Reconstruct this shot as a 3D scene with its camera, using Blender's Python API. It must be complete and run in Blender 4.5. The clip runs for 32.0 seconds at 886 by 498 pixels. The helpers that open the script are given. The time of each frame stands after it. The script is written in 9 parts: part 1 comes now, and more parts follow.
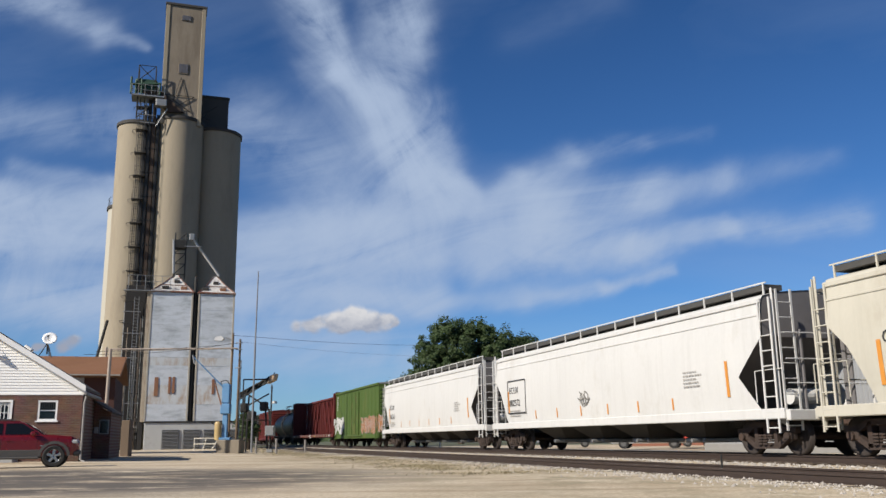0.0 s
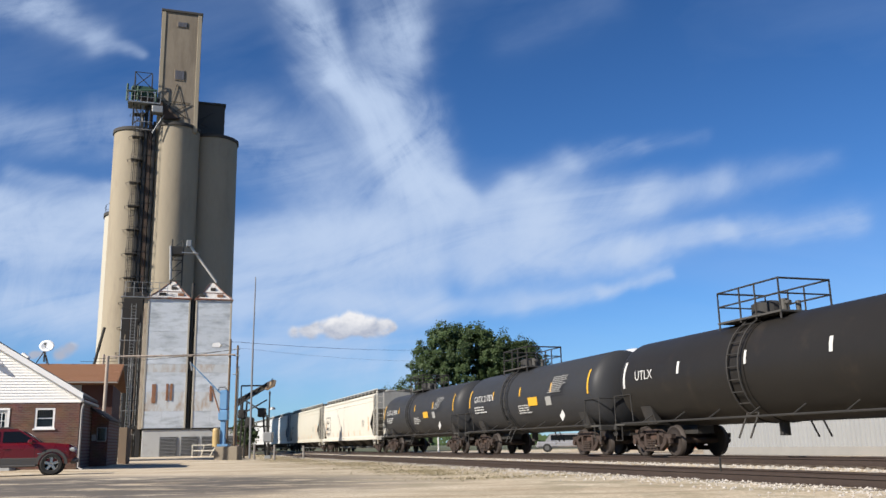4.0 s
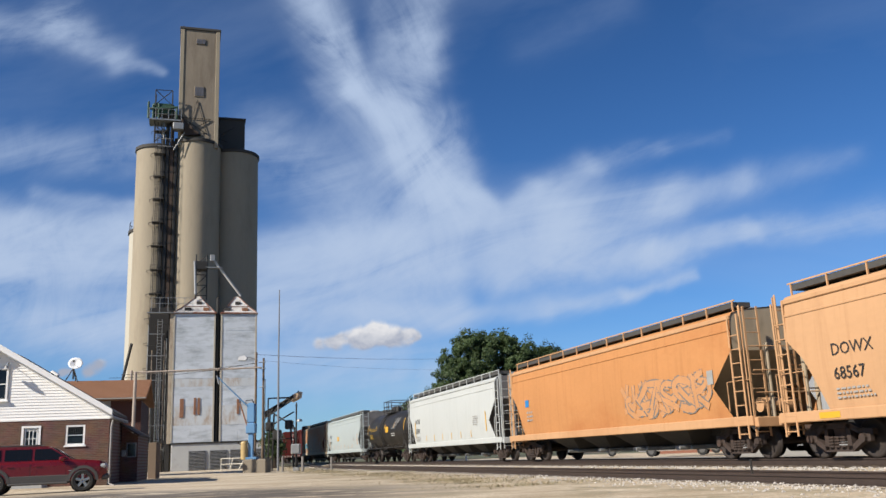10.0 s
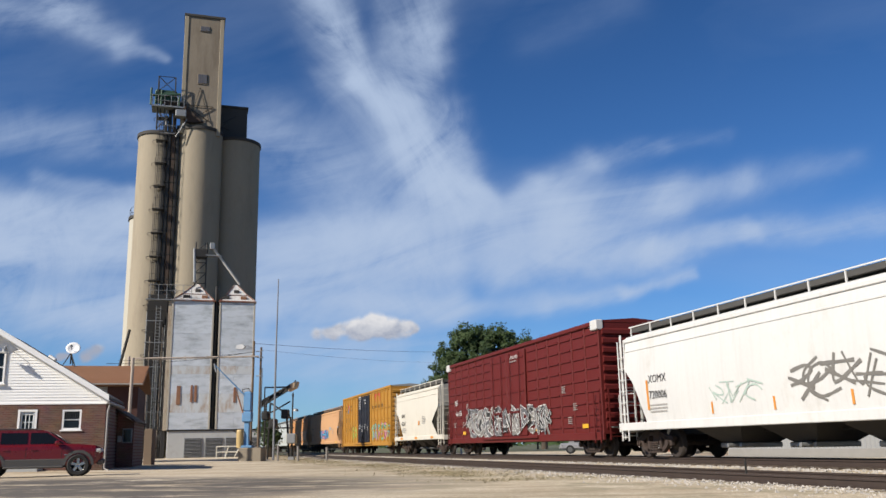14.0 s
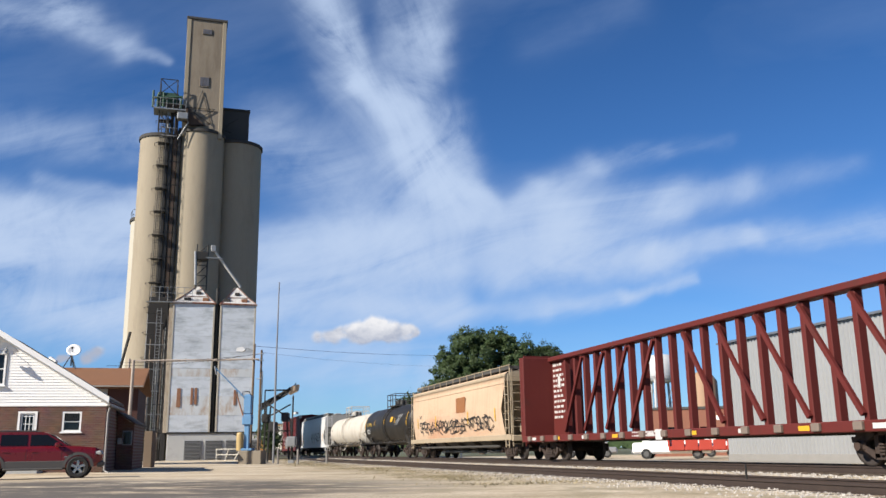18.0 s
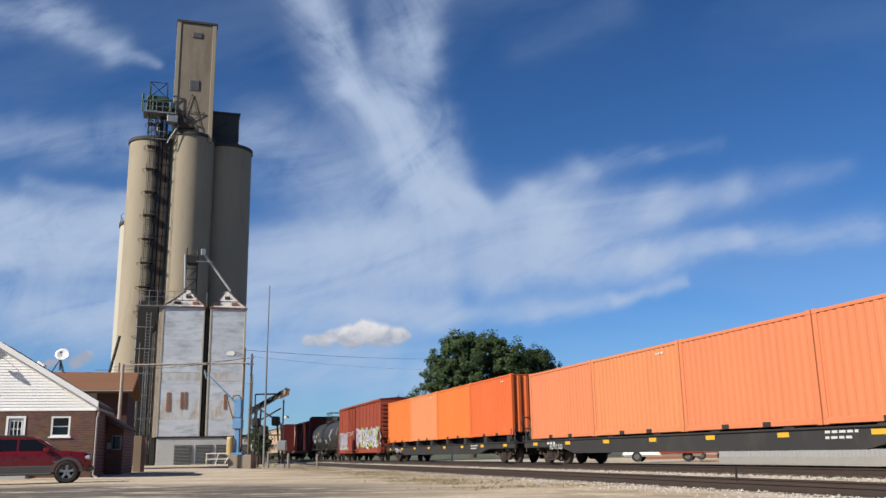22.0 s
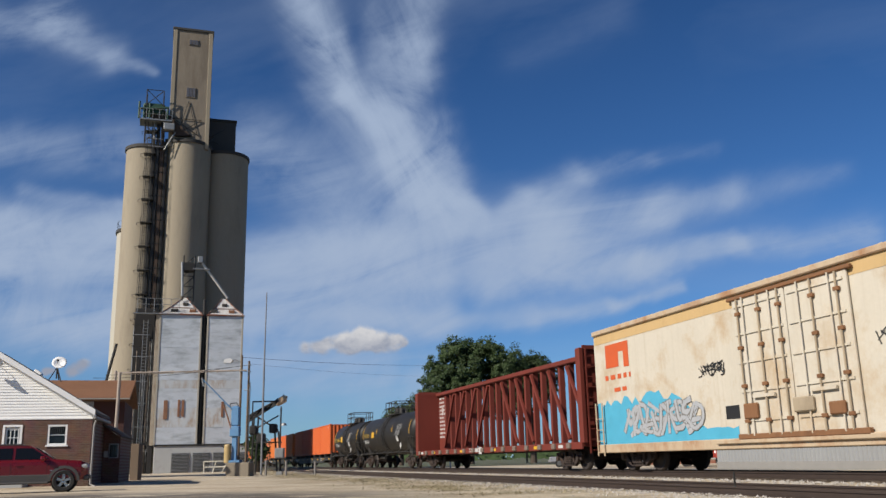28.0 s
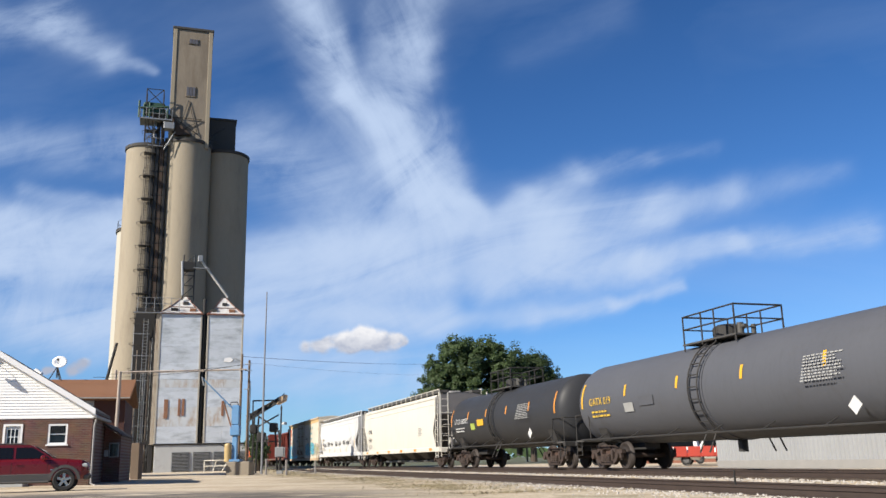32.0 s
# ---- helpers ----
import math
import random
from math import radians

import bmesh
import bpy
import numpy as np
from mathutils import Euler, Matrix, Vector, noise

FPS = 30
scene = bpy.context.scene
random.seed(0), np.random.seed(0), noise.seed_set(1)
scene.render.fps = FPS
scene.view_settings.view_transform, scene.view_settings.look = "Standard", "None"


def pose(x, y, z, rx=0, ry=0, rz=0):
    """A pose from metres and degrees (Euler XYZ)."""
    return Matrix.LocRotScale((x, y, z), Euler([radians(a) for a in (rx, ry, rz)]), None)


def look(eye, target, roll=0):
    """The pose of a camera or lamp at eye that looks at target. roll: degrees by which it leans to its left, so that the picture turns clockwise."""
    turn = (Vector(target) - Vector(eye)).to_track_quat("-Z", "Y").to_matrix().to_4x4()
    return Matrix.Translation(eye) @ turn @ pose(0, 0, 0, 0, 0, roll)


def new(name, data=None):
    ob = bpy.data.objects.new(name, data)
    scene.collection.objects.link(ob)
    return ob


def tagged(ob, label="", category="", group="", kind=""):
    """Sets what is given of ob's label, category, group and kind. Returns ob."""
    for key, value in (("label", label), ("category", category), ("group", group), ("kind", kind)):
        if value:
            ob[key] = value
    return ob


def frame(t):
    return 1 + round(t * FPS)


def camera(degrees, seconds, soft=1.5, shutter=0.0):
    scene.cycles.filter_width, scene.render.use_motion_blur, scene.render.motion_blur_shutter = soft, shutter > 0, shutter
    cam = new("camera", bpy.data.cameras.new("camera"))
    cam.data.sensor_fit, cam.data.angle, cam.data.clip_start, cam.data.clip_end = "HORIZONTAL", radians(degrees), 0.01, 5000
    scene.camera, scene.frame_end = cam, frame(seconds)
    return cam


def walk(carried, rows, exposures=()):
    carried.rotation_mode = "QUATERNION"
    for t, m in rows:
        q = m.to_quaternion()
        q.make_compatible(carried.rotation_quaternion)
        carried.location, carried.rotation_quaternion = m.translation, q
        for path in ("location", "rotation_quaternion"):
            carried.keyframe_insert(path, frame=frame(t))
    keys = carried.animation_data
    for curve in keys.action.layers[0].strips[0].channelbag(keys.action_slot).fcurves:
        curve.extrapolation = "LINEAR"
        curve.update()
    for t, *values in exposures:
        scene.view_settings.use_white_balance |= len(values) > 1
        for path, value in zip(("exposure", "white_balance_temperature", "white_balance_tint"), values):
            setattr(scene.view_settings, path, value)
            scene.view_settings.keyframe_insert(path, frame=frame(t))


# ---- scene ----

# a hand-held camera that stands low at the edge of the lot and turns a little
EYE = (0.0, 0.0, 0.85)
cam = camera(2 * math.degrees(math.atan(784 / 1540)), 32.0)
walk(cam, [(t, pose(*EYE, rx, ry, rz)) for t, rx, ry, rz in (
    (0, 102.295, 0.695, -0.385), (0.5, 102.462, 0.750, -0.644), (1, 102.672, 0.874, -0.814), (1.5, 102.668, 0.893, -0.762),
    (2, 102.603, 0.941, -0.543), (2.5, 102.595, 1.002, -0.315), (3, 102.619, 1.006, -0.367), (3.5, 102.619, 1.119, -0.504),
    (5.5, 102.558, 0.997, -0.370), (6, 102.554, 1.018, -0.421), (6.5, 102.533, 1.166, -0.419), (7, 102.542, 1.291, -0.313),
    (7.5, 102.661, 1.257, 0.240), (8, 102.954, 1.720, 1.565), (8.5, 103.186, 1.993, 2.828), (9, 103.424, 1.796, 2.830),
    (9.5, 103.481, 1.930, 2.052), (10, 103.186, 2.315, 1.282), (10.5, 103.096, 2.246, 0.908), (11, 103.090, 2.008, 0.908),
    (11.5, 102.991, 1.754, 1.226), (12, 102.895, 1.555, 1.258), (12.5, 102.774, 1.469, 1.123), (13, 102.728, 1.285, 1.057),
    (13.5, 102.713, 1.142, 1.015), (14, 102.732, 1.046, 0.977), (14.5, 102.754, 0.918, 0.975), (16.5, 102.812, 0.794, 0.944),
    (17, 102.853, 0.699, 0.891), (17.5, 102.892, 0.765, 0.977), (18, 102.971, 0.776, 0.983), (18.5, 102.988, 0.761, 0.704),
    (19, 103.015, 0.761, 0.518), (19.5, 103.037, 0.775, 0.393), (20, 103.048, 0.856, 0.323), (20.5, 103.020, 0.946, 0.438),
    (21, 103.021, 0.943, 0.430), (21.5, 103.092, 1.055, 0.464), (22, 103.183, 0.975, 0.397), (22.5, 103.270, 0.872, 0.259),
    (23, 103.323, 0.892, 0.211), (23.5, 103.354, 0.923, 0.320), (24, 103.364, 0.999, 0.318), (24.5, 103.394, 1.011, 0.295),
    (25, 103.410, 1.072, 0.344), (25.5, 103.472, 1.029, 0.312), (27.5, 103.607, 1.208, 0.277), (28, 103.593, 1.269, 0.272),
    (28.5, 103.598, 1.149, 0.149), (29, 103.571, 1.175, 0.147), (29.5, 103.544, 1.139, 0.195), (30, 103.539, 1.170, 0.229),
    (30.5, 103.511, 1.203, 0.301), (31, 103.501, 1.254, 0.340), (31.5, 103.517, 1.248, 0.298), (32, 103.525, 1.310, 0.290),
)], exposures=[(t, 0.8 + d) for t, d in (
    (0, -0.28), (1, -0.25), (2, -0.28), (3, 0.06), (6, 0.04), (7, 0.04), (8, 0.16), (9, -0.08), (11, -0.10), (12, 0.0), (13, -0.02), (14, -0.16),
    (17, 0.06), (18, 0.08), (19, 0.15), (20, 0.0), (21, -0.06), (22, -0.18), (23, -0.16), (24, -0.08), (25, -0.08), (28, -0.42), (29, -0.52), (30, -0.34), (31, -0.08), (32, 0.12))])

# ---- light: evening sun from the left and a little behind, cirrus in a deep blue sky ----
SUN_EL, SUN_AZ = radians(34), math.atan2(-0.81, -0.586)      # azimuth from +y towards +x
sun = new("sun", bpy.data.lights.new("sun", "SUN"))
sun.data.energy, sun.data.angle, sun.data.color = 5.0, radians(0.55), (1.0, 0.92, 0.81)
sdir = Vector((math.sin(SUN_AZ) * math.cos(SUN_EL), math.cos(SUN_AZ) * math.cos(SUN_EL), math.sin(SUN_EL)))
sun.matrix_world = look(sdir * 50, (0, 0, 0))

world = bpy.data.worlds.new("sky")
scene.world = world
world.use_nodes = True
wn, wl = world.node_tree.nodes, world.node_tree.links
wn.clear()


def wmath(op, a, b=None, c=None, clamp=False):
    n = wn.new("ShaderNodeMath")
    n.operation, n.use_clamp = op, clamp
    for i, v in enumerate((a, b, c)):
        if v is None:
            continue
        if isinstance(v, (int, float)):
            n.inputs[i].default_value = v
        else:
            wl.new(v, n.inputs[i])
    return n.outputs[0]


wtc = wn.new("ShaderNodeTexCoord")
wsep = wn.new("ShaderNodeSeparateXYZ")
wl.new(wtc.outputs["Generated"], wsep.inputs[0])
DX, DY, DZ = wsep.outputs
safe = wmath("MAXIMUM", DY, 0.15)
U, V = wmath("DIVIDE", DX, safe), wmath("DIVIDE", DZ, safe)


def wnoise(scale, detail, rough, sx, sy, turn=0.0, distortion=0.0, seed=0.0):
    """Noise over the sky, drawn out along a direction that is turned by so many degrees."""
    comb = wn.new("ShaderNodeCombineXYZ")
    wl.new(U, comb.inputs[0]), wl.new(V, comb.inputs[1])
    comb.inputs[2].default_value = seed
    mp = wn.new("ShaderNodeMapping")
    mp.vector_type = "TEXTURE"
    mp.inputs["Rotation"].default_value[2] = radians(turn)
    mp.inputs["Scale"].default_value = (sx, sy, 1)
    wl.new(comb.outputs[0], mp.inputs[0])
    n = wn.new("ShaderNodeTexNoise")
    n.inputs["Scale"].default_value, n.inputs["Detail"].default_value = scale, detail
    n.inputs["Roughness"].default_value, n.inputs["Distortion"].default_value = rough, distortion
    wl.new(mp.outputs[0], n.inputs["Vector"])
    return n.outputs["Fac"]


# the domain is warped at two scales, so that the edges of the cloud fray
wob_u = wmath("ADD", wmath("MULTIPLY_ADD", wnoise(5.0, 4, 0.55, 1, 1, seed=3.1), 0.050, -0.025), wmath("MULTIPLY_ADD", wnoise(26.0, 4, 0.5, 1.8, 0.8, 30, 0.0, 6.3), 0.018, -0.009))
wob_v = wmath("ADD", wmath("MULTIPLY_ADD", wnoise(5.0, 4, 0.55, 1, 1, seed=8.4), 0.050, -0.025), wmath("MULTIPLY_ADD", wnoise(26.0, 4, 0.5, 1.8, 0.8, 30, 0.0, 9.7), 0.018, -0.009))
UW, VW = wmath("ADD", U, wob_u), wmath("ADD", V, wob_v)


def streak(u0, v0, u1, v1, w0, w1, amount, wobble=True):
    """A soft band of cloud from one point of the sky to another, that widens from w0 to w1."""
    uu, vv = (UW, VW) if wobble else (U, V)
    du, dv = u1 - u0, v1 - v0
    n2 = du * du + dv * dv
    a, b = wmath("SUBTRACT", uu, u0), wmath("SUBTRACT", vv, v0)
    h = wmath("DIVIDE", wmath("ADD", wmath("MULTIPLY", a, du), wmath("MULTIPLY", b, dv)), n2)
    hc = wmath("MINIMUM", wmath("MAXIMUM", h, 0.0), 1.0)
    ea, eb = wmath("SUBTRACT", a, wmath("MULTIPLY", hc, du)), wmath("SUBTRACT", b, wmath("MULTIPLY", hc, dv))
    d2 = wmath("ADD", wmath("MULTIPLY", ea, ea), wmath("MULTIPLY", eb, eb))
    w = wmath("MULTIPLY_ADD", hc, w1 - w0, w0)
    g = wmath("EXPONENT", wmath("MULTIPLY", wmath("DIVIDE", d2, wmath("MULTIPLY", w, w)), -1.0))
    return wmath("MULTIPLY", g, amount)


def wsum(terms):
    out = terms[0]
    for t in terms[1:]:
        out = wmath("ADD", out, t)
    return out


# the cirrus: a plume that falls from high up into a wide fan over the horizon
PLUME = (
    (-0.1807, 0.6015, -0.1395, 0.5066, 0.0242, 0.0215, 0.36), (-0.1395, 0.5066, -0.1072, 0.4415, 0.0188, 0.0174, 0.50),
    (-0.1072, 0.4415, -0.0688, 0.3963, 0.0148, 0.0174, 0.55), (-0.1662, 0.6012, -0.1571, 0.4993, 0.0322, 0.0302, 0.16),
    (-0.1388, 0.4533, -0.0756, 0.3420, 0.0309, 0.0376, 0.26), (-0.0219, 0.5981, -0.0320, 0.5044, 0.0309, 0.0295, 0.38),
    (-0.0320, 0.5044, -0.0396, 0.4216, 0.0268, 0.0268, 0.48), (-0.0759, 0.5519, -0.0688, 0.4370, 0.0201, 0.0201, 0.20),
    (-0.0549, 0.4071, -0.0380, 0.3485, 0.0309, 0.0336, 0.62), (-0.0380, 0.3485, -0.0079, 0.2946, 0.0309, 0.0309, 0.80),
    (-0.0112, 0.3053, 0.0255, 0.2752, 0.0255, 0.0201, 1.00), (0.0004, 0.3987, 0.0198, 0.3331, 0.0174, 0.0161, 0.35),
    (0.0326, 0.2939, 0.0557, 0.2747, 0.0107, 0.0094, 0.50), (-0.0083, 0.2632, -0.0288, 0.2223, 0.0336, 0.0403, 0.45),
)
FAN = (
    (0.0519, 0.2588, 0.1135, 0.2926, 0.0134, 0.0148, 0.35), (0.1135, 0.2926, 0.1756, 0.3233, 0.0161, 0.0148, 0.26),
    (0.1756, 0.3233, 0.2586, 0.3490, 0.0134, 0.0107, 0.18), (0.2586, 0.3490, 0.3341, 0.3592, 0.0094, 0.0081, 0.08),
    (0.0114, 0.2387, 0.1322, 0.2575, 0.0336, 0.0336, 0.62), (0.1322, 0.2575, 0.2535, 0.2763, 0.0322, 0.0255, 0.55),
    (0.2535, 0.2763, 0.3555, 0.2955, 0.0228, 0.0174, 0.32), (0.3555, 0.2955, 0.4865, 0.3286, 0.0174, 0.0148, 0.13),
    (0.0638, 0.2073, 0.2296, 0.2169, 0.0268, 0.0215, 0.65), (0.2295, 0.2148, 0.3499, 0.2334, 0.0161, 0.0107, 0.58),
    (0.3499, 0.2334, 0.5094, 0.2534, 0.0121, 0.0148, 0.38), (0.1150, 0.1629, 0.1940, 0.1717, 0.0107, 0.0081, 0.38),
    (0.1940, 0.1717, 0.2707, 0.1920, 0.0067, 0.0054, 0.42), (0.1036, 0.4903, 0.2224, 0.5418, 0.0268, 0.0268, 0.04),
)
BANKS = (
    (-0.2327, 0.2323, -0.0554, 0.2398, 0.0268, 0.0295, 0.80), (-0.2312, 0.1915, -0.0025, 0.2015, 0.0255, 0.0242, 0.65),
    (-0.2301, 0.1581, -0.0031, 0.1580, 0.0228, 0.0201, 0.55), (-0.1082, 0.1530, 0.1018, 0.1598, 0.0121, 0.0107, 0.28),
    (-0.2345, 0.3810, -0.0688, 0.2711, 0.0403, 0.0470, 0.32), (-0.5862, 0.2937, -0.3798, 0.2728, 0.0255, 0.0255, 0.85),
    (-0.5811, 0.2482, -0.3772, 0.2346, 0.0336, 0.0295, 1.10), (-0.5732, 0.1765, -0.3789, 0.1602, 0.0322, 0.0309, 0.90),
    (-0.5005, 0.3293, -0.3819, 0.3044, 0.0094, 0.0081, 0.20), (-0.5969, 0.3912, -0.3797, 0.3763, 0.0295, 0.0295, 0.28),
    (-0.5632, 0.5423, -0.4701, 0.5483, 0.0268, 0.0228, 0.34), (-0.4914, 0.5448, -0.4131, 0.5059, 0.0242, 0.0188, 0.36),
    (-0.4130, 0.5044, -0.3509, 0.4764, 0.0121, 0.0060, 0.20), (-0.2382, 0.1122, -0.0299, 0.0963, 0.0309, 0.0309, 0.42),
)
plume = wsum([streak(*c) for c in PLUME])
mass = wsum([streak(*c) for c in FAN + BANKS])
fine = wnoise(10.0, 10, 0.62, 2.8, 0.65, 14, 1.0, 1.7)
fine2 = wnoise(8.0, 10, 0.62, 2.6, 0.6, 118, 1.0, 5.2)
mottle = wnoise(8.0, 9, 0.62, 1.2, 0.9, 40, 1.0, 7.7)
texture_mix = wmath("MULTIPLY_ADD", wmath("ADD", fine, mottle), 3.0, -1.95)
texture_plume = wmath("MULTIPLY_ADD", wmath("ADD", fine2, mottle), 3.6, -2.5)
cir = wmath("ADD", wmath("MULTIPLY", mass, wmath("MAXIMUM", texture_mix, 0.18)), wmath("MULTIPLY", plume, wmath("MAXIMUM", texture_plume, 0.2)))
veil = wnoise(3.0, 6, 0.56, 2.4, 0.9, 12, 0.6, 9.0)
cir = wmath("ADD", cir, wmath("MULTIPLY", wmath("SUBTRACT", veil, 0.42, clamp=True), 0.40))
haze = wmath("EXPONENT", wmath("MULTIPLY", wmath("MAXIMUM", DZ, 0.0), -11.0))
cir = wmath("ADD", cir, wmath("MULTIPLY", haze, 0.26))
# it thins out smoothly and never turns solid
cir = wmath("SUBTRACT", 1.0, wmath("EXPONENT", wmath("MULTIPLY", cir, -1.5)), clamp=True)
# a few small heaps of cumulus near the horizon
puff_n = wnoise(62.0, 5, 0.52, 1.15, 1, 0, 0.3, 2.2)
puff_shade = wmath("ADD", wmath("MULTIPLY_ADD", V, 34.0, -4.05), wmath("MULTIPLY_ADD", wnoise(60.0, 5, 0.55, 1.2, 1, 0, 0.2, 4.4), 2.0, -1.0), clamp=True)
PUFFS = (
    (-0.1603, 0.1293, -0.1439, 0.1278, 0.0087, 0.0087), (-0.1341, 0.1316, -0.1224, 0.1314, 0.0101, 0.0101),
    (-0.1080, 0.1378, -0.1002, 0.1403, 0.0128, 0.0128), (-0.0923, 0.1415, -0.0819, 0.1387, 0.0121, 0.0114),
    (-0.0662, 0.1359, -0.0544, 0.1351, 0.0101, 0.0087), (-0.0505, 0.1330, -0.0466, 0.1330, 0.0060, 0.0054),
    (-0.1080, 0.1286, -0.0590, 0.1279, 0.0094, 0.0087), (-0.4278, 0.1083, -0.4139, 0.1159, 0.0101, 0.0094),
    (-0.4579, 0.1074, -0.4501, 0.1086, 0.0060, 0.0060),
)
puff = wmath("MULTIPLY", wmath("MINIMUM", wsum([streak(*c, 0.9, wobble=False) for c in PUFFS]), 1.1), wmath("MULTIPLY_ADD", puff_n, 2.0, -0.05))
pm = wn.new("ShaderNodeMapRange")
pm.interpolation_type = "SMOOTHSTEP"
pm.inputs["From Min"].default_value, pm.inputs["From Max"].default_value = 0.25, 0.95
wl.new(puff, pm.inputs["Value"])

nishita = wn.new("ShaderNodeTexSky")
nishita.sky_type, nishita.sun_disc = "NISHITA", False
nishita.sun_elevation, nishita.sun_rotation = SUN_EL, SUN_AZ
nishita.air_density, nishita.dust_density, nishita.ozone_density = 1.0, 0.03, 3.0


def wmix(fac, a, b):
    n = wn.new("ShaderNodeMix")
    n.data_type = "RGBA"
    for s, v in ((n.inputs[0], fac), (n.inputs[6], a), (n.inputs[7], b)):
        if isinstance(v, tuple):
            s.default_value = v
        else:
            wl.new(v, s)
    return n.outputs[2]


SKY = 0.05
tint = wn.new("ShaderNodeMix")
tint.data_type, tint.blend_type = "RGBA", "MULTIPLY"
tint.inputs[0].default_value, tint.inputs[7].default_value = 1.0, (0.405, 0.80, 1.28, 1)
wl.new(nishita.outputs[0], tint.inputs[6])
deep = wn.new("ShaderNodeMapRange")
for k, v in (("From Min", 0.12), ("From Max", 0.55), ("To Min", 1.06), ("To Max", 0.80)):
    deep.inputs[k].default_value = v
wl.new(DZ, deep.inputs["Value"])
deepen = wn.new("ShaderNodeVectorMath")             # the blue deepens towards the zenith
deepen.operation = "SCALE"
wl.new(tint.outputs[2], deepen.inputs[0]), wl.new(deep.outputs[0], deepen.inputs["Scale"])
c1 = wmix(cir, deepen.outputs[0], (5.75, 7.1, 9.5, 1))
c2 = wmix(pm.outputs[0], c1, wmix(puff_shade, (4.6, 5.1, 6.4, 1), (9.6, 9.6, 9.9, 1)))
bg = wn.new("ShaderNodeBackground")
bg.inputs["Strength"].default_value = SKY
wl.new(c2, bg.inputs["Color"])
wout = wn.new("ShaderNodeOutputWorld")
wl.new(bg.outputs[0], wout.inputs[0])
scene.view_settings.exposure = 0.8

# ---- materials ----
MATS = {}
BASE_SCALE = 0.60                 # scales every base colour down, so that shade renders darker under the raised exposure


def mat(name, col, rough=0.6, metal=0.0, var=0.18, scale=2.0, stretch=(1, 1, 1), bump=0.15, fine=40.0, stain=None, stain_amt=0.0,
        stain_scale=1.2, jitter=0.0, spec=0.5, drip=0.0):
    """A painted, worn or natural surface: two scales of mottling, an optional stain colour, bump, and a jitter from piece to piece."""
    if name in MATS:
        return MATS[name]
    m = bpy.data.materials.new(name)
    m.use_nodes = True
    N, L = m.node_tree.nodes, m.node_tree.links
    p = N["Principled BSDF"]
    tc = N.new("ShaderNodeTexCoord")
    mp = N.new("ShaderNodeMapping")
    mp.inputs["Scale"].default_value = stretch
    L.new(tc.outputs["Object"], mp.inputs[0])

    def noise_tex(s, d=5, r=0.6):
        n = N.new("ShaderNodeTexNoise")
        n.inputs["Scale"].default_value, n.inputs["Detail"].default_value, n.inputs["Roughness"].default_value = s, d, r
        L.new(mp.outputs[0], n.inputs["Vector"])
        return n.outputs["Fac"]

    def mathn(op, a, b):
        n = N.new("ShaderNodeMath")
        n.operation = op
        for i, v in enumerate((a, b)):
            if isinstance(v, (int, float)):
                n.inputs[i].default_value = v
            else:
                L.new(v, n.inputs[i])
        return n.outputs[0]

    big, small = noise_tex(scale), noise_tex(fine, 3)
    k = mathn("ADD", mathn("MULTIPLY", big, var * 2), mathn("MULTIPLY", small, var))
    k = mathn("ADD", k, 1 - var * 1.5)
    if jitter:
        oi = N.new("ShaderNodeObjectInfo")
        gi = N.new("ShaderNodeNewGeometry")
        j = mathn("ADD", oi.outputs["Random"], gi.outputs["Random Per Island"])
        k = mathn("MULTIPLY", k, mathn("ADD", mathn("MULTIPLY", j, jitter), 1 - jitter))
    hsv = N.new("ShaderNodeHueSaturation")
    hsv.inputs["Color"].default_value = (*[c * BASE_SCALE for c in col], 1)
    L.new(k, hsv.inputs["Value"])
    out = hsv.outputs[0]
    if stain:
        s = noise_tex(stain_scale, 8, 0.68)
        r = N.new("ShaderNodeMapRange")
        r.inputs["From Min"].default_value, r.inputs["From Max"].default_value = 0.62 - 0.3 * stain_amt, 0.78 - 0.2 * stain_amt
        r.inputs["To Max"].default_value = min(1.0, 0.35 + stain_amt)
        L.new(s, r.inputs["Value"])
        mx = N.new("ShaderNodeMix")
        mx.data_type = "RGBA"
        L.new(r.outputs[0], mx.inputs[0]), L.new(out, mx.inputs[6])
        mx.inputs[7].default_value = (*[c * BASE_SCALE for c in stain], 1)
        out = mx.outputs[2]
    if drip:                        # grime that rain has drawn down in thin streaks
        dm = N.new("ShaderNodeMapping")
        dm.inputs["Scale"].default_value = (5.5, 5.5, 0.22)
        dn = N.new("ShaderNodeTexNoise")
        dn.inputs["Scale"].default_value, dn.inputs["Detail"].default_value, dn.inputs["Roughness"].default_value = 1.0, 6, 0.65
        L.new(tc.outputs["Object"], dm.inputs[0]), L.new(dm.outputs[0], dn.inputs["Vector"])
        dr = N.new("ShaderNodeMapRange")
        dr.inputs["From Min"].default_value, dr.inputs["From Max"].default_value, dr.inputs["To Max"].default_value = 0.50, 0.74, drip
        L.new(dn.outputs["Fac"], dr.inputs["Value"])
        dx = N.new("ShaderNodeMix")
        dx.data_type = "RGBA"
        L.new(dr.outputs[0], dx.inputs[0]), L.new(out, dx.inputs[6])
        dx.inputs[7].default_value = (*[c * BASE_SCALE * 0.62 for c in (stain or col)], 1)
        out = dx.outputs[2]
    L.new(out, p.inputs["Base Color"])
    rr = mathn("ADD", mathn("MULTIPLY", big, 0.25), rough - 0.12)
    L.new(rr, p.inputs["Roughness"])
    p.inputs["Metallic"].default_value = metal
    p.inputs["Specular IOR Level"].default_value = spec
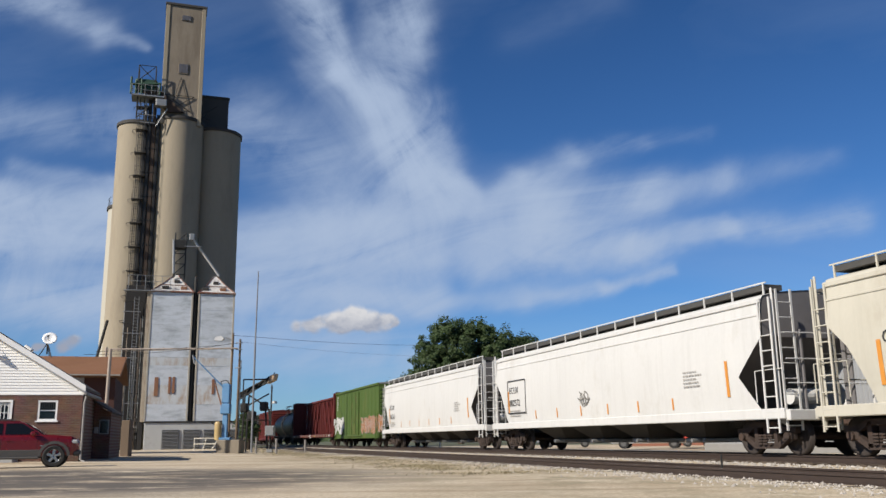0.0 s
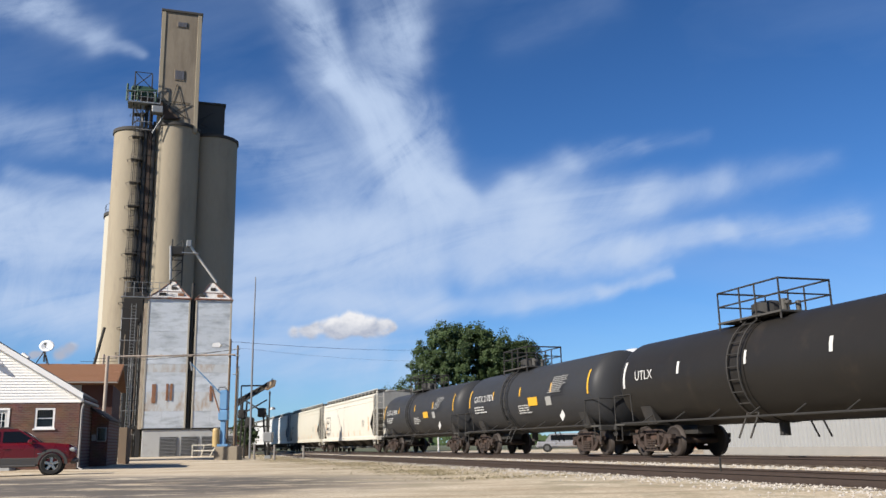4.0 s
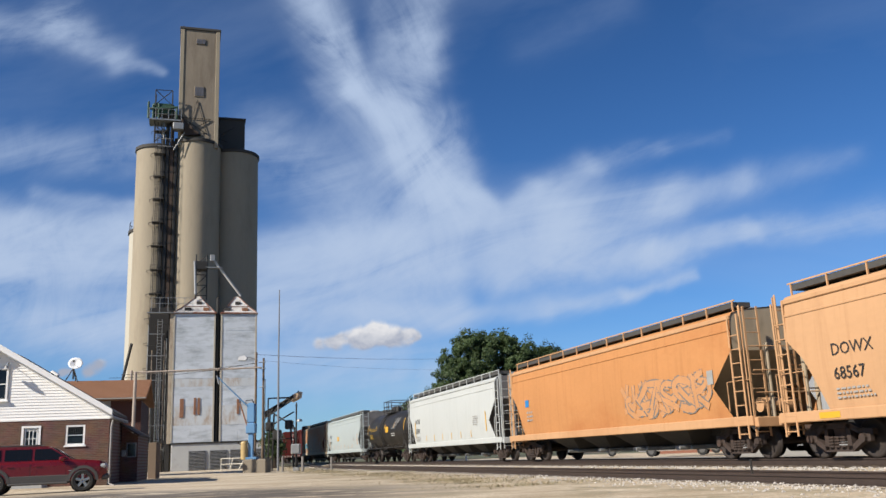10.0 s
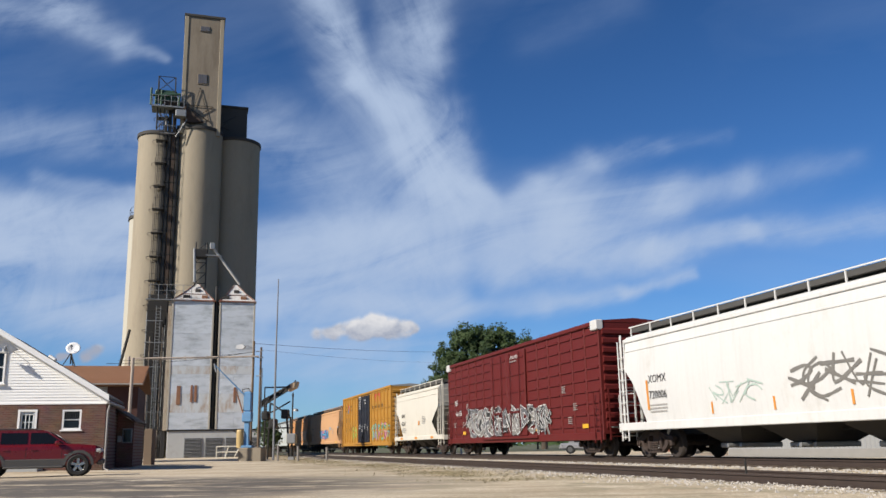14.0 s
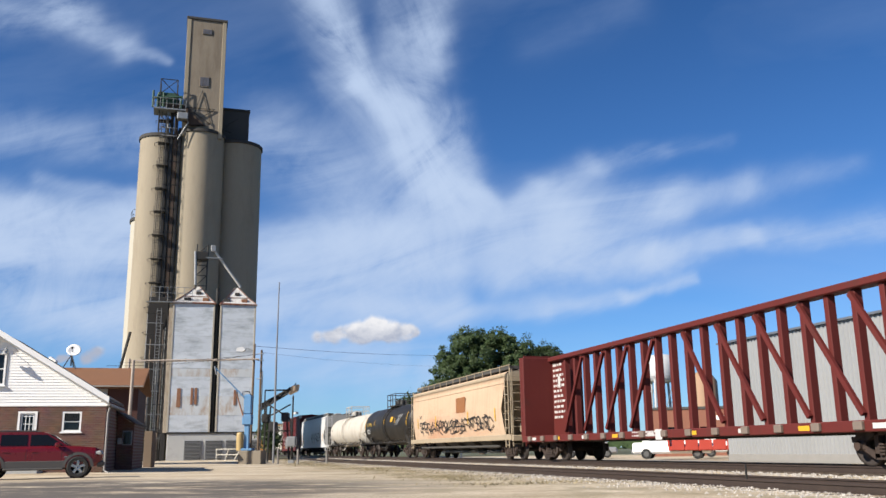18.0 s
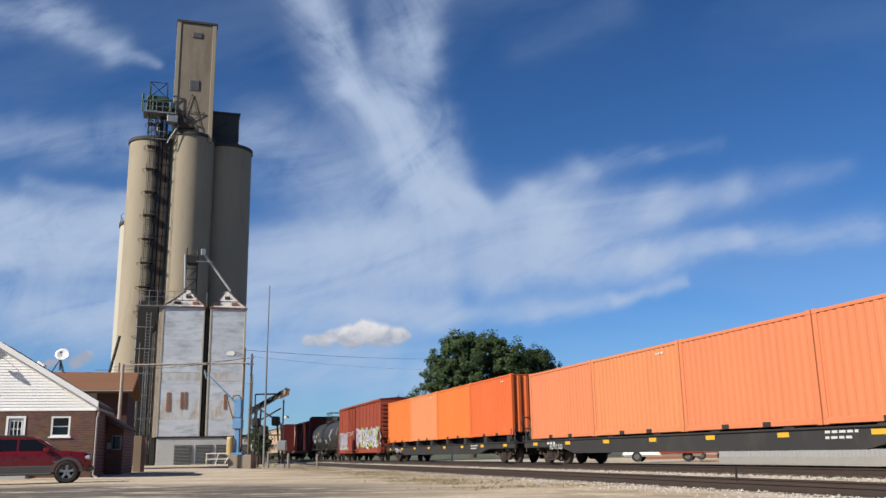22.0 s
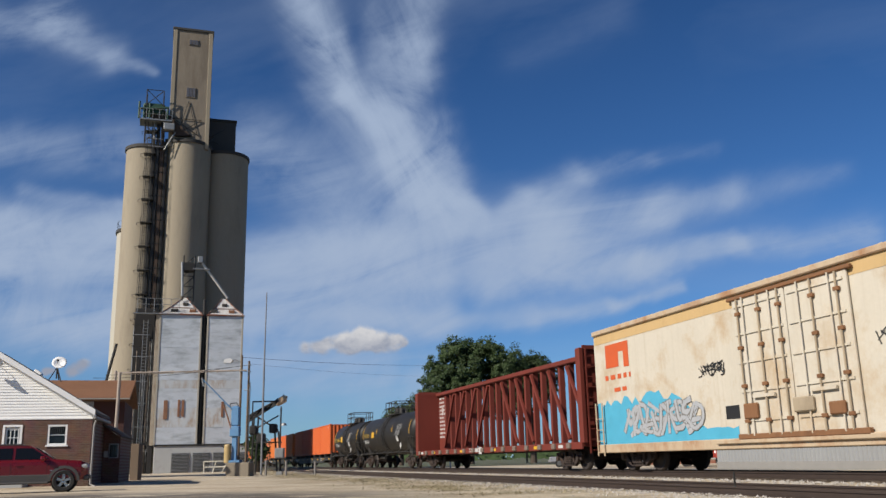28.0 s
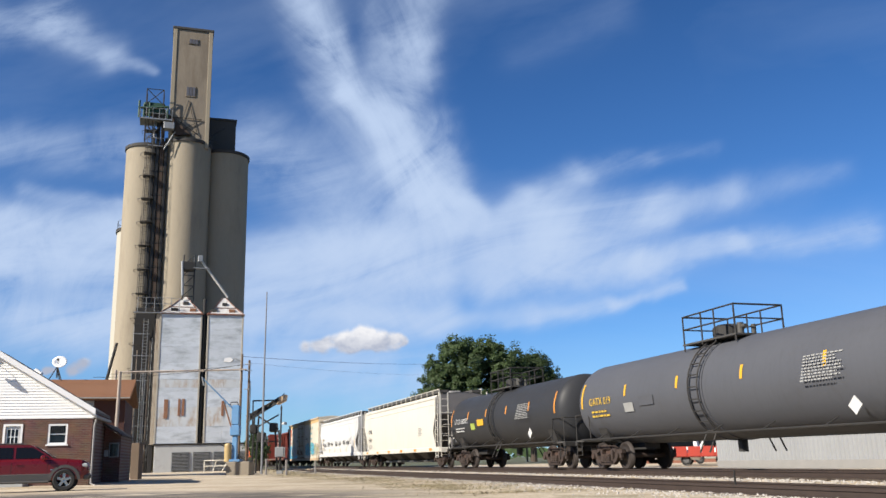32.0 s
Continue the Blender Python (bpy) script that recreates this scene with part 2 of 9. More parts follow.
    if bump:
        b = N.new("ShaderNodeBump")
        b.inputs["Strength"].default_value, b.inputs["Distance"].default_value = bump, 0.02
        L.new(small, b.inputs["Height"])
        L.new(b.outputs[0], p.inputs["Normal"])
    MATS[name] = m
    return m


def glass(name, col=(0.02, 0.025, 0.03), spec=0.9):
    if name not in MATS:
        m = mat(name, col, 0.08, 0.0, 0.1, 1.0, bump=0.0, spec=spec)
    return MATS[name]


# ---- mesh helpers ----
def empty(name, m=None, **tags):
    ob = new(name)
    ob.empty_display_size = 0.2
    if m is not None:
        ob.matrix_world = m
    return tagged(ob, **tags)


def mesh_of(bm, name, material, smooth=False):
    me = bpy.data.meshes.new(name)
    bm.normal_update()
    bm.to_mesh(me)
    bm.free()
    me.materials.append(material)
    if smooth:
        for p in me.polygons:
            p.use_smooth = True
    return me


def part(name, bm, material, parent, label="", smooth=False, m=None):
    """One mesh object under a thing or a part. bm: a bmesh, or mesh data shared with an alike part."""
    me = bm if isinstance(bm, bpy.types.Mesh) else mesh_of(bm, name, material, smooth)
    ob = new(name, me)
    ob.parent = parent
    if m is not None:
        ob.matrix_basis = m
    return tagged(ob, label=label) if label else ob


def thing(name, bm, material, m=None, smooth=False, **tags):
    ob = new(name, bm if isinstance(bm, bpy.types.Mesh) else mesh_of(bm, name, material, smooth))
    if m is not None:
        ob.matrix_world = m
    return tagged(ob, **tags)


def box(bm, x0, x1, y0, y1, z0, z1, m=None):
    vs = [bm.verts.new(m @ Vector(c) if m else c) for c in ((x0, y0, z0), (x1, y0, z0), (x1, y1, z0), (x0, y1, z0), (x0, y0, z1), (x1, y0, z1), (x1, y1, z1), (x0, y1, z1))]
    for f in ((3, 2, 1, 0), (4, 5, 6, 7), (0, 1, 5, 4), (1, 2, 6, 5), (2, 3, 7, 6), (3, 0, 4, 7)):
        bm.faces.new([vs[i] for i in f])
    return bm


def B(*a):
    return box(bmesh.new(), *a)


def bevbox(bm, x0, x1, y0, y1, z0, z1, r=0.03):
    """A box whose twelve edges are cut off by r."""
    r = min(r, (x1 - x0) * 0.45, (y1 - y0) * 0.45, (z1 - z0) * 0.45)
    X, Y, Z = (x0, x1), (y0, y1), (z0, z1)
    v = {}
    for i in (0, 1):
        for j in (0, 1):
            for k in (0, 1):
                sx, sy, sz = (r, -r)[i], (r, -r)[j], (r, -r)[k]
                v[i, j, k, 0] = bm.verts.new((X[i], Y[j] + sy, Z[k] + sz))
                v[i, j, k, 1] = bm.verts.new((X[i] + sx, Y[j], Z[k] + sz))
                v[i, j, k, 2] = bm.verts.new((X[i] + sx, Y[j] + sy, Z[k]))

    def f(keys):
        bm.faces.new([v[q] for q in keys])
    for i in (0, 1):
        q = [(i, 0, 0, 0), (i, 1, 0, 0), (i, 1, 1, 0), (i, 0, 1, 0)]
        f(q if i else q[::-1])
        q = [(0, i, 0, 1), (0, i, 1, 1), (1, i, 1, 1), (1, i, 0, 1)]
        f(q if i else q[::-1])
        q = [(0, 0, i, 2), (1, 0, i, 2), (1, 1, i, 2), (0, 1, i, 2)]
        f(q if i else q[::-1])
    for a in (0, 1):
        for b in (0, 1):
            f([(0, a, b, 1), (1, a, b, 1), (1, a, b, 2), (0, a, b, 2)])
            f([(a, 0, b, 0), (a, 1, b, 0), (a, 1, b, 2), (a, 0, b, 2)])
            f([(a, b, 0, 0), (a, b, 1, 0), (a, b, 1, 1), (a, b, 0, 1)])
    for i in (0, 1):
        for j in (0, 1):
            for k in (0, 1):
                f([(i, j, k, 0), (i, j, k, 1), (i, j, k, 2)])
    bmesh.ops.recalc_face_normals(bm, faces=bm.faces)
    return bm


def BB(*a, r=0.03):
    return bevbox(bmesh.new(), *a, r=r)


def rod(bm, a, b, r, seg=8, r2=None, caps=True):
    """A round bar from a to b."""
    a, b = Vector(a), Vector(b)
    d = (b - a).normalized()
    u = d.orthogonal().normalized()
    w = d.cross(u)
    r2 = r if r2 is None else r2
    A, C = [], []
    for i in range(seg):
        t = 2 * math.pi * (i + 0.5) / seg
        o = u * math.cos(t) + w * math.sin(t)
        A.append(bm.verts.new(a + o * r)), C.append(bm.verts.new(b + o * r2))
    for i in range(seg):
        j = (i + 1) % seg
        bm.faces.new((A[i], A[j], C[j], C[i]))
    if caps:
        bm.faces.new(A[::-1]), bm.faces.new(C)
    return bm


def R_(*a, **k):
    return rod(bmesh.new(), *a, **k)


def pipe(bm, pts, r, seg=6):
    """A bent tube through the points, one skin."""
    pts = [Vector(p) for p in pts]
    prev, u = None, None
    for i, p in enumerate(pts):
        d = (pts[min(i + 1, len(pts) - 1)] - pts[max(i - 1, 0)]).normalized()
        u = d.orthogonal().normalized() if u is None else (u - d * u.dot(d)).normalized()
        w = d.cross(u)
        ring = [bm.verts.new(p + (u * math.cos(2 * math.pi * k / seg) + w * math.sin(2 * math.pi * k / seg)) * r) for k in range(seg)]
        if prev:
            for k in range(seg):
                bm.faces.new((prev[k], prev[(k + 1) % seg], ring[(k + 1) % seg], ring[k]))
        else:
            bm.faces.new(ring[::-1])
        prev = ring
    bm.faces.new(prev)
    return bm


def prism(bm, prof, x0, x1, axis="x"):
    """A profile of (a, b) pairs drawn out along an axis: a, b are y, z for x; x, z for y; x, y for z."""
    def P(a, b, s):
        return (s, a, b) if axis == "x" else (a, s, b) if axis == "y" else (a, b, s)
    A = [bm.verts.new(P(a, b, x0)) for a, b in prof]
    C = [bm.verts.new(P(a, b, x1)) for a, b in prof]
    n = len(prof)
    for i in range(n):
        j = (i + 1) % n
        bm.faces.new((A[i], A[j], C[j], C[i]))
    bm.faces.new(A[::-1]), bm.faces.new(C)
    bmesh.ops.recalc_face_normals(bm, faces=bm.faces)
    return bm


def lathe(bm, prof, seg=24, axis="z", a0=0.0, a1=2 * math.pi):
    """(radius, height) pairs turned round an axis."""
    full = abs(a1 - a0 - 2 * math.pi) < 1e-6
    rings = []
    for r, h in prof:
        ring = []
        for i in range(seg if full else seg + 1):
            t = a0 + (a1 - a0) * i / seg
            c, s = r * math.cos(t), r * math.sin(t)
            ring.append(bm.verts.new((c, s, h) if axis == "z" else (h, c, s) if axis == "x" else (c, h, s)))
        rings.append(ring)
    for A, C in zip(rings, rings[1:]):
        n = len(A)
        for i in range(n if full else n - 1):
            j = (i + 1) % n
            bm.faces.new((A[i], A[j], C[j], C[i]))
    bmesh.ops.recalc_face_normals(bm, faces=bm.faces)
    return bm


def corrugated(bm, x0, x1, z0, z1, y, depth, pitch, s=1):
    """An upright sheet in the xz plane with trapezoid waves."""
    n = max(2, int(round((x1 - x0) / pitch)))
    xs = []
    for i in range(n):
        a = x0 + (x1 - x0) * i / n
        p = (x1 - x0) / n
        xs += [(a, 0), (a + p * 0.3, 0), (a + p * 0.5, -depth), (a + p * 0.8, -depth)]
    xs.append((x1, 0))
    prev = None
    for x, d in xs:
        cur = (bm.verts.new((x, y + s * d, z0)), bm.verts.new((x, y + s * d, z1)))
        if prev:
            bm.faces.new((prev[0], cur[0], cur[1], prev[1]) if s < 0 else (cur[0], prev[0], prev[1], cur[1]))
        prev = cur
    return bm

def ladder(width, z0, z1, step=0.38, r=0.016):
    """A ladder in the xz plane, its foot at z0."""
    bm = bmesh.new()
    for x in (-width / 2, width / 2):
        box(bm, x - 0.028, x + 0.028, -0.014, 0.014, z0, z1)
    n = int((z1 - z0) / step)
    for i in range(n):
        z = z0 + 0.12 + i * step
        rod(bm, (-width / 2, 0, z), (width / 2, 0, z), r, 6)
    return bm


# ---- the line of the track and the ground ----
TH = -0.3065                                        # the track's heading from +y towards +x
TD = Vector((math.sin(TH), math.cos(TH), 0))        # along the track, away
TL = Vector((-math.cos(TH), math.sin(TH), 0))       # to its left, the side of the lot
C0 = Vector((6.21, 33.57, 0))                       # a point on the main track's centre line
RAIL = 0.34                                         # rail top of the main track
RZ = math.degrees(math.atan2(TD.y, TD.x))


def on_track(s, off=0.0, z=0.0):
    p = C0 + TD * s + TL * off
    return Vector((p.x, p.y, z))


def smooth(a, b, x):
    t = max(0.0, min(1.0, (x - a) / (b - a)))
    return t * t * (3 - 2 * t)


def siding_off(s):
    """How far the siding's centre lies to the left of the main track's."""
    return 4.0 * smooth(112, 30, s)


SIDING = 0.17


def ground_z(x, y):
    p = Vector((x, y, 0)) - C0
    s, off = p.dot(TD), p.dot(TL)
    so = siding_off(s)
    z = 0.05 * noise.noise((x * 0.15, y * 0.15, 0.3)) + 0.02 * noise.noise((x * 0.7, y * 0.7, 4.0))
    z += 0.14 * smooth(-12, -18, x) * smooth(33, 38, y)
    bed = RAIL - 0.20
    sid = SIDING - 0.17
    if off >= 0:
        k = smooth(so + 3.2, so + 1.5, off)
        z = z * (1 - k) + (sid if so > 2.4 else bed) * k
        k2 = smooth(max(2.6, 1.6), 1.5, off)
        z = z * (1 - k2) + bed * k2
    else:
        k = smooth(-6.5, -1.7, off)
        z = (z - 0.05) * (1 - k) + bed * k
    return z


def ground_sheet():
    xs = sorted(set([-3000, -1200, -500, -240, -140, -95] + list(np.arange(-70, 60.1, 1.0)) + [80, 110, 160, 260, 600, 1300, 3000]))
    ys = sorted(set([-800, -300, -120, -60, -30, -15] + list(np.arange(-6, 130.1, 1.0)) + [150, 180, 230, 320, 600, 1300, 3500]))
    bm = bmesh.new()
    g = [[bm.verts.new((x, y, ground_z(x, y))) for x in xs] for y in ys]
    for j in range(len(ys) - 1):
        for i in range(len(xs) - 1):
            bm.faces.new((g[j][i], g[j][i + 1], g[j + 1][i + 1], g[j + 1][i]))
    return bm


def ground_material():
    """Pale crushed stone and dirt, with wheel tracks, darker damp patches, pebbles, dead grass, and an added dark grass
    tone past the yard.
    """
    m = bpy.data.materials.new("lot_dirt")
    m.use_nodes = True
    N, L = m.node_tree.nodes, m.node_tree.links
    p = N["Principled BSDF"]
    tc = N.new("ShaderNodeTexCoord")

    def nz(scale, detail, rough, st=(1, 1, 1)):
        mp = N.new("ShaderNodeMapping")
        mp.inputs["Scale"].default_value = st
        mp.inputs["Rotation"].default_value[2] = 0.25
        n = N.new("ShaderNodeTexNoise")
        n.inputs["Scale"].default_value, n.inputs["Detail"].default_value, n.inputs["Roughness"].default_value = scale, detail, rough
        L.new(tc.outputs["Object"], mp.inputs[0]), L.new(mp.outputs[0], n.inputs["Vector"])
        return n.outputs["Fac"]

    def ramp(f, a, b, ca, cb):
        r = N.new("ShaderNodeValToRGB")
        r.color_ramp.elements[0].position, r.color_ramp.elements[1].position = a, b
        r.color_ramp.elements[0].color, r.color_ramp.elements[1].color = (*ca, 1), (*cb, 1)
        L.new(f, r.inputs[0])
        return r.outputs[0]

    def mix(f, a, b, kind="MIX"):
        n = N.new("ShaderNodeMix")
        n.data_type, n.blend_type = "RGBA", kind
        for s, v in ((n.inputs[0], f), (n.inputs[6], a), (n.inputs[7], b)):
            if isinstance(v, (tuple, float)):
                s.default_value = v
            else:
                L.new(v, s)
        return n.outputs[2]
    base = ramp(nz(0.35, 8, 0.65, (1, 0.45, 1)), 0.35, 0.68, (0.42, 0.345, 0.245), (0.545, 0.475, 0.37))
    speck = ramp(nz(14, 4, 0.7), 0.38, 0.62, (0.66, 0.64, 0.6), (1.12, 1.12, 1.1))
    c = mix(1.0, base, speck, "MULTIPLY")
    track_dark = ramp(nz(0.22, 5, 0.6, (0.35, 1.6, 1)), 0.5, 0.66, (1, 1, 1), (0.72, 0.68, 0.62))
    c = mix(1.0, c, track_dark, "MULTIPLY")
    # oily, churned dirt where cars turn in front of the office
    mp = N.new("ShaderNodeMapping")
    mp.vector_type = "TEXTURE"
    mp.inputs["Location"].default_value = (-10.5, 21.5, 0)
    mp.inputs["Scale"].default_value = (10.5, 8.5, 50.0)
    ln = N.new("ShaderNodeVectorMath")
    ln.operation = "LENGTH"
    L.new(tc.outputs["Object"], mp.inputs[0]), L.new(mp.outputs[0], ln.inputs[0])
    mr = N.new("ShaderNodeMapRange")
    mr.inputs["From Min"].default_value, mr.inputs["From Max"].default_value = 1.12, 0.70
    L.new(ln.outputs["Value"], mr.inputs["Value"])
    oil = ramp(nz(0.7, 9, 0.74, (0.6, 1.2, 1)), 0.38, 0.50, (0.04, 0.04, 0.04), (1, 1, 1))
    oilm = mix(1.0, mr.outputs[0], oil, "MULTIPLY")
    c = mix(oilm, c, (0.085, 0.072, 0.058, 1))
    # ruts that cross the lot, and small dark clods
    rut = ramp(nz(0.55, 6, 0.62, (0.16, 2.2, 1)), 0.54, 0.66, (1, 1, 1), (0.66, 0.63, 0.58))
    c = mix(1.0, c, rut, "MULTIPLY")
    clod = ramp(nz(5.0, 3, 0.55), 0.70, 0.76, (1, 1, 1), (0.55, 0.52, 0.48))
    c = mix(1.0, c, clod, "MULTIPLY")
    # grey gravel that has strayed from the ballast, and thin dead grass, in patches beside the siding
    strip = N.new("ShaderNodeMapping")
    strip.vector_type = "TEXTURE"
    strip.inputs["Location"].default_value = (-1.5, 36.0, 0)
    strip.inputs["Rotation"].default_value[2] = -TH
    strip.inputs["Scale"].default_value = (7.5, 60.0, 50.0)
    sl_ = N.new("ShaderNodeVectorMath")
    sl_.operation = "LENGTH"
    L.new(tc.outputs["Object"], strip.inputs[0]), L.new(strip.outputs[0], sl_.inputs[0])
    sr = N.new("ShaderNodeMapRange")
    sr.inputs["From Min"].default_value, sr.inputs["From Max"].default_value = 1.0, 0.35
    L.new(sl_.outputs["Value"], sr.inputs["Value"])
    dead = ramp(nz(0.9, 9, 0.72, (0.8, 0.8, 1)), 0.46, 0.60, (0, 0, 0), (0.8, 0.8, 0.8))
    c = mix(mix(1.0, sr.outputs[0], dead, "MULTIPLY"), c, (0.20, 0.175, 0.105, 1))
    # past the yard, mostly unseen: a dark grass tone added to cut bounce light
    away = N.new("ShaderNodeMapping")
    away.vector_type = "TEXTURE"
    away.inputs["Location"].default_value = (-5.0, 48.0, 0)
    away.inputs["Scale"].default_value = (52.0, 62.0, 500.0)
    al = N.new("ShaderNodeVectorMath")
    al.operation = "LENGTH"
    L.new(tc.outputs["Object"], away.inputs[0]), L.new(away.outputs[0], al.inputs[0])
    ar = N.new("ShaderNodeMapRange")
    ar.inputs["From Min"].default_value, ar.inputs["From Max"].default_value = 0.92, 1.12
    L.new(al.outputs["Value"], ar.inputs["Value"])
    c = mix(ar.outputs[0], c, ramp(nz(0.12, 8, 0.65), 0.4, 0.6, (0.050, 0.068, 0.026), (0.095, 0.088, 0.050)))
    L.new(c, p.inputs["Base Color"])
    p.inputs["Roughness"].default_value = 0.95
    b = N.new("ShaderNodeBump")
    b.inputs["Strength"].default_value, b.inputs["Distance"].default_value = 0.25, 0.02
    L.new(nz(9, 6, 0.7), b.inputs["Height"])
    L.new(b.outputs[0], p.inputs["Normal"])
    return m


GROUND_MAT = ground_material()
ground = thing("ground", ground_sheet(), GROUND_MAT, smooth=True, label="pale dirt and crushed stone lot beside the tracks", category="ground", kind="structure")

BALLAST = mat("ballast", (0.47, 0.435, 0.39), 0.95, 0, 0.40, 6, bump=0.6, fine=18, jitter=0.5)
STEEL = mat("rail_steel", (0.105, 0.076, 0.062), 0.55, 0.5, 0.25, 5)
RAILTOP = mat("rail_head", (0.35, 0.33, 0.31), 0.3, 0.9, 0.15, 8)
TIE = mat("tie_wood", (0.10, 0.075, 0.055), 0.9, 0, 0.3, 3, (1, 6, 1), 0.4, jitter=0.4)


def ballast_bed():
    """Loose crushed rock: one ragged sheet and stones strewn over it."""
    rnd = random.Random(5)
    V, Fc = [], []

    def stone(x, y, z, r):
        n = len(V)
        a = rnd.uniform(0, 6.3)
        c, s = math.cos(a), math.sin(a)
        pts = [(r, 0, 0), (0, r * 0.8, 0), (-r * 0.9, 0, 0.1 * r), (0, -r * 0.75, 0), (0.1 * r, 0.1 * r, r * 0.75)]
        for px, py, pz in pts:
            k = rnd.uniform(0.75, 1.2)
            V.append((x + (px * c - py * s) * k, y + (px * s + py * c) * k, z + pz * k))
        Fc.extend([(n, n + 1, n + 4), (n + 1, n + 2, n + 4), (n + 2, n + 3, n + 4), (n + 3, n, n + 4)])
    for _ in range(84000):
        s = -26 + 95 * rnd.random() ** 1.6
        so = siding_off(s)
        off = rnd.uniform(-2.6, so + 5.2)
        edge = rnd.random()
        if off > so + 1.7 and edge > 0.85 * math.exp(-(off - so - 1.7) / 0.5):
            continue
        if abs(abs(off) - 0.72) < 0.09 or abs(abs(off - so) - 0.72) < 0.09:
            continue
        p = on_track(s, off)
        stone(p.x, p.y, ground_z(p.x, p.y) - 0.012, 0.020 + 0.045 * rnd.random() ** 1.6)
    me = bpy.data.meshes.new("ballast")
    me.from_pydata(V, [], Fc)
    me.materials.append(BALLAST)
    return me


thing("ballast", ballast_bed(), None, label="grey and tan crushed rock ballast under the tracks", category="ballast", kind="stuff")


def rail_mesh(offs, z, s0, s1, step):
    bm = bmesh.new()
    prof = ((-0.07, -0.17), (0.07, -0.17), (0.07, -0.155), (0.012, -0.14), (0.012, -0.045), (0.037, -0.035), (0.035, 0.0),
            (-0.035, 0.0), (-0.037, -0.035), (-0.012, -0.045), (-0.012, -0.14), (-0.07, -0.155))
    prev = None
    n = max(2, int((s1 - s0) / step) + 1)
    for i in range(n):
        s = s0 + (s1 - s0) * i / (n - 1)
        ring = [bm.verts.new(on_track(s, offs(s) + a, z + b)) for a, b in prof]
        if prev:
            for k in range(len(prof)):
                j = (k + 1) % len(prof)
                bm.faces.new((prev[k], prev[j], ring[j], ring[k]))
        prev = ring
    bmesh.ops.recalc_face_normals(bm, faces=bm.faces)
    return bm


for side in (0.75, -0.75):
    thing("rail", rail_mesh(lambda s: side, RAIL, -700, 900, 80), STEEL, label="rust-brown steel rail of the main track on ties", category="rail", group="rails of the main track", kind="structure")
    thing("rail", rail_mesh(lambda s: siding_off(s) + side, SIDING, -200, 93, 3), STEEL, label="rust-brown steel rail of the siding sunk in ballast", category="rail", group="rails of the siding", kind="structure")
tie_me = mesh_of(BB(-0.11, 0.11, -1.3, 1.3, -0.3, -0.165, r=0.012), "tie", TIE)
for k in range(-40, 150):
    s = k * 0.55
    thing("tie", tie_me, None, pose(*on_track(s, 0, RAIL), 0, 0, RZ), label="dark weathered wooden railway tie in ballast", category="railway tie", group="ties of the main track", kind="structure")
    if s < 66:
        thing("tie", tie_me, None, pose(*on_track(s, siding_off(s), SIDING), 0, 0, RZ + 1), label="dark weathered wooden railway tie in ballast", category="railway tie", group="ties of the siding", kind="structure")

# ---- the grain elevator ----
CONC = mat("silo_concrete", (0.43, 0.370, 0.272), 0.9, 0, 0.16, 0.5, (1, 1, 0.22), 0.25, 9, stain=(0.31, 0.255, 0.185), stain_amt=0.34, stain_scale=0.55)
CONC_D = mat("headhouse_concrete", (0.34, 0.285, 0.215), 0.9, 0, 0.25, 0.5, (1, 1, 0.2), 0.25, 9, stain=(0.185, 0.145, 0.105), stain_amt=0.5, stain_scale=0.6)
WHITE_C = mat("white_silo", (0.60, 0.565, 0.47), 0.85, 0, 0.08, 0.4, (1, 1, 0.3), 0.15, 9)
GALV = mat("galvanised_panel", (0.76, 0.82, 0.88), 0.6, 0.1, 0.12, 0.7, (0.7, 1, 2.2), 0.10, 7, stain=(0.44, 0.48, 0.51), stain_amt=0.52, stain_scale=0.8, jitter=0.12)
GALV_R = mat("rust_bled_panel", (0.74, 0.78, 0.80), 0.7, 0.1, 0.12, 0.7, (1.3, 1, 0.5), 0.10, 7, stain=(0.52, 0.35, 0.21), stain_amt=0.52, stain_scale=1.0, jitter=0.10)
FLASH = mat("peeling_flashing", (0.55, 0.47, 0.36), 0.8, 0, 0.25, 1.5, (3, 3, 0.6), 0.15, 7, stain=(0.26, 0.17, 0.11), stain_amt=0.5, stain_scale=1.3)
BASEC = mat("base_concrete", (0.60, 0.61, 0.60), 0.9, 0, 0.14, 0.8, bump=0.2, stain=(0.40, 0.36, 0.31), stain_amt=0.25, stain_scale=0.9)
DARKST = mat("dark_steel", (0.045, 0.043, 0.04), 0.6, 0.4, 0.3, 3)
GALVST = mat("galvanised_steel", (0.42, 0.43, 0.43), 0.5, 0.6, 0.2, 3)
RIMM = mat("dark_roof_rim", (0.06, 0.055, 0.05), 0.85, 0, 0.2, 2)
# near-black steel whose colour carries the deep shade behind the leg's pipes
SHADE_BLACK = mat("shade_black_steel", (0.028, 0.026, 0.025), 0.8, 0.1, 0.4, 2)
RUSTP = mat("rusty_shutter", (0.34, 0.16, 0.09), 0.9, 0, 0.35, 2, stain=(0.35, 0.20, 0.11), stain_amt=0.4)
RUSTY_L = mat("weathered_pipe", (0.42, 0.34, 0.26), 0.8, 0.1, 0.3, 2)
BROWNST = mat("brown_chute", (0.10, 0.065, 0.045), 0.8, 0.2, 0.3, 2)
GREENM = mat("green_machinery", (0.035, 0.10, 0.06), 0.6, 0.1, 0.25, 3)

# the yard lies square to the track: its frame is turned with it, and its origin is the middle of the bins' front
SITE = pose(-24.3, 88.0, -0.22, 0, 0, 17.5)
elev = empty("grain_elevator", SITE, label="tall tan concrete grain elevator of four silos and headhouse", category="grain elevator")


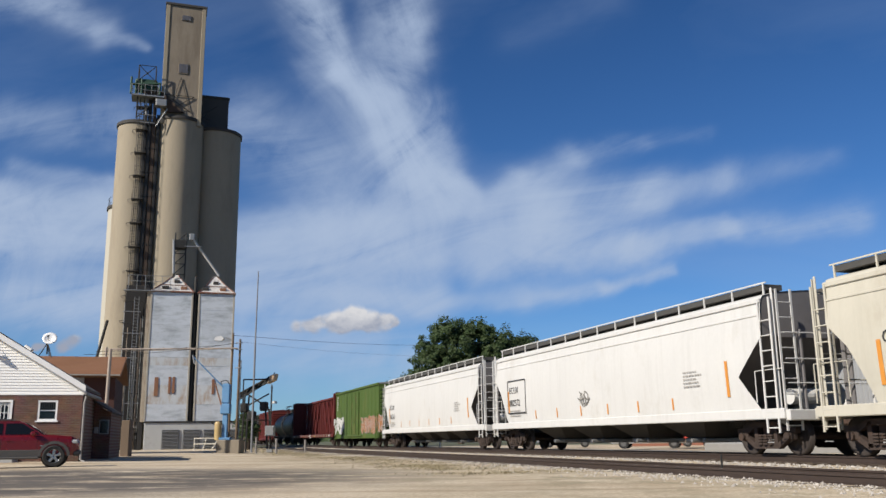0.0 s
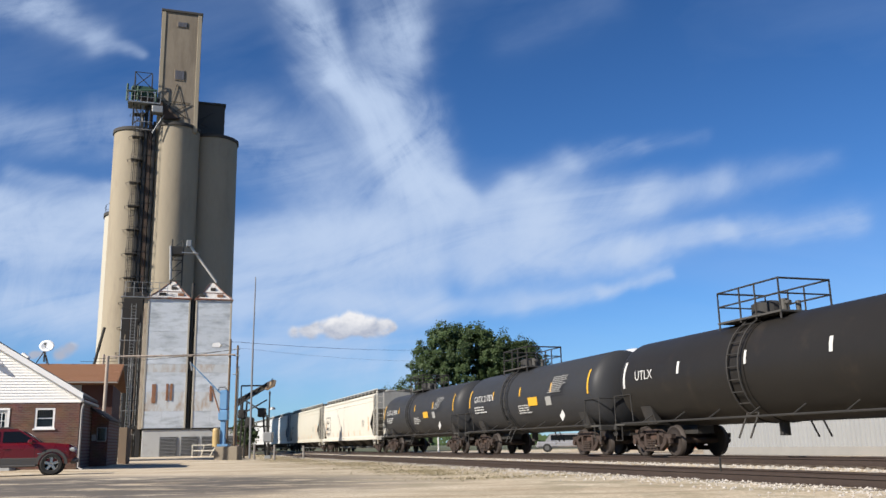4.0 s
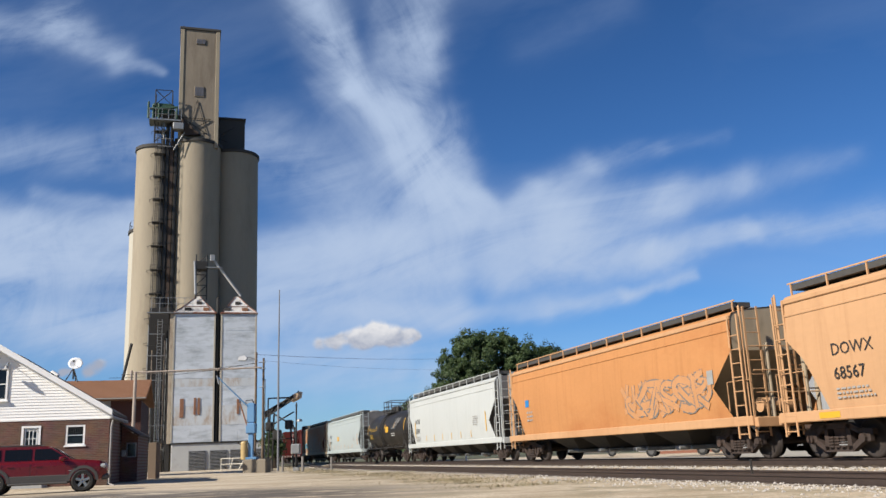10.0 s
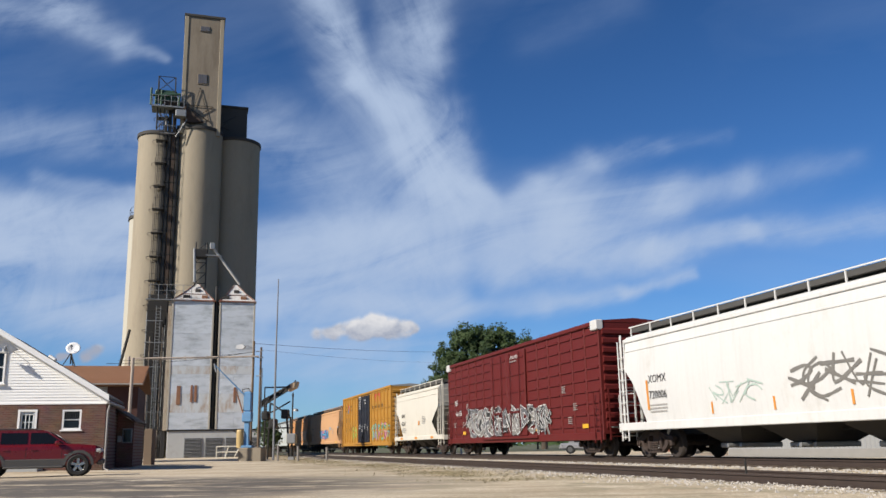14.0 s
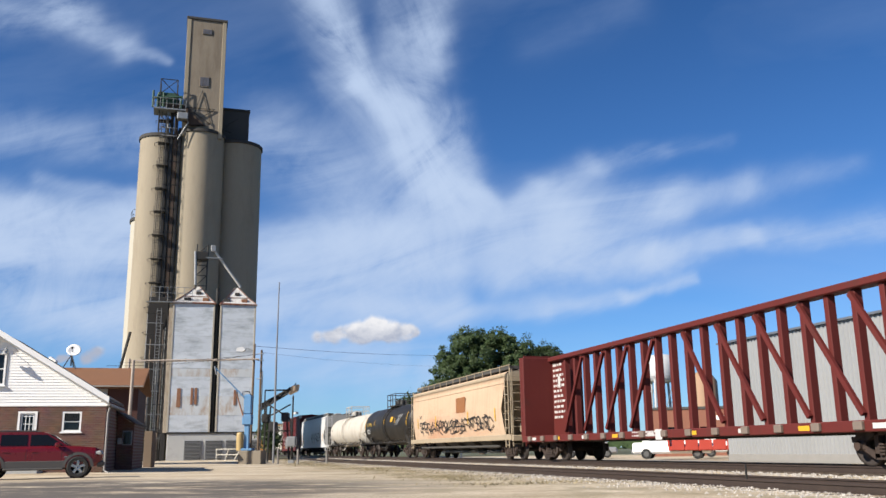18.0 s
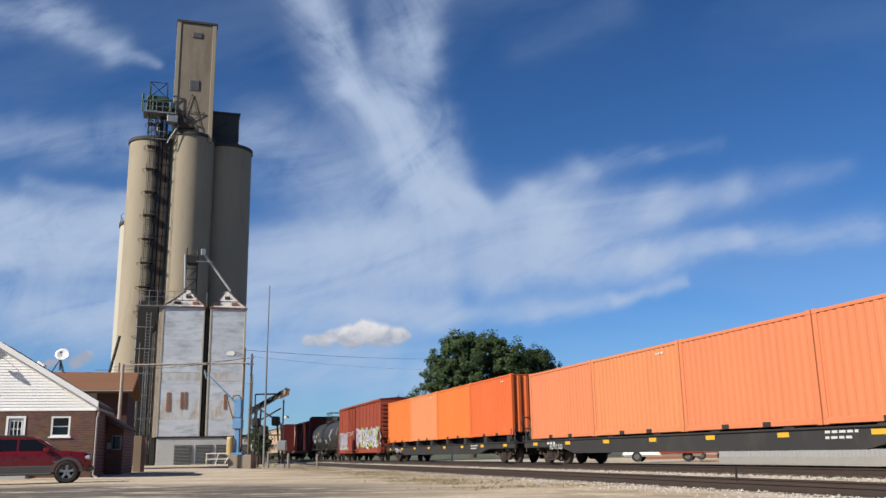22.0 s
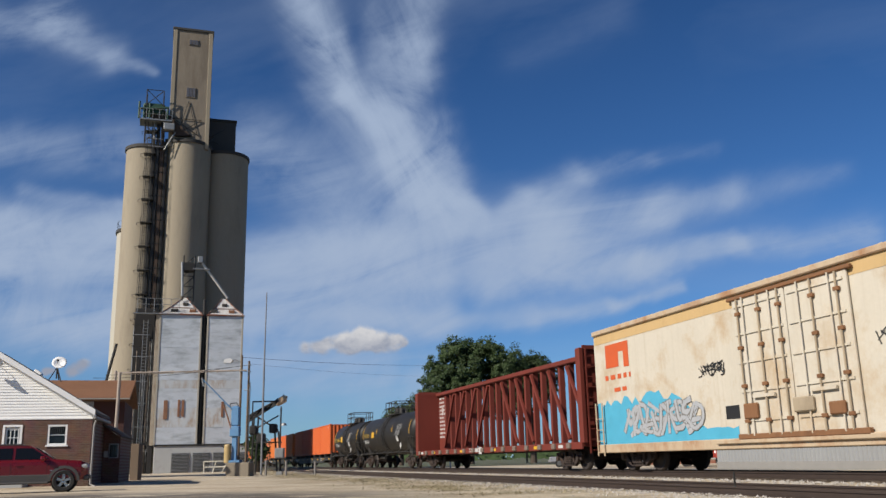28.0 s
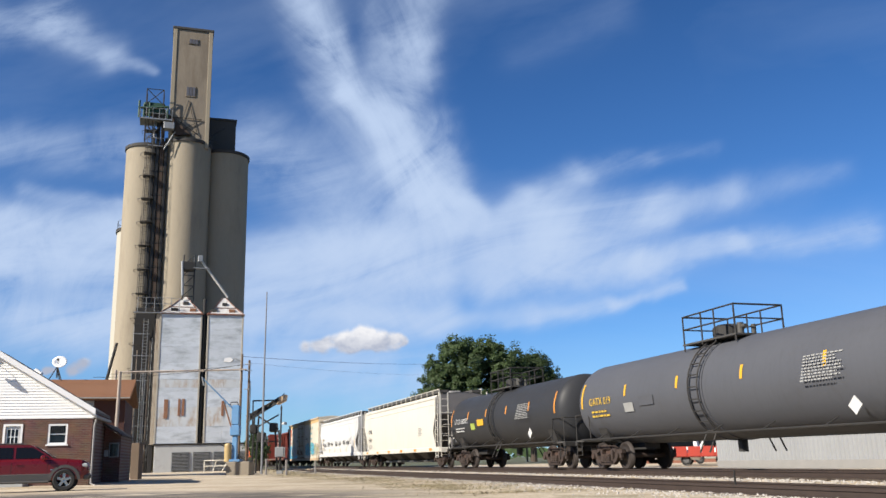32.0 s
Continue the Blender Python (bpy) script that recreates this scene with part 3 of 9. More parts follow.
def silo(x, y, r, z1, material):
    ob = part("silo", lathe(bmesh.new(), [(r, -0.2), (r, z1)], 64), material, elev, smooth=True, m=pose(x, y, 0))
    part("roof_rim", lathe(bmesh.new(), [(0.01, z1 + 0.42), (r + 0.14, z1 + 0.25), (r + 0.14, z1 - 0.10), (r - 0.02, z1 - 0.10)], 64), RIMM, ob)
    # a light railing round the roof
    bm = bmesh.new()
    n = 20
    for i in range(n):
        a, b = 2 * math.pi * i / n, 2 * math.pi * (i + 1) / n
        p, q = (r * math.cos(a), r * math.sin(a)), (r * math.cos(b), r * math.sin(b))
        rod(bm, (*p, z1 + 0.2), (*p, z1 + 1.25), 0.022, 5)
        rod(bm, (*p, z1 + 1.25), (*q, z1 + 1.25), 0.022, 5)
    part("roof_railing", bm, DARKST, ob) if z1 < 30 else bm.free()
    return ob


silo(-6.75, 8.00, 2.45, 35.7, CONC)
silo(-2.62, 7.00, 2.65, 36.2, CONC)
silo(1.65, 9.10, 2.75, 35.9, CONC)
silo(-7.1, 15.00, 2.95, 27.8, WHITE_C)

head = part("headhouse", BB(-4.74, -0.36, 5.0, 9.4, 35.6, 50.0, r=0.05), CONC_D, elev)
part("parapet", BB(-4.84, -0.26, 4.88, 9.52, 49.9, 50.22, r=0.04), RIMM, head)
for x in (-4.53, -0.58):
    part("pilaster", BB(x - 0.22, x + 0.22, 4.92, 5.02, 35.6, 49.9, r=0.03), CONC, head)
for x, z, w, h in ((-2.55, 42.3, 1.1, 1.3), (-2.5, 48.5, 1.1, 0.7)):
    f = part("window_frame", BB(x - w / 2, x + w / 2, 4.93, 5.02, z - h / 2, z + h / 2, r=0.02), CONC_D, head)
    for i in (-1, 0, 1):
        part("pane", B(x + i * w * 0.3 - w * 0.13, x + i * w * 0.3 + w * 0.13, 4.90, 4.94, z - h * 0.40, z + h * 0.40), mat("dusty_glass", (0.13, 0.13, 0.15), 0.5, 0, 0.5, 3, bump=0), f)
part("rear_headhouse", BB(-0.34, 2.80, 8.6, 13.0, 36.0, 40.6, r=0.05), mat("dark_tin", (0.10, 0.09, 0.08), 0.7, 0.2, 0.25, 1), elev)
part("rear_parapet", BB(-0.44, 2.90, 8.5, 13.1, 40.5, 40.8, r=0.03), RIMM, elev)
# the star of tubes on the headhouse, the slanting gallery and roof braces
bm = bmesh.new()
star = [(-2.74, 41.2), (-3.74, 37.2), (-1.24, 39.0), (-4.34, 39.0), (-1.64, 37.2), (-2.74, 41.2)]
for a, b in zip(star, star[1:]):
    rod(bm, (a[0], 4.90, a[1]), (b[0], 4.90, b[1]), 0.035, 6)
part("tube_star", bm, DARKST, elev, "rusted star of steel tubes")
part("gallery", prism(bmesh.new(), ((-7.1, 39.4), (-5.5, 39.9), (-2.3, 37.0), (-3.9, 36.8)), 4.6, 5.6, "y"), BROWNST, elev, "brown slanting conveyor gallery")
bm = bmesh.new()
for a, b in (((-1.1, 36.9), (1.4, 38.8)), ((-0.3, 36.8), (0.5, 38.1)), ((-0.9, 37.3), (0.7, 37.0))):
    rod(bm, (a[0], 6.0, a[1]), (b[0], 6.6, b[1]), 0.06, 6)
part("roof_brace", bm, DARKST, elev)

# the outside leg: a steel tower with ladder, cage, landings and casings
leg = empty("elevator_leg", SITE @ pose(-5.62, 5.15, 0), label="dark steel bucket elevator leg with caged ladder and landings", category="conveyor")
for x, w, zt in ((-0.62, 0.18, 37.5), (-0.18, 0.2, 39.8), (0.28, 0.2, 39.8), (0.72, 0.16, 36.5)):
    part("leg_casing", BB(x - w, x + w, -0.2, 0.2, 0.0, zt, r=0.02), BROWNST if 0 < x < 0.5 else DARKST, leg)
    for i in range(13):
        part("casing_flange", B(x - w - 0.03, x + w + 0.03, -0.24, 0.24, 2.8 + i * 2.7, 2.9 + i * 2.7), DARKST, leg)
bm = bmesh.new()
for x in (-1.25, -0.85):
    rod(bm, (x, -0.5, 0), (x, -0.5, 38.5), 0.04, 6)
for i in range(126):
    rod(bm, (-1.25, -0.5, 0.3 + i * 0.3), (-0.85, -0.5, 0.3 + i * 0.3), 0.016, 4)
part("ladder", bm, DARKST, leg)
bm = bmesh.new()
for i in range(30):
    z = 2.6 + i * 1.2
    pipe(bm, [(-1.3, -0.5, z), (-1.4, -0.95, z), (-1.05, -1.2, z), (-0.7, -0.95, z), (-0.8, -0.5, z)], 0.02, 4)
for x, y in ((-1.4, -0.95), (-1.05, -1.2), (-0.7, -0.95)):
    rod(bm, (x, y, 2.6), (x, y, 37.4), 0.02, 4)
part("ladder_cage", bm, DARKST, leg)
for i in range(14):
    z = 3.0 + i * 2.62
    lp = part("landing", B(-1.55, -0.3, -0.8, 0.3, z, z + 0.05), DARKST, leg)
    bm = bmesh.new()
    pipe(bm, [(-1.9, 0.6, z), (-1.9, -0.3, z), (-1.5, -0.75, z), (-1.5, -0.75, z + 0.55 * (i % 2) + 0.01)], 0.03, 5)
    part("landing_rail", bm, DARKST, lp)
# the head platform with its green drive
hp = part("head_platform", B(-2.2, 1.2, -1.2, 1.0, 40.1, 40.25), GALVST, leg, m=pose(0, 0, -1.9))
bm = bmesh.new()
for x in np.linspace(-2.2, 1.2, 6):
    rod(bm, (x, -1.2, 40.2), (x, -1.2, 41.4), 0.03, 5)
for z in (40.8, 41.4):
    rod(bm, (-2.2, -1.2, z), (1.2, -1.2, z), 0.03, 5), rod(bm, (-2.2, -1.2, z), (-2.2, 1.0, z), 0.03, 5)
part("platform_rail", bm, GALVST, hp)
bm = bmesh.new()
for x in (-1.6, 0.2):
    for y in (-0.8, 0.6):
        rod(bm, (x, y, 38.0), (x, y, 44.2), 0.06, 5)
for a, b in (((-1.6, -0.8, 42.4), (0.2, -0.8, 44.2)), ((0.2, -0.8, 42.4), (-1.6, -0.8, 44.2)), ((-1.6, -0.8, 44.2), (0.2, -0.8, 44.2)), ((-1.6, -0.8, 38.0), (0.2, -0.8, 40.1)), ((0.2, -0.8, 38), (-1.6, -0.8, 40.1))):
    rod(bm, a, b, 0.045, 5)
part("head_frame", bm, DARKST, leg, m=pose(0, 0, -2.3))
bm = bmesh.new()
bevbox(bm, -1.9, 0.4, -0.7, 0.6, 41.0, 42.3, 0.15)
for x in (-2.3, -1.8, -1.2, 0.7):
    rod(bm, (x, -0.9, 40.3), (x, -0.9, 42.0 + 0.3 * math.sin(x * 5)), 0.12, 6)
rod(bm, (-2.4, -0.9, 41.4), (0.8, -0.9, 41.8), 0.14, 6)
part("drive", bm, GREENM, leg, "green drive machinery", m=pose(0, 0, -1.9))
part("discharge_box", BB(0.35, 1.5, -1.3, -0.3, 37.2, 38.0, r=0.06), GALVST, leg)
bm = bmesh.new()
for a, b in (((-0.6, -0.6, 38.0), (-0.6, -0.6, 40.0)), ((0.5, -0.8, 36.8), (1.6, -1.0, 38.9)), ((-1.2, -0.7, 37.2), (0.4, -0.7, 37.2)), ((-1.2, -0.7, 38.1), (0.4, -0.7, 38.1))):
    rod(bm, a, b, 0.07, 6)
part("spout", bm, GALVST, leg, m=pose(0, 0, -1.9))

# the two square loading bins before the silos
bins = empty("grain_bin", SITE @ pose(24.3, -88.0, 0), label="pale galvanised square loading bins on a concrete base", category="grain bin")
for n_, (a, b) in enumerate(((-28.76, -24.75), (-24.12, -20.62))):
    wall = part("bin_wall", B(a + 0.05, b - 0.05, 88.06, 92.0, 3.0, 15.9), GALV, bins)
    rows = [3.05, 4.7, 6.6, 8.5, 9.35, 11.0, 12.6, 14.2, 15.85]
    for i, (z0, z1) in enumerate(zip(rows, rows[1:])):
        cuts = [a, b] if i > 3 else [a, a + (b - a) * (0.5 + 0.05 * ((i * 7 + n_) % 3 - 1)), b]
        for x0, x1 in zip(cuts, cuts[1:]):
            part("panel", BB(x0 + 0.005, x1 - 0.005, 87.985 + 0.008 * ((i + n_) % 2), 88.07, z0 + 0.005, z1 - 0.005, r=0.006), GALV_R if i in (1, 3) else GALV, wall)
    for i in range(9):
        part("seam", B(a, b, 87.980, 87.99, rows[i] - 0.015, rows[i] + 0.015), GALV, wall)
    for x in (a + 0.03, b - 0.03):
        part("corner_angle", BB(x - 0.09, x + 0.09, 87.95, 88.15, 3.0, 15.95, r=0.02), mat("pale_corner", (0.52, 0.48, 0.40), 0.8), wall)
    if n_ == 0:
        part("edge_flashing", BB(a - 0.40, a - 0.07, 88.05, 88.4, 3.0, 15.9, r=0.02), FLASH, wall, "peeling tan edge flashing")
    cx = (a + b) / 2 + (0.35, -0.15)[n_]
    bm = bmesh.new()
    lo = [bm.verts.new(p) for p in ((a - 0.1, 87.9, 16.0), (b + 0.1, 87.9, 16.0), (b + 0.1, 92.1, 16.0), (a - 0.1, 92.1, 16.0))]
    mi = [bm.verts.new(p) for p in ((a + 0.75, 88.8, 16.75), (b - 0.75, 88.8, 16.75), (b - 0.75, 91.3, 16.75), (a + 0.75, 91.3, 16.75))]
    up = [bm.verts.new(p) for p in ((cx - 0.25, 89.8, 18.0), (cx + 0.25, 89.8, 18.0), (cx + 0.25, 90.3, 18.0), (cx - 0.25, 90.3, 18.0))]
    for A, C in ((lo, mi), (mi, up)):
        for i in range(4):
            bm.faces.new((A[i], A[(i + 1) % 4], C[(i + 1) % 4], C[i]))
    bm.faces.new(up)
    bmesh.ops.recalc_face_normals(bm, faces=bm.faces)
    rf = part("roof", bm, mat("pale_tin_roof", (0.80, 0.79, 0.76), 0.6, 0.1, 0.2, 1, stain=(0.30, 0.17, 0.13), stain_amt=0.42, stain_scale=2.2), bins)
    bm = bmesh.new()
    for x in (a, b):
        rod(bm, (x, 87.88, 16.05), (cx + (x - cx) * 0.62, 88.78, 16.8), 0.05, 5)
        rod(bm, (cx + (x - cx) * 0.62, 88.76, 16.8), (cx + (x - cx) * 0.1, 89.75, 17.98), 0.05, 5)
    rod(bm, (a + 0.75, 88.77, 16.77), (b - 0.75, 88.77, 16.77), 0.05, 5)
    part("roof_seam", bm, mat("rusted_trim", (0.25, 0.10, 0.065), 0.9, 0, 0.4, 2, stain=(0.5, 0.48, 0.45), stain_amt=0.45), rf)
    for dx, y0, z0, w in ((-1.05, 88.25, 16.36, 0.34), (0.75, 88.25, 16.36, 0.30), (0.05, 89.1, 17.16, 0.26)):
        part("roof_hatch", BB(cx + dx - w, cx + dx + w, y0 - 0.12, y0 + 0.4, z0 - 0.16, z0 + 0.2, r=0.03), RIMM if dx < 0.5 else RUSTP, rf)
    part("eave_trim", BB(a - 0.15, b + 0.15, 87.84, 92.15, 15.88, 16.03, r=0.02), mat("rusted_trim", (0.25, 0.10, 0.065), 0.9, 0, 0.4, 2, stain=(0.5, 0.48, 0.45), stain_amt=0.45), rf)
for x0, x1, z0, z1 in ((-28.0, -27.62, 5.5, 7.35), (-26.68, -26.46, 5.75, 7.4), (-26.3, -26.06, 5.75, 7.4), (-22.5, -22.25, 5.7, 7.2)):
    part("shutter", BB(x0, x1, 87.93, 87.99, z0, z1, r=0.01), RUSTP, bins, "rust-brown steel shutter")
# a dark sheet fills the gap between the bins in place of its shade
part("shadow_gap_panel", B(-24.76, -24.1, 88.6, 91.5, 2.9, 15.9), DARKST, bins)
part("drain_pipe", R_((-24.5, 88.3, 3.0), (-24.5, 88.3, 17.6), 0.16, 10), DARKST, bins)
base = part("base", BB(-28.7, -19.9, 88.0, 92.3, -0.3, 2.95, r=0.04), BASEC, bins)
part("base_coping", BB(-28.8, -19.8, 87.9, 92.4, 2.92, 3.08, r=0.03), DARKST, bins)
for x0, x1 in ((-27.0, -25.45), (-25.0, -23.45), (-23.05, -21.55), (-21.25, -19.9)):
    fr = part("louver", BB(x0 - 0.08, x1 + 0.08, 87.93, 88.01, 0.14, 2.26, r=0.02), GALVST, base)
    part("louver_back", B(x0, x1, 87.91, 87.94, 0.22, 2.18), DARKST, fr)
    sl = mesh_of(box(bmesh.new(), 0, x1 - x0, -0.05, 0.01, -0.045, 0.0), "slat", GALVST)
    for i in range(14):
        part("slat", sl, None, fr, m=pose(x0, 87.91, 0.32 + i * 0.135, -35, 0, 0))
# top spouts of the bins
dist = empty("distributor", SITE @ pose(-2.1, 0.9, 18.0), label="galvanised grain distributor with long white spout", category="conveyor")
bm = bmesh.new()
for x in (-0.35, 0.75):
    rod(bm, (x, 0.4, -0.4), (x, 0.4, 4.4), 0.07, 6), rod(bm, (x, 1.2, -0.4), (x, 1.2, 4.4), 0.07, 6)
for i in range(4):
    rod(bm, (-0.35, 0.4, 1.1 * i), (0.75, 0.4, 1.1 * (i + 1)), 0.05, 5), rod(bm, (-0.35, 0.4, 1.1 * i), (0.75, 0.4, 1.1 * i), 0.05, 5)
part("frame", bm, DARKST, dist)
part("hopper_box", BB(-0.5, 0.85, 0.0, 1.2, 2.7, 3.6, r=0.08), DARKST, dist)
part("spout", R_((-0.35, -0.1, 0.0), (-0.5, 0.1, 3.6), 0.13, 8), GALVST, dist)
part("long_spout", R_((1.3, 0.2, 3.9), (4.25, 0.6, 0.05), 0.13, 10), mat("white_spout", (0.72, 0.70, 0.66), 0.5), dist)
part("catwalk", B(0.6, 2.3, 0.0, 0.7, 2.9, 3.0), GALVST, dist)
part("gate_box", BB(1.05, 1.55, -0.1, 0.5, 3.6, 4.3, r=0.05), GALVST, dist)
bm = bmesh.new()
for x0, x1, z in ((-4.6, -0.6, -1.1), (-4.6, -0.6, -0.5)):
    rod(bm, (x0, -1.0, z), (x1, -1.0, z), 0.03, 5)
for i in range(6):
    rod(bm, (-4.6 + i * 0.8, -1.0, -2.0), (-4.6 + i * 0.8, -1.0, -0.5), 0.03, 5)
box(bm, -5.0, -0.6, -1.1, -0.4, -2.08, -2.0)
part("roof_walk", bm, GALVST, dist)
# bits at the foot of the leg
foot = empty("leg_boot", SITE @ pose(-6.2, 1.6, 0), label="jumble of conduit, meters and steel at the leg's foot", category="machinery")
rnd = random.Random(11)
bm = bmesh.new()
for i in range(26):
    x, y = rnd.uniform(-0.9, 1.5), rnd.uniform(-0.8, 1.0)
    h = rnd.uniform(0.8, 4.2)
    rod(bm, (x, y, 0), (x, y, h), rnd.uniform(0.025, 0.07), 5)
    if i % 3 == 0:
        rod(bm, (x, y, h * 0.7), (x + rnd.uniform(-0.8, 0.8), y, h * 0.7), 0.03, 5)
part("conduit", bm, DARKST, foot)
# an added dark strip and backing stand in for the shade between silos and bins
part("duct", BB(1.2, 1.62, -1.2, -0.6, 0.0, 16.5, r=0.03), SHADE_BLACK, foot)
part("boot_housing", BB(-0.75, 1.3, 0.3, 1.1, -0.2, 16.8, r=0.05), SHADE_BLACK, foot)
for i in range(11):
    x, y = -0.85 + i * 0.215 + rnd.uniform(-0.05, 0.05), rnd.uniform(-0.35, 0.1)
    part("riser_pipe", R_((x, y, 0.0), (x + rnd.uniform(-0.08, 0.08), y, rnd.uniform(7.0, 16.0)), rnd.uniform(0.03, 0.075), 7), (GALVST, DARKST, RUSTY_L, GALVST, BROWNST, GREENM)[i % 6], foot)
for i in range(13):
    z = 1.2 + i * 1.15 + rnd.uniform(-0.2, 0.2)
    part("pipe_bracket", BB(-0.9, rnd.uniform(0.1, 1.3), -0.45, -0.33, z, z + 0.07, r=0.01), GALVST if i % 2 else DARKST, foot)
part("ladder", ladder(0.42, 0.4, 15.5, 0.32, 0.02), GALVST, foot, m=pose(0.35, -0.5, 0))
for i in range(7):
    x, z = rnd.uniform(-0.7, 1.3), rnd.uniform(0.8, 3.2)
    part("junction_box", BB(x, x + rnd.uniform(0.2, 0.5), -0.95, -0.75, z, z + rnd.uniform(0.25, 0.6), r=0.02), GALVST if i % 2 else DARKST, foot)
thing("concrete_pier", BB(-0.23, 0.23, -0.3, 0.3, -0.2, 2.05, r=0.03), mat("brown_pier", (0.20, 0.145, 0.10), 0.9), pose(-17.0, 48.9, 0), label="upright brown concrete pier beside the office", category="pier")

thing("brace_pole", R_((-36.1, 88, 0.0), (-33.3, 88, 13.0), 0.14, 8), DARKST, label="dark slanting steel brace against the silo", category="brace")

# ---- the brick office ----
def brick_mat():
    m = bpy.data.materials.new("red_brick")
    m.use_nodes = True
    N, L = m.node_tree.nodes, m.node_tree.links
    p = N["Principled BSDF"]
    tc = N.new("ShaderNodeTexCoord")
    mp = N.new("ShaderNodeMapping")
    mp.inputs["Rotation"].default_value[0] = radians(90)
    L.new(tc.outputs["Object"], mp.inputs[0])
    br = N.new("ShaderNodeTexBrick")
    br.inputs["Color1"].default_value, br.inputs["Color2"].default_value = (0.115, 0.046, 0.032, 1), (0.068, 0.027, 0.020, 1)
    br.inputs["Mortar"].default_value = (0.125, 0.095, 0.078, 1)
    br.inputs["Scale"].default_value, br.inputs["Mortar Size"].default_value = 1.0, 0.008
    br.inputs["Brick Width"].default_value, br.inputs["Row Height"].default_value = 0.23, 0.075
    L.new(mp.outputs[0], br.inputs["Vector"])
    n = N.new("ShaderNodeTexNoise")
    n.inputs["Scale"].default_value = 1.6
    L.new(tc.outputs["Object"], n.inputs["Vector"])
    mx = N.new("ShaderNodeMix")
    mx.data_type, mx.blend_type = "RGBA", "OVERLAY"
    mx.inputs[0].default_value = 0.4
    L.new(br.outputs[0], mx.inputs[6]), L.new(n.outputs["Color"], mx.inputs[7])
    L.new(mx.outputs[2], p.inputs["Base Color"])
    p.inputs["Roughness"].default_value = 0.9
    b = N.new("ShaderNodeBump")
    b.inputs["Strength"].default_value, b.inputs["Distance"].default_value = 0.4, 0.01
    L.new(br.outputs["Fac"], b.inputs["Height"])
    b.invert = True
    L.new(b.outputs[0], p.inputs["Normal"])
    return m


BRICKM = brick_mat()
SIDINGM = mat("white_siding", (1.25, 1.25, 1.22), 0.55, 0, 0.05, 1.0, bump=0.05, jitter=0.05)
WHITEP = mat("white_paint", (1.2, 1.2, 1.18), 0.45, 0, 0.05, 2)
SHINGLE = mat("brown_shingle", (0.33, 0.155, 0.075), 0.9, 0, 0.25, 2.5, (1, 6, 1), 0.5, 14, stain=(0.2, 0.09, 0.045), stain_amt=0.3)
SHING_D = mat("grey_shingle", (0.10, 0.095, 0.09), 0.9, 0, 0.25, 2.5, (1, 6, 1), 0.5, 14)
DARKBR = mat("dark_brick", (0.085, 0.032, 0.025), 0.9, 0, 0.25, 3, bump=0.3)
PANE = glass("window_glass", (0.012, 0.014, 0.017), 0.4)

HX, HY = -15.6, 39.0
house = empty("brick_office", pose(HX, HY, 0, 0, 0, 14), label="low red brick office with white clapboard gable", category="building")
W_, D_ = 9.8, 4.6


def wall_with_holes(x0, x1, z0, z1, holes, y0, y1):
    """A wall slab in the xz plane, with rectangular openings through it."""
    bm = bmesh.new()
    xs = sorted({x0, x1, *[h[0] for h in holes], *[h[1] for h in holes]})
    zs = sorted({z0, z1, *[h[2] for h in holes], *[h[3] for h in holes]})
    for a, b in zip(xs, xs[1:]):
        for c, d in zip(zs, zs[1:]):
            mx, mz = (a + b) / 2, (c + d) / 2
            if not any(h[0] < mx < h[1] and h[2] < mz < h[3] for h in holes):
                box(bm, a, b, y0, y1, c, d)
    bmesh.ops.remove_doubles(bm, verts=bm.verts, dist=1e-4)
    return bm


HOLES = ((-3.50, -2.90, 0.35, 2.62), (-1.80, -1.0, 1.82, 2.70))
part("wall", wall_with_holes(-W_, 0, -0.4, 2.98, HOLES, 0, 0.25), BRICKM, house)
part("side_wall", B(-0.25, 0, 0.25, D_, -0.4, 2.98), BRICKM, house)
part("back_wall", B(-W_, -0.25, D_ - 0.25, D_, -0.4, 2.98), BRICKM, house)
part("side_wall", B(-W_, -W_ + 0.25, 0.25, D_ - 0.25, -0.4, 2.98), BRICKM, house)
part("interior_floor", B(-W_ + 0.25, -0.25, 0.25, D_ - 0.25, -0.3, 0.2), BASEC, house)
AP = -4.74
gable = part("gable", prism(bmesh.new(), ((-W_ - 0.02, 2.98), (0.02, 2.98), (AP, 6.0)), 0.03, D_, "y"), SIDINGM, house, "white clapboard gable")
z = 2.98
while z < 5.83:
    k = (6.0 - z - 0.02) / 3.02
    xa, xb = AP + (-W_ - AP) * k, AP + (0 - AP) * k
    for a, b in (((xa, -5.36), (-4.22, xb)) if 3.80 < z < 5.28 and xa < -5.36 and xb > -4.22 else ((xa, xb),)):
        part("clapboard", prism(bmesh.new(), ((0.03, z), (-0.012, z), (0.012, z + 0.125), (0.03, z + 0.125)), a, b), SIDINGM, gable)
    z += 0.125
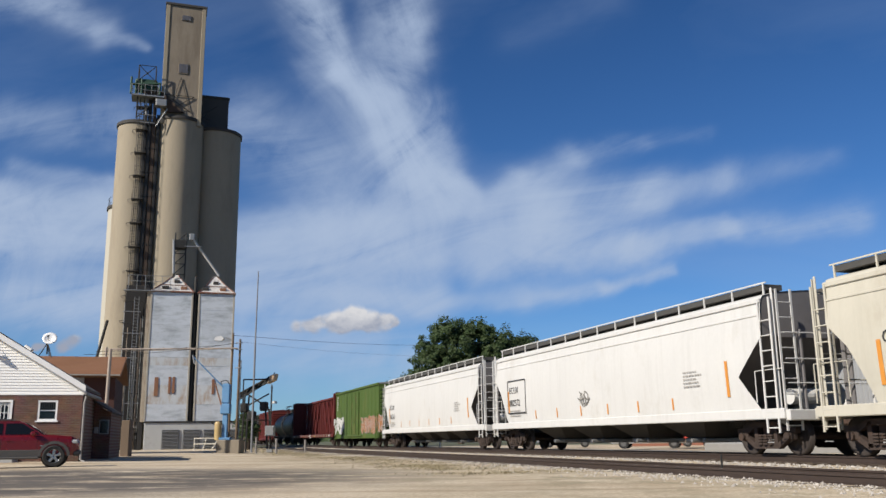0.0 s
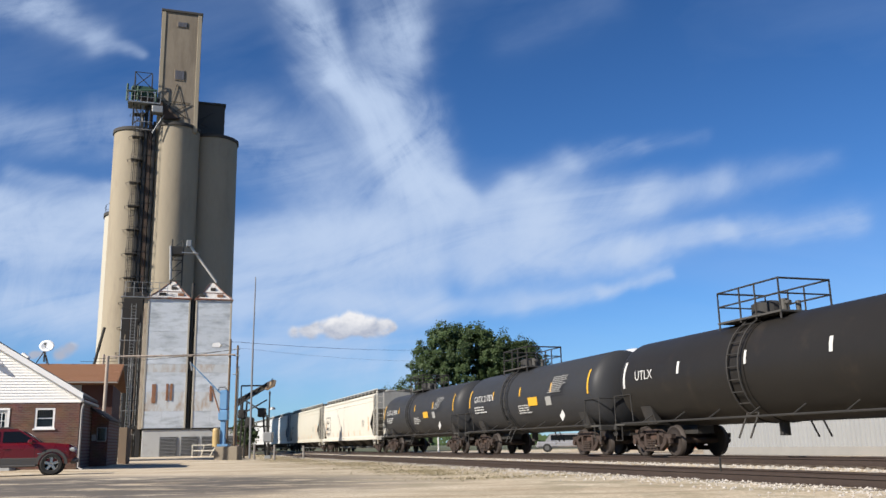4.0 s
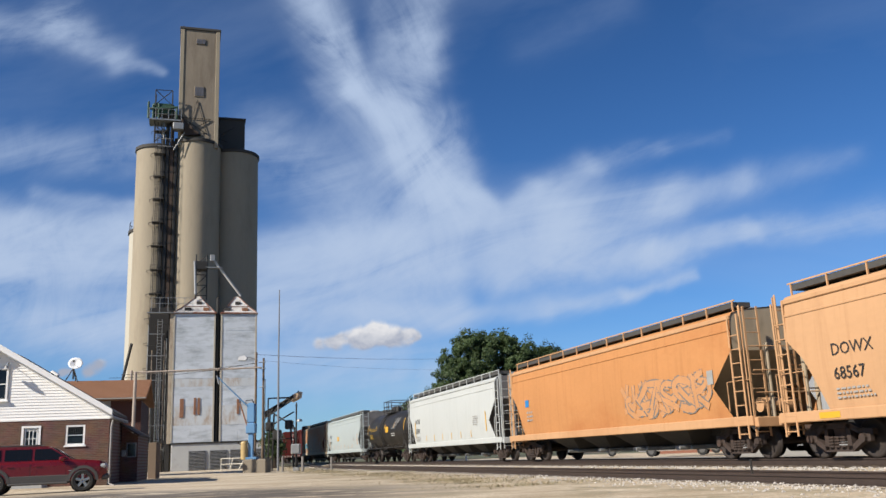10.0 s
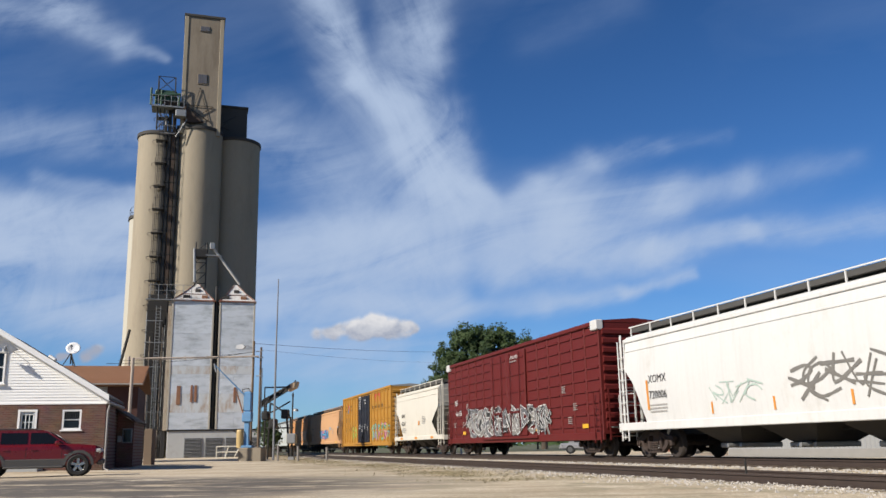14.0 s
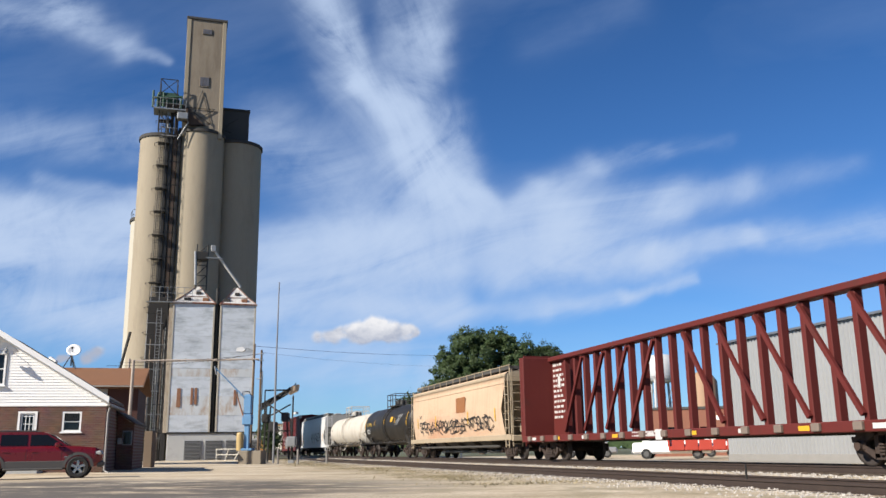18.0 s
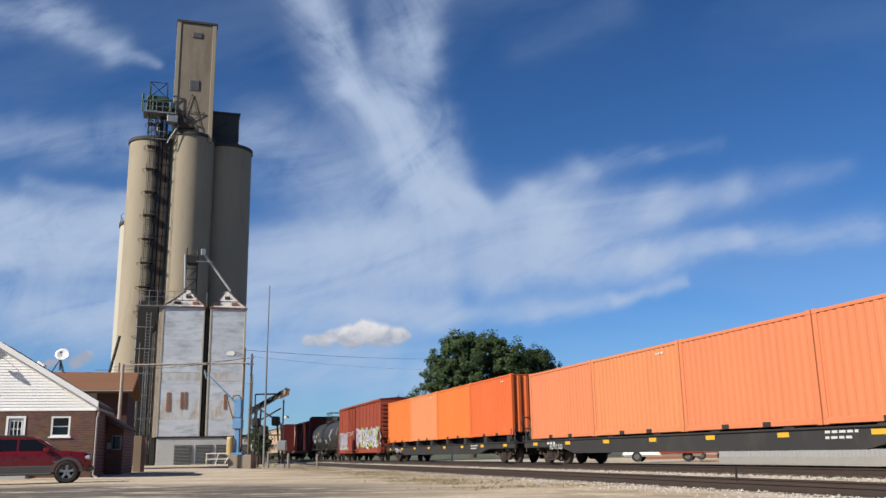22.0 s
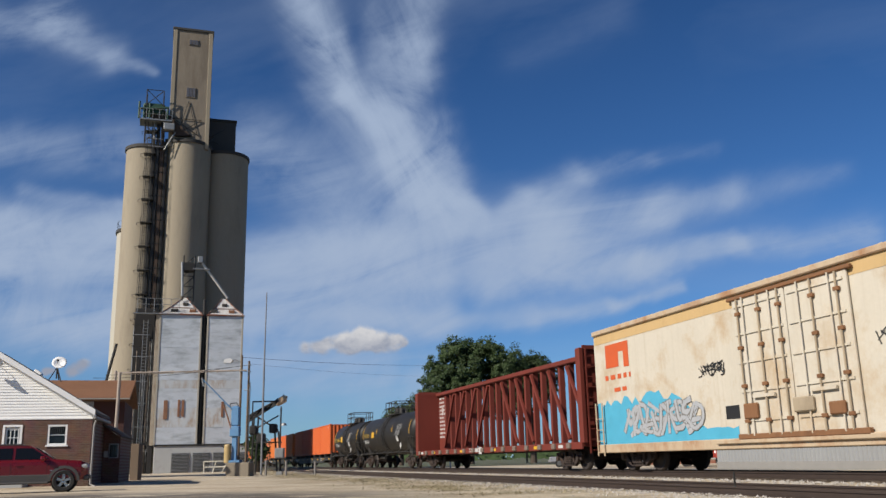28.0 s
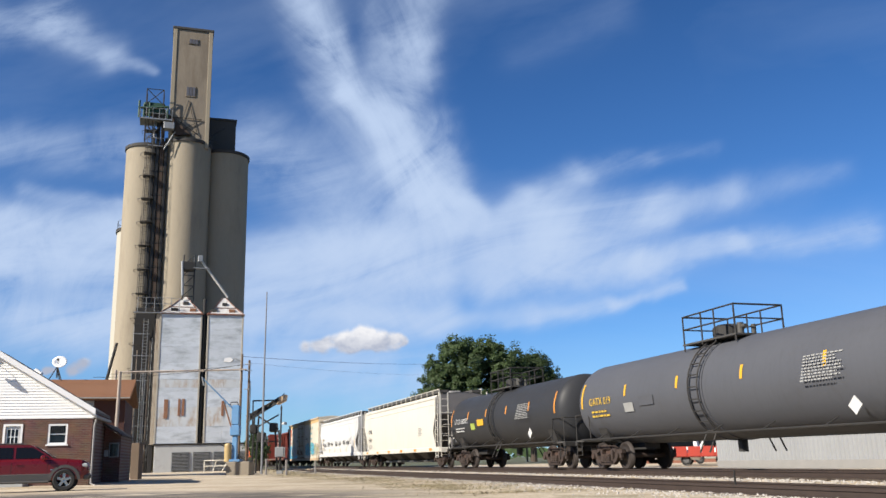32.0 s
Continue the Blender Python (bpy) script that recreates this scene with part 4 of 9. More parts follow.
for s, (xa, xb) in ((1, (AP, 0.14)), (-1, (AP, -W_ - 0.32))):
    dz = 6.12 - 0.616 * abs(xb - AP)
    part("roof_slope", prism(bmesh.new(), ((xa, 6.12), (xb, dz), (xb, dz + 0.12), (xa, 6.26)), -0.35, D_ + 0.3, "y"), SHING_D, house)
    part("rake_board", prism(bmesh.new(), ((xa, 6.06), (xb, dz - 0.06), (xb, dz + 0.2), (xa, 6.32)), -0.40, -0.352, "y"), WHITEP, house)
    part("soffit", prism(bmesh.new(), ((xa, 6.06), (xb, dz - 0.06), (xb, dz - 0.03), (xa, 6.09)), -0.352, 0.03, "y"), WHITEP, house)
    part("frieze_board", prism(bmesh.new(), ((xa, 5.93), (xb, dz - 0.19), (xb, dz - 0.05), (xa, 6.07)), -0.04, 0.028, "y"), WHITEP, house)
part("gutter", BB(0.08, 0.22, -0.3, D_ + 0.2, 2.90, 3.04, r=0.03), mat("grey_gutter", (0.30, 0.29, 0.28), 0.5, 0.2), house)
bm = bmesh.new()
pipe(bm, [(0.16, -0.12, 2.86), (0.10, -0.1, 2.6), (0.10, -0.1, 0.15), (0.3, -0.2, 0.05)], 0.045, 8)
part("downspout", bm, mat("grey_downspout", (0.42, 0.40, 0.38), 0.5, 0.2), house)
part("sill_trim", BB(-W_ - 0.03, 0.03, -0.03, 0.02, 2.92, 3.0, r=0.01), WHITEP, house)


def window_unit(parent, x0, x1, z0, z1, y, panes, name="window"):
    fr = part(name, wall_with_holes(x0, x1, z0, z1, ((x0 + 0.08, x1 - 0.08, z0 + 0.08, z1 - 0.08),), y - 0.05, y + 0.08), WHITEP, parent)
    nx, nz = panes
    part("pane", B(x0 + 0.08, x1 - 0.08, y + 0.03, y + 0.045, z0 + 0.08, z1 - 0.08), PANE, fr)
    bm = bmesh.new()
    for i in range(1, nx):
        x = x0 + 0.08 + (x1 - x0 - 0.16) * i / nx
        box(bm, x - 0.015, x + 0.015, y - 0.01, y + 0.025, z0 + 0.08, z1 - 0.08)
    for i in range(1, nz):
        q = z0 + 0.08 + (z1 - z0 - 0.16) * i / nz
        box(bm, x0 + 0.08, x1 - 0.08, y - 0.012, y + 0.028, q - 0.02, q + 0.02)
    if len(bm.faces):
        part("glazing_bar", bm, WHITEP, fr)
    part("sill", BB(x0 - 0.06, x1 + 0.06, y - 0.12, y + 0.05, z0 - 0.06, z0, r=0.01), WHITEP, fr)
    return fr


window_unit(house, -1.80, -1.0, 1.82, 2.70, 0.06, (1, 2))
bm = bmesh.new()
for i in range(9):
    rod(bm, (-1.7 + i * 0.075, 0.02, 2.3), (-1.7 + i * 0.075, 0.02, 2.64), 0.012, 4)
part("window_bars", bm, DARKST, house)
window_unit(gable, -5.36, -4.26, 3.83, 5.26, -0.01, (1, 2))
door = part("door", BB(-3.50, -2.90, 0.06, 0.14, 0.35, 2.62, r=0.02), WHITEP, house, "white door with nine-pane window")
part("pane", B(-3.43, -2.97, 0.045, 0.06, 1.5, 2.54), PANE, door)
bm = bmesh.new()
for i in range(4):
    box(bm, -3.43 + 0.153 * i - 0.013, -3.43 + 0.153 * i + 0.013, 0.025, 0.045, 1.5, 2.54)
for i in range(4):
    box(bm, -3.43, -2.97, 0.024, 0.044, 1.5 + i * 0.333 - 0.012, 1.5 + i * 0.333 + 0.012)
part("glazing_bar", bm, WHITEP, door)
part("door_trim", wall_with_holes(-3.59, -2.81, 0.3, 2.71, ((-3.50, -2.90, 0.2, 2.62),), -0.03, 0.06), WHITEP, house)
part("step", BB(-4.1, -2.4, -1.1, -0.04, -0.2, 0.28, r=0.03), BASEC, house)
lamp = part("barn_lamp", lathe(bmesh.new(), [(0.02, 0.30), (0.10, 0.28), (0.12, 0.12), (0.30, 0.0), (0.29, 0.0), (0.11, 0.1), (0.02, 0.12)], 20), mat("lamp_enamel", (0.55, 0.55, 0.53), 0.4), house, m=pose(-4.28, -0.43, 5.12) @ Matrix.Scale(0.62, 4))
bm = bmesh.new()
pipe(bm, [(0, 0, 0.3), (0, 0.1, 0.5), (0, 0.4, 0.55), (0, 0.72, 0.3)], 0.022, 6)
part("arm", bm, GALVST, lamp)
part("vent", R_((AP, 0.0, 5.66), (AP, 0.035, 5.66), 0.09, 12), DARKST, gable)
# lean-to door and canopy at the office's side
lean = empty("lean_to", pose(HX, HY, 0, 0, 0, 14), label="dark brick lean-to with timber roof against the office", category="shed")
TIMB = mat("dark_timber", (0.05, 0.035, 0.03), 0.9, 0, 0.3, 2)
part("roof", prism(bmesh.new(), ((0.0, 2.9), (0.9, 2.3), (0.9, 2.22), (0.0, 2.8)), 3.4, 9.0, "y"), TIMB, lean)
part("front_wall", prism(bmesh.new(), ((0.02, -0.2), (0.8, -0.2), (0.8, 2.24), (0.02, 2.76)), 4.0, 4.1, "y"), BRICKM, lean)
part("side_wall", B(0.72, 0.8, 4.1, 8.9, -0.2, 2.24), BRICKM, lean)
grey_w = part("window", BB(0.28, 0.74, 3.94, 3.999, 1.25, 1.95, r=0.02), mat("grey_window_frame", (0.30, 0.31, 0.32), 0.6), lean, "small grey steel window")
part("pane", B(0.34, 0.68, 3.93, 3.945, 1.31, 1.89), PANE, grey_w)
part("meter_box", BB(0.08, 0.26, 3.85, 3.999, 1.3, 1.6, r=0.02), GALVST, lean)

# ---- the building behind, brown roof ----
shed = empty("rear_office", pose(-20.95, 57.5, 0, 0, 0, 16), label="brick building with low brown shingle roof and white eaves", category="building")
part("wall", wall_with_holes(-13.0, 0.0, -0.3, 5.0, ((-5.2, -3.6, 1.0, 2.2),), 0, 0.3), DARKBR, shed)
part("side_wall", B(-0.3, 0.0, 0.3, 8, -0.3, 5.0), DARKBR, shed)
part("white_panel", BB(-4.6, -1.9, -0.05, 0.0, 3.3, 5.0, r=0.01), mat("pale_panel", (0.42, 0.43, 0.44), 0.7), shed)
part("roof", prism(bmesh.new(), ((-0.7, 5.02), (4.2, 6.55), (9.0, 5.02), (9.0, 5.16), (4.2, 6.72), (-0.7, 5.16)), -13.4, 0.3), SHINGLE, shed)
n = 16
for i in range(n):
    y0 = -0.7 + 4.9 * i / n
    zz = 5.17 + 1.545 * i / n
    part("shingle_course", prism(bmesh.new(), ((y0, zz), (y0 + 0.33, zz + 0.098), (y0 + 0.33, zz + 0.110), (y0, zz + 0.03)), -13.38, 0.28), SHINGLE, shed)
part("fascia", BB(-13.42, 0.32, -0.76, -0.705, 5.08, 5.16, r=0.01), mat("weathered_fascia", (0.45, 0.42, 0.38), 0.8), shed)
part("rake_board", prism(bmesh.new(), ((-0.7, 5.0), (4.2, 6.53), (4.2, 6.75), (-0.7, 5.22)), 0.302, 0.34), SHINGLE, shed)
part("vent_pipe", R_((-4.3, -0.1, 4.7), (-4.3, -0.1, 5.6), 0.08, 8), WHITEP, shed)

dish = empty("satellite_dish", pose(-26.8, 60.2, 6.45), label="white satellite dish on a steel tripod", category="satellite dish")
part("reflector", lathe(bmesh.new(), [(0.02, 0.0), (0.3, 0.03), (0.55, 0.10), (0.72, 0.2), (0.72, 0.22), (0.5, 0.12), (0.02, 0.03)], 28), WHITEP, dish, smooth=True, m=Matrix.Translation((0.15, 0, 1.42)) @ Vector((0.30, -0.82, 0.48)).to_track_quat("Z", "Y").to_matrix().to_4x4() @ Matrix.Scale(0.66, 4))
bm = bmesh.new()
for a in (90, 210, 330):
    rod(bm, (0.0, 0.05, 1.2), (0.75 * math.cos(radians(a)), 0.75 * math.sin(radians(a)), -0.25), 0.035, 6)
rod(bm, (0, 0.05, 0.4), (0, 0.05, 1.35), 0.05, 8)
part("tripod", bm, DARKST, dish)
bm = bmesh.new()
rod(bm, (0.05, 0, 1.35), (0.35, -0.75, 1.55), 0.02, 5)
box(bm, 0.30, 0.42, -0.82, -0.70, 1.5, 1.62)
part("feed_arm", bm, DARKST, dish)
dish2 = empty("floodlight", pose(-20.3, 43.0, 5.05), label="small white floodlight on the office roof", category="light")
part("head", BB(-0.22, 0.22, -0.12, 0.12, 0.2, 0.55, r=0.04), WHITEP, dish2, m=pose(0, 0, 0, 0, 35, 0))
part("stem", R_((0, 0, -0.3), (0.1, 0, 0.35), 0.03, 6), GALVST, dish2)

# ---- poles, pipes and wires ----
WOOD = mat("pole_wood", (0.20, 0.14, 0.09), 0.9, 0, 0.3, 2, (4, 4, 0.5), 0.4)
RUSTY = mat("rusty_pipe", (0.52, 0.44, 0.37), 0.8, 0.1, 0.3, 2)
thing("pipe_post", R_((0, 0, -0.2), (0.05, 0, 6.75), 0.12, 10, 0.10), RUSTY, pose(-20.98, 56.2, 0), label="rusty steel post carrying an overhead pipe", category="post")
bm = bmesh.new()
rod(bm, (-24.9, 66, 7.75), (-15.0, 66, 7.72), 0.055, 8)
rod(bm, (-24.9, 66, 7.6), (-15.0, 66, 7.68), 0.025, 5)
for i in range(6):
    rod(bm, (-24.0 + i * 1.7, 66, 7.58), (-24.0 + i * 1.7, 66, 7.85), 0.05, 6)
thing("overhead_pipe", bm, RUSTY, label="overhead rusty pipe strung between posts", category="pipe")
thing("pipe_post", R_((0, 0, -0.2), (0, 0, 7.9), 0.09, 8), RUSTY, pose(-24.9, 66, 0), label="rusty steel post carrying an overhead pipe", category="post")
lp = empty("street_lamp", pose(-15.5, 66.2, 0), label="weathered wooden pole with a cobra-head street lamp", category="street lamp")
part("pole", R_((0, 0, -0.3), (0.08, 0, 8.9), 0.11, 10, 0.08), WOOD, lp)
bm = bmesh.new()
pipe(bm, [(0.05, 0, 8.3), (-0.4, -0.05, 8.55), (-0.75, -0.1, 8.5)], 0.03, 6)
part("bracket", bm, GALVST, lp)
part("lamp_head", prism(bmesh.new(), ((-1.28, 8.32), (-0.72, 8.30), (-0.55, 8.45), (-0.75, 8.66), (-1.2, 8.58)), -0.3, 0.05, "y"), mat("lamp_grey", (0.8, 0.8, 0.8), 0.4), lp)
up_ = empty("utility_pole", pose(-15.05, 66.8, 0), label="grey utility pole with conduit and brackets", category="utility pole")
part("pole", R_((0, 0, -0.3), (0.05, 0, 8.5), 0.10, 10, 0.08), WOOD, up_)
part("conduit", R_((0.16, -0.08, 0), (0.18, -0.05, 6.9), 0.035, 6), GALVST, up_)
bm = bmesh.new()
for zq in (8.2, 7.7, 6.3):
    rod(bm, (-0.25, -0.1, zq), (0.25, -0.1, zq), 0.035, 6)
part("steel_bracket", bm, GALVST, up_)


def wire(a, b, sag, r=0.018, n=14):
    bm = bmesh.new()
    a, b = Vector(a), Vector(b)
    pts = [a.lerp(b, i / n) - Vector((0, 0, 4 * sag * (i / n) * (1 - i / n))) for i in range(n + 1)]
    return pipe(bm, pts, r, 4)


for a, b, sg in (((-15.4, 66.4, 8.75), (13.9, 156, 18.1), 0.9), ((-15.0, 66.8, 8.3), (13.9, 156, 16.2), 1.1), ((-15.0, 66.8, 8.2), (-24.9, 64, 7.4), 0.15), ((-15.5, 66.2, 8.1), (-25.0, 62, 7.0), 0.25)):
    thing("overhead_wire", wire(a, b, sg, 0.018 if b[2] > 17 or b[2] < 9 else 0.009), DARKST, label="thin dark overhead wire", category="wire")
ant = empty("antenna_mast", pose(-13.77, 66.3, 0), label="tall thin grey antenna mast on the ground", category="mast")
part("mast", R_((0, 0, -0.2), (0.02, 0, 8.0), 0.085, 8, 0.07), mat("mast_grey", (0.26, 0.27, 0.29), 0.6), ant)
part("whip", R_((0.02, 0, 8.0), (0.08, 0, 13.7), 0.06, 8, 0.04), mat("mast_grey", (0.26, 0.27, 0.29), 0.6), ant)

# crane for sampling grain, on a concrete block
BLUEP = mat("crane_blue", (0.17, 0.38, 0.66), 0.5, 0.1, 0.18, 2, stain=(0.2, 0.2, 0.2), stain_amt=0.2)
thing("concrete_block", BB(-0.8, 0.8, -0.8, 0.8, -0.2, 0.95, r=0.05), mat("block_concrete", (0.34, 0.29, 0.22), 0.9, 0, 0.2, 1.5), pose(-14.3, 61.8, 0), label="tan concrete block under the blue crane", category="block")
cr_ = empty("sampling_crane", pose(-14.67, 61.6, 0.95), label="blue steel grain sampling crane with slanting arm", category="crane")
part("column", BB(-0.17, 0.17, -0.17, 0.17, 0, 3.85, r=0.03), BLUEP, cr_)
part("turret", BB(-0.32, 0.34, -0.3, 0.3, 1.75, 2.45, r=0.05), BLUEP, cr_)
part("mast_box", BB(-0.26, 0.26, -0.22, 0.22, 2.5, 3.8, r=0.04), BLUEP, cr_)
part("foot_plate", BB(-0.5, 0.45, -0.4, 0.4, 0.0, 0.16, r=0.02), BLUEP, cr_)
part("arm", R_((-0.2, -0.2, 3.6), (-2.3, -0.6, 5.75), 0.05, 8, 0.035), BLUEP, cr_)
part("probe", R_((-2.3, -0.6, 5.8), (-2.15, -0.6, 5.2), 0.06, 8), GALVST, cr_)
part("ram", R_((-0.2, -0.25, 2.2), (-0.75, -0.35, 3.9), 0.05, 8), RUSTP, cr_)
bm = bmesh.new()
pipe(bm, [(-0.35, -0.2, 3.7), (-0.35, -0.2, 4.0), (0.1, -0.2, 4.05), (0.2, -0.1, 3.8)], 0.035, 6)
part("hose", bm, DARKST, cr_)
thing("grease_drum", lathe(bmesh.new(), [(0.02, 1.25), (0.2, 1.22), (0.24, 1.1), (0.24, 0.0), (0.02, 0.0)], 20), mat("cream_drum", (0.62, 0.45, 0.20), 0.5), pose(-15.1, 61.4, 0.95), label="cream upright cylinder on the crane's block", category="drum")
rail_ = empty("handrail", pose(-21.2, 78.0, 0.1), label="pale steel handrail beside the elevator base", category="railing")
for i in range(4):
    part("post", R_((i * 0.7, 0, -0.2), (i * 1.05, 0, 1.05), 0.04, 6), mat("cream_rail", (0.9, 0.85, 0.72), 0.5), rail_)
for zq in (0.55, 1.03):
    part("rail", R_((0, 0, zq), (2.1, 0, zq), 0.045, 6), mat("cream_rail", (0.9, 0.85, 0.72)), rail_)
thing("stair_rail", R_((-21.3, 84, 2.6), (-17.6, 84, 0.2), 0.05, 6), DARKST, label="slanting dark stair rail by the bins", category="railing")

# dark truck-loading conveyor with a tan hood
conv = empty("loading_conveyor", pose(-15.2, 68.5, 0), label="dark steel loading conveyor with tan discharge hood", category="conveyor")
bm = bmesh.new()
a, b = Vector((-0.3, 0, 3.9)), Vector((2.6, 0, 5.65))
for o in (0.0, 0.45):
    rod(bm, a + Vector((0, 0, o)), b + Vector((0, 0, o * 0.6)), 0.07, 6)
for i in range(6):
    p, q = a.lerp(b, i / 6), a.lerp(b, (i + 1) / 6)
    rod(bm, p, q + Vector((0, 0, 0.4)), 0.04, 5)
part("boom", bm, DARKST, conv)
part("belt_trough", prism(bmesh.new(), ((-0.3, 3.95), (2.5, 5.6), (2.5, 5.85), (-0.3, 4.3)), 0.1, 0.6, "y"), DARKST, conv)
part("hood", prism(bmesh.new(), ((2.05, 5.2), (2.65, 5.5), (2.75, 5.95), (2.25, 5.8)), -0.2, 0.8, "y"), mat("tan_hood", (0.8, 0.55, 0.34), 0.7), conv)
bm = bmesh.new()
for x in (0.3, 2.3):
    for y in (-0.5, 1.0):
        part("leg", R_((x, y, 0), (x * 0.8 + 0.2, y, 4.3 if x < 1 else 3.3), 0.07, 6), DARKST, conv)
rod(bm, (0.3, -0.5, 5.5), (2.3, -0.5, 5.5), 0.06, 6), rod(bm, (0.3, -0.5, 3.3), (2.3, -0.5, 4.4), 0.06, 6), rod(bm, (2.3, -0.5, 3.3), (0.3, -0.5, 4.6), 0.06, 6)
rod(bm, (0.3, -0.5, 2.4), (2.6, -0.5, 2.4), 0.05, 6), rod(bm, (0.3, -0.5, 5.5), (0.3, -0.5, 3.0), 0.05, 6)
part("frame", bm, DARKST, conv)
for i, (x, zq) in enumerate(((0.1, 3.0), (0.7, 2.4), (1.6, 3.1))):
    part("motor", BB(x, x + 0.55, -0.6, 0.2, zq, zq + 0.7, r=0.08), DARKST, conv)
# signal case and short mast by the track
sig = empty("signal_mast", pose(-12.55, 66.9, 0), label="railway signal mast with silver equipment case", category="signal")
part("mast", R_((0, 0, -0.2), (0.05, 0, 4.6), 0.06, 8), DARKST, sig)
part("case", BB(-0.32, 0.36, -0.3, 0.25, 1.2, 1.95, r=0.03), mat("case_silver", (0.45, 0.46, 0.46), 0.45, 0.3), sig)
part("case_door", BB(-0.27, 0.31, -0.335, -0.302, 1.26, 1.89, r=0.01), GALVST, sig)
part("bell", lathe(bmesh.new(), [(0.02, 0.2), (0.18, 0.15), (0.22, 0.0), (0.02, 0.0)], 16), GALVST, sig, m=pose(0.3, -0.1, 3.6))
part("finial", lathe(bmesh.new(), [(0.02, 0.5), (0.08, 0.3), (0.05, 0.0), (0.02, 0.0)], 10), DARKST, sig, m=pose(0.05, 0, 4.55))
part("foot", BB(-0.2, 0.25, -0.2, 0.2, -0.1, 0.25, r=0.03), GALVST, sig)
for i, (x, y, h, c) in enumerate(((-10.8, 60.0, 1.0, "bollard_grey"), (-13.0, 64.2, 1.1, "bollard_grey"), (-9.3, 63.0, 0.9, "bollard_grey"))):
    thing("bollard", R_((0, 0, -0.1), (0, 0, h), 0.08, 10), mat(c, (0.30, 0.28, 0.26), 0.7), pose(x, y, 0), label="short grey steel bollard in the dirt", category="bollard", group="bollards by the track")

# ---- the red sport-utility car ----
def suv():
    car = empty("suv", pose(-15.32, 32.3, 0.04, 0, 0, 20.5), label="parked dark red sport-utility car with grey cladding", category="car")
    RED = mat("car_red", (0.20, 0.006, 0.010), 0.28, 0.15, 0.06, 1.5, bump=0.0, spec=0.7)
    CLAD = mat("car_cladding", (0.09, 0.085, 0.08), 0.6, 0, 0.1, 3)
    CHROME = mat("car_chrome", (0.62, 0.62, 0.62), 0.22, 0.9, 0.05, 3, bump=0)
    TYRE = mat("tyre_rubber", (0.02, 0.02, 0.02), 0.85, 0, 0.15, 5)
    DGL = glass("car_glass", (0.012, 0.013, 0.015), 0.35)
    half = 0.92

    def loft(stations, material, name, parent, smooth=False):
        bm = bmesh.new()
        rings = [[bm.verts.new((x, y, zz)) for y, zz in ring] for x, ring in stations]
        for A, C in zip(rings, rings[1:]):
            for i in range(len(A)):
                j = (i + 1) % len(A)
                bm.faces.new((A[i], A[j], C[j], C[i]))
        bm.faces.new(rings[0][::-1]), bm.faces.new(rings[-1])
        bmesh.ops.recalc_face_normals(bm, faces=bm.faces)
        return part(name, bm, material, parent, smooth=smooth)

    def ring(w, z0, z1, shoulder):
        return [(-w + 0.06, z0), (w - 0.06, z0), (w, z0 + 0.12), (w, shoulder - 0.12), (w - 0.03, shoulder), (w - 0.10, z1), (-w + 0.10, z1), (-w + 0.03, shoulder), (-w, shoulder - 0.12), (-w, z0 + 0.12)]
    body = loft([(-2.36, ring(0.80, 0.48, 1.00, 0.95)), (-2.28, ring(0.88, 0.40, 1.06, 1.0)), (-1.6, ring(half, 0.36, 1.08, 1.02)), (0.55, ring(half, 0.36, 1.12, 1.05)), (1.1, ring(half, 0.36, 1.12, 1.04)), (1.5, ring(0.91, 0.38, 1.10, 1.0)),
                 (1.98, ring(0.88, 0.40, 1.05, 0.95)), (2.16, ring(0.80, 0.46, 0.97, 0.88)), (2.24, ring(0.70, 0.50, 0.86, 0.80))], RED, "body", car)
    # cabin: raked windscreen, near upright tail
    def cab(xa, xb, w0, w1, z0, z1, xa1, xb1, material, name, parent):
        bm = bmesh.new()
        lo = [bm.verts.new(p) for p in ((xa, -w0, z0), (xb, -w0, z0), (xb, w0, z0), (xa, w0, z0))]
        up = [bm.verts.new(p) for p in ((xa1, -w1, z1), (xb1, -w1, z1), (xb1, w1, z1), (xa1, w1, z1))]
        for i in range(4):
            bm.faces.new((lo[i], lo[(i + 1) % 4], up[(i + 1) % 4], up[i]))
        bm.faces.new(up), bm.faces.new(lo[::-1])
        return part(name, bm, material, parent)
    cabin = cab(-2.24, 1.12, 0.84, 0.70, 1.06, 1.56, -2.02, 0.36, RED, "cabin", car)
    part("roof", prism(bmesh.new(), ((-2.06, 1.54), (0.40, 1.54), (0.22, 1.615), (-1.9, 1.63)), -0.70, 0.70, "y"), RED, car)

    def quad(pts, material, name, parent, th=0.012):
        bm = bmesh.new()
        v = [Vector(p) for p in pts]
        nrm = (v[1] - v[0]).cross(v[2] - v[0]).normalized() * th
        A = [bm.verts.new(p) for p in v]
        C = [bm.verts.new(p + nrm) for p in v]
        for i in range(len(v)):
            bm.faces.new((A[i], A[(i + 1) % len(v)], C[(i + 1) % len(v)], C[i]))
        bm.faces.new(A[::-1]), bm.faces.new(C)
        bmesh.ops.recalc_face_normals(bm, faces=bm.faces)
        return part(name, bm, material, parent)
    for s in (-1, 1):
        def side(x, zz):
            k = (zz - 1.06) / 0.50
            return (x, s * (0.84 - 0.14 * k + 0.006), zz)
        for a, b, c, d in ((-2.08, -1.28, -1.28, -1.97), (-1.16, -0.30, -0.30, -1.16), (-0.20, 0.92, 0.33, -0.20)):
            quad([side(a, 1.14), side(b, 1.14), side(c, 1.52), side(d, 1.52)], DGL, "side_window", cabin)
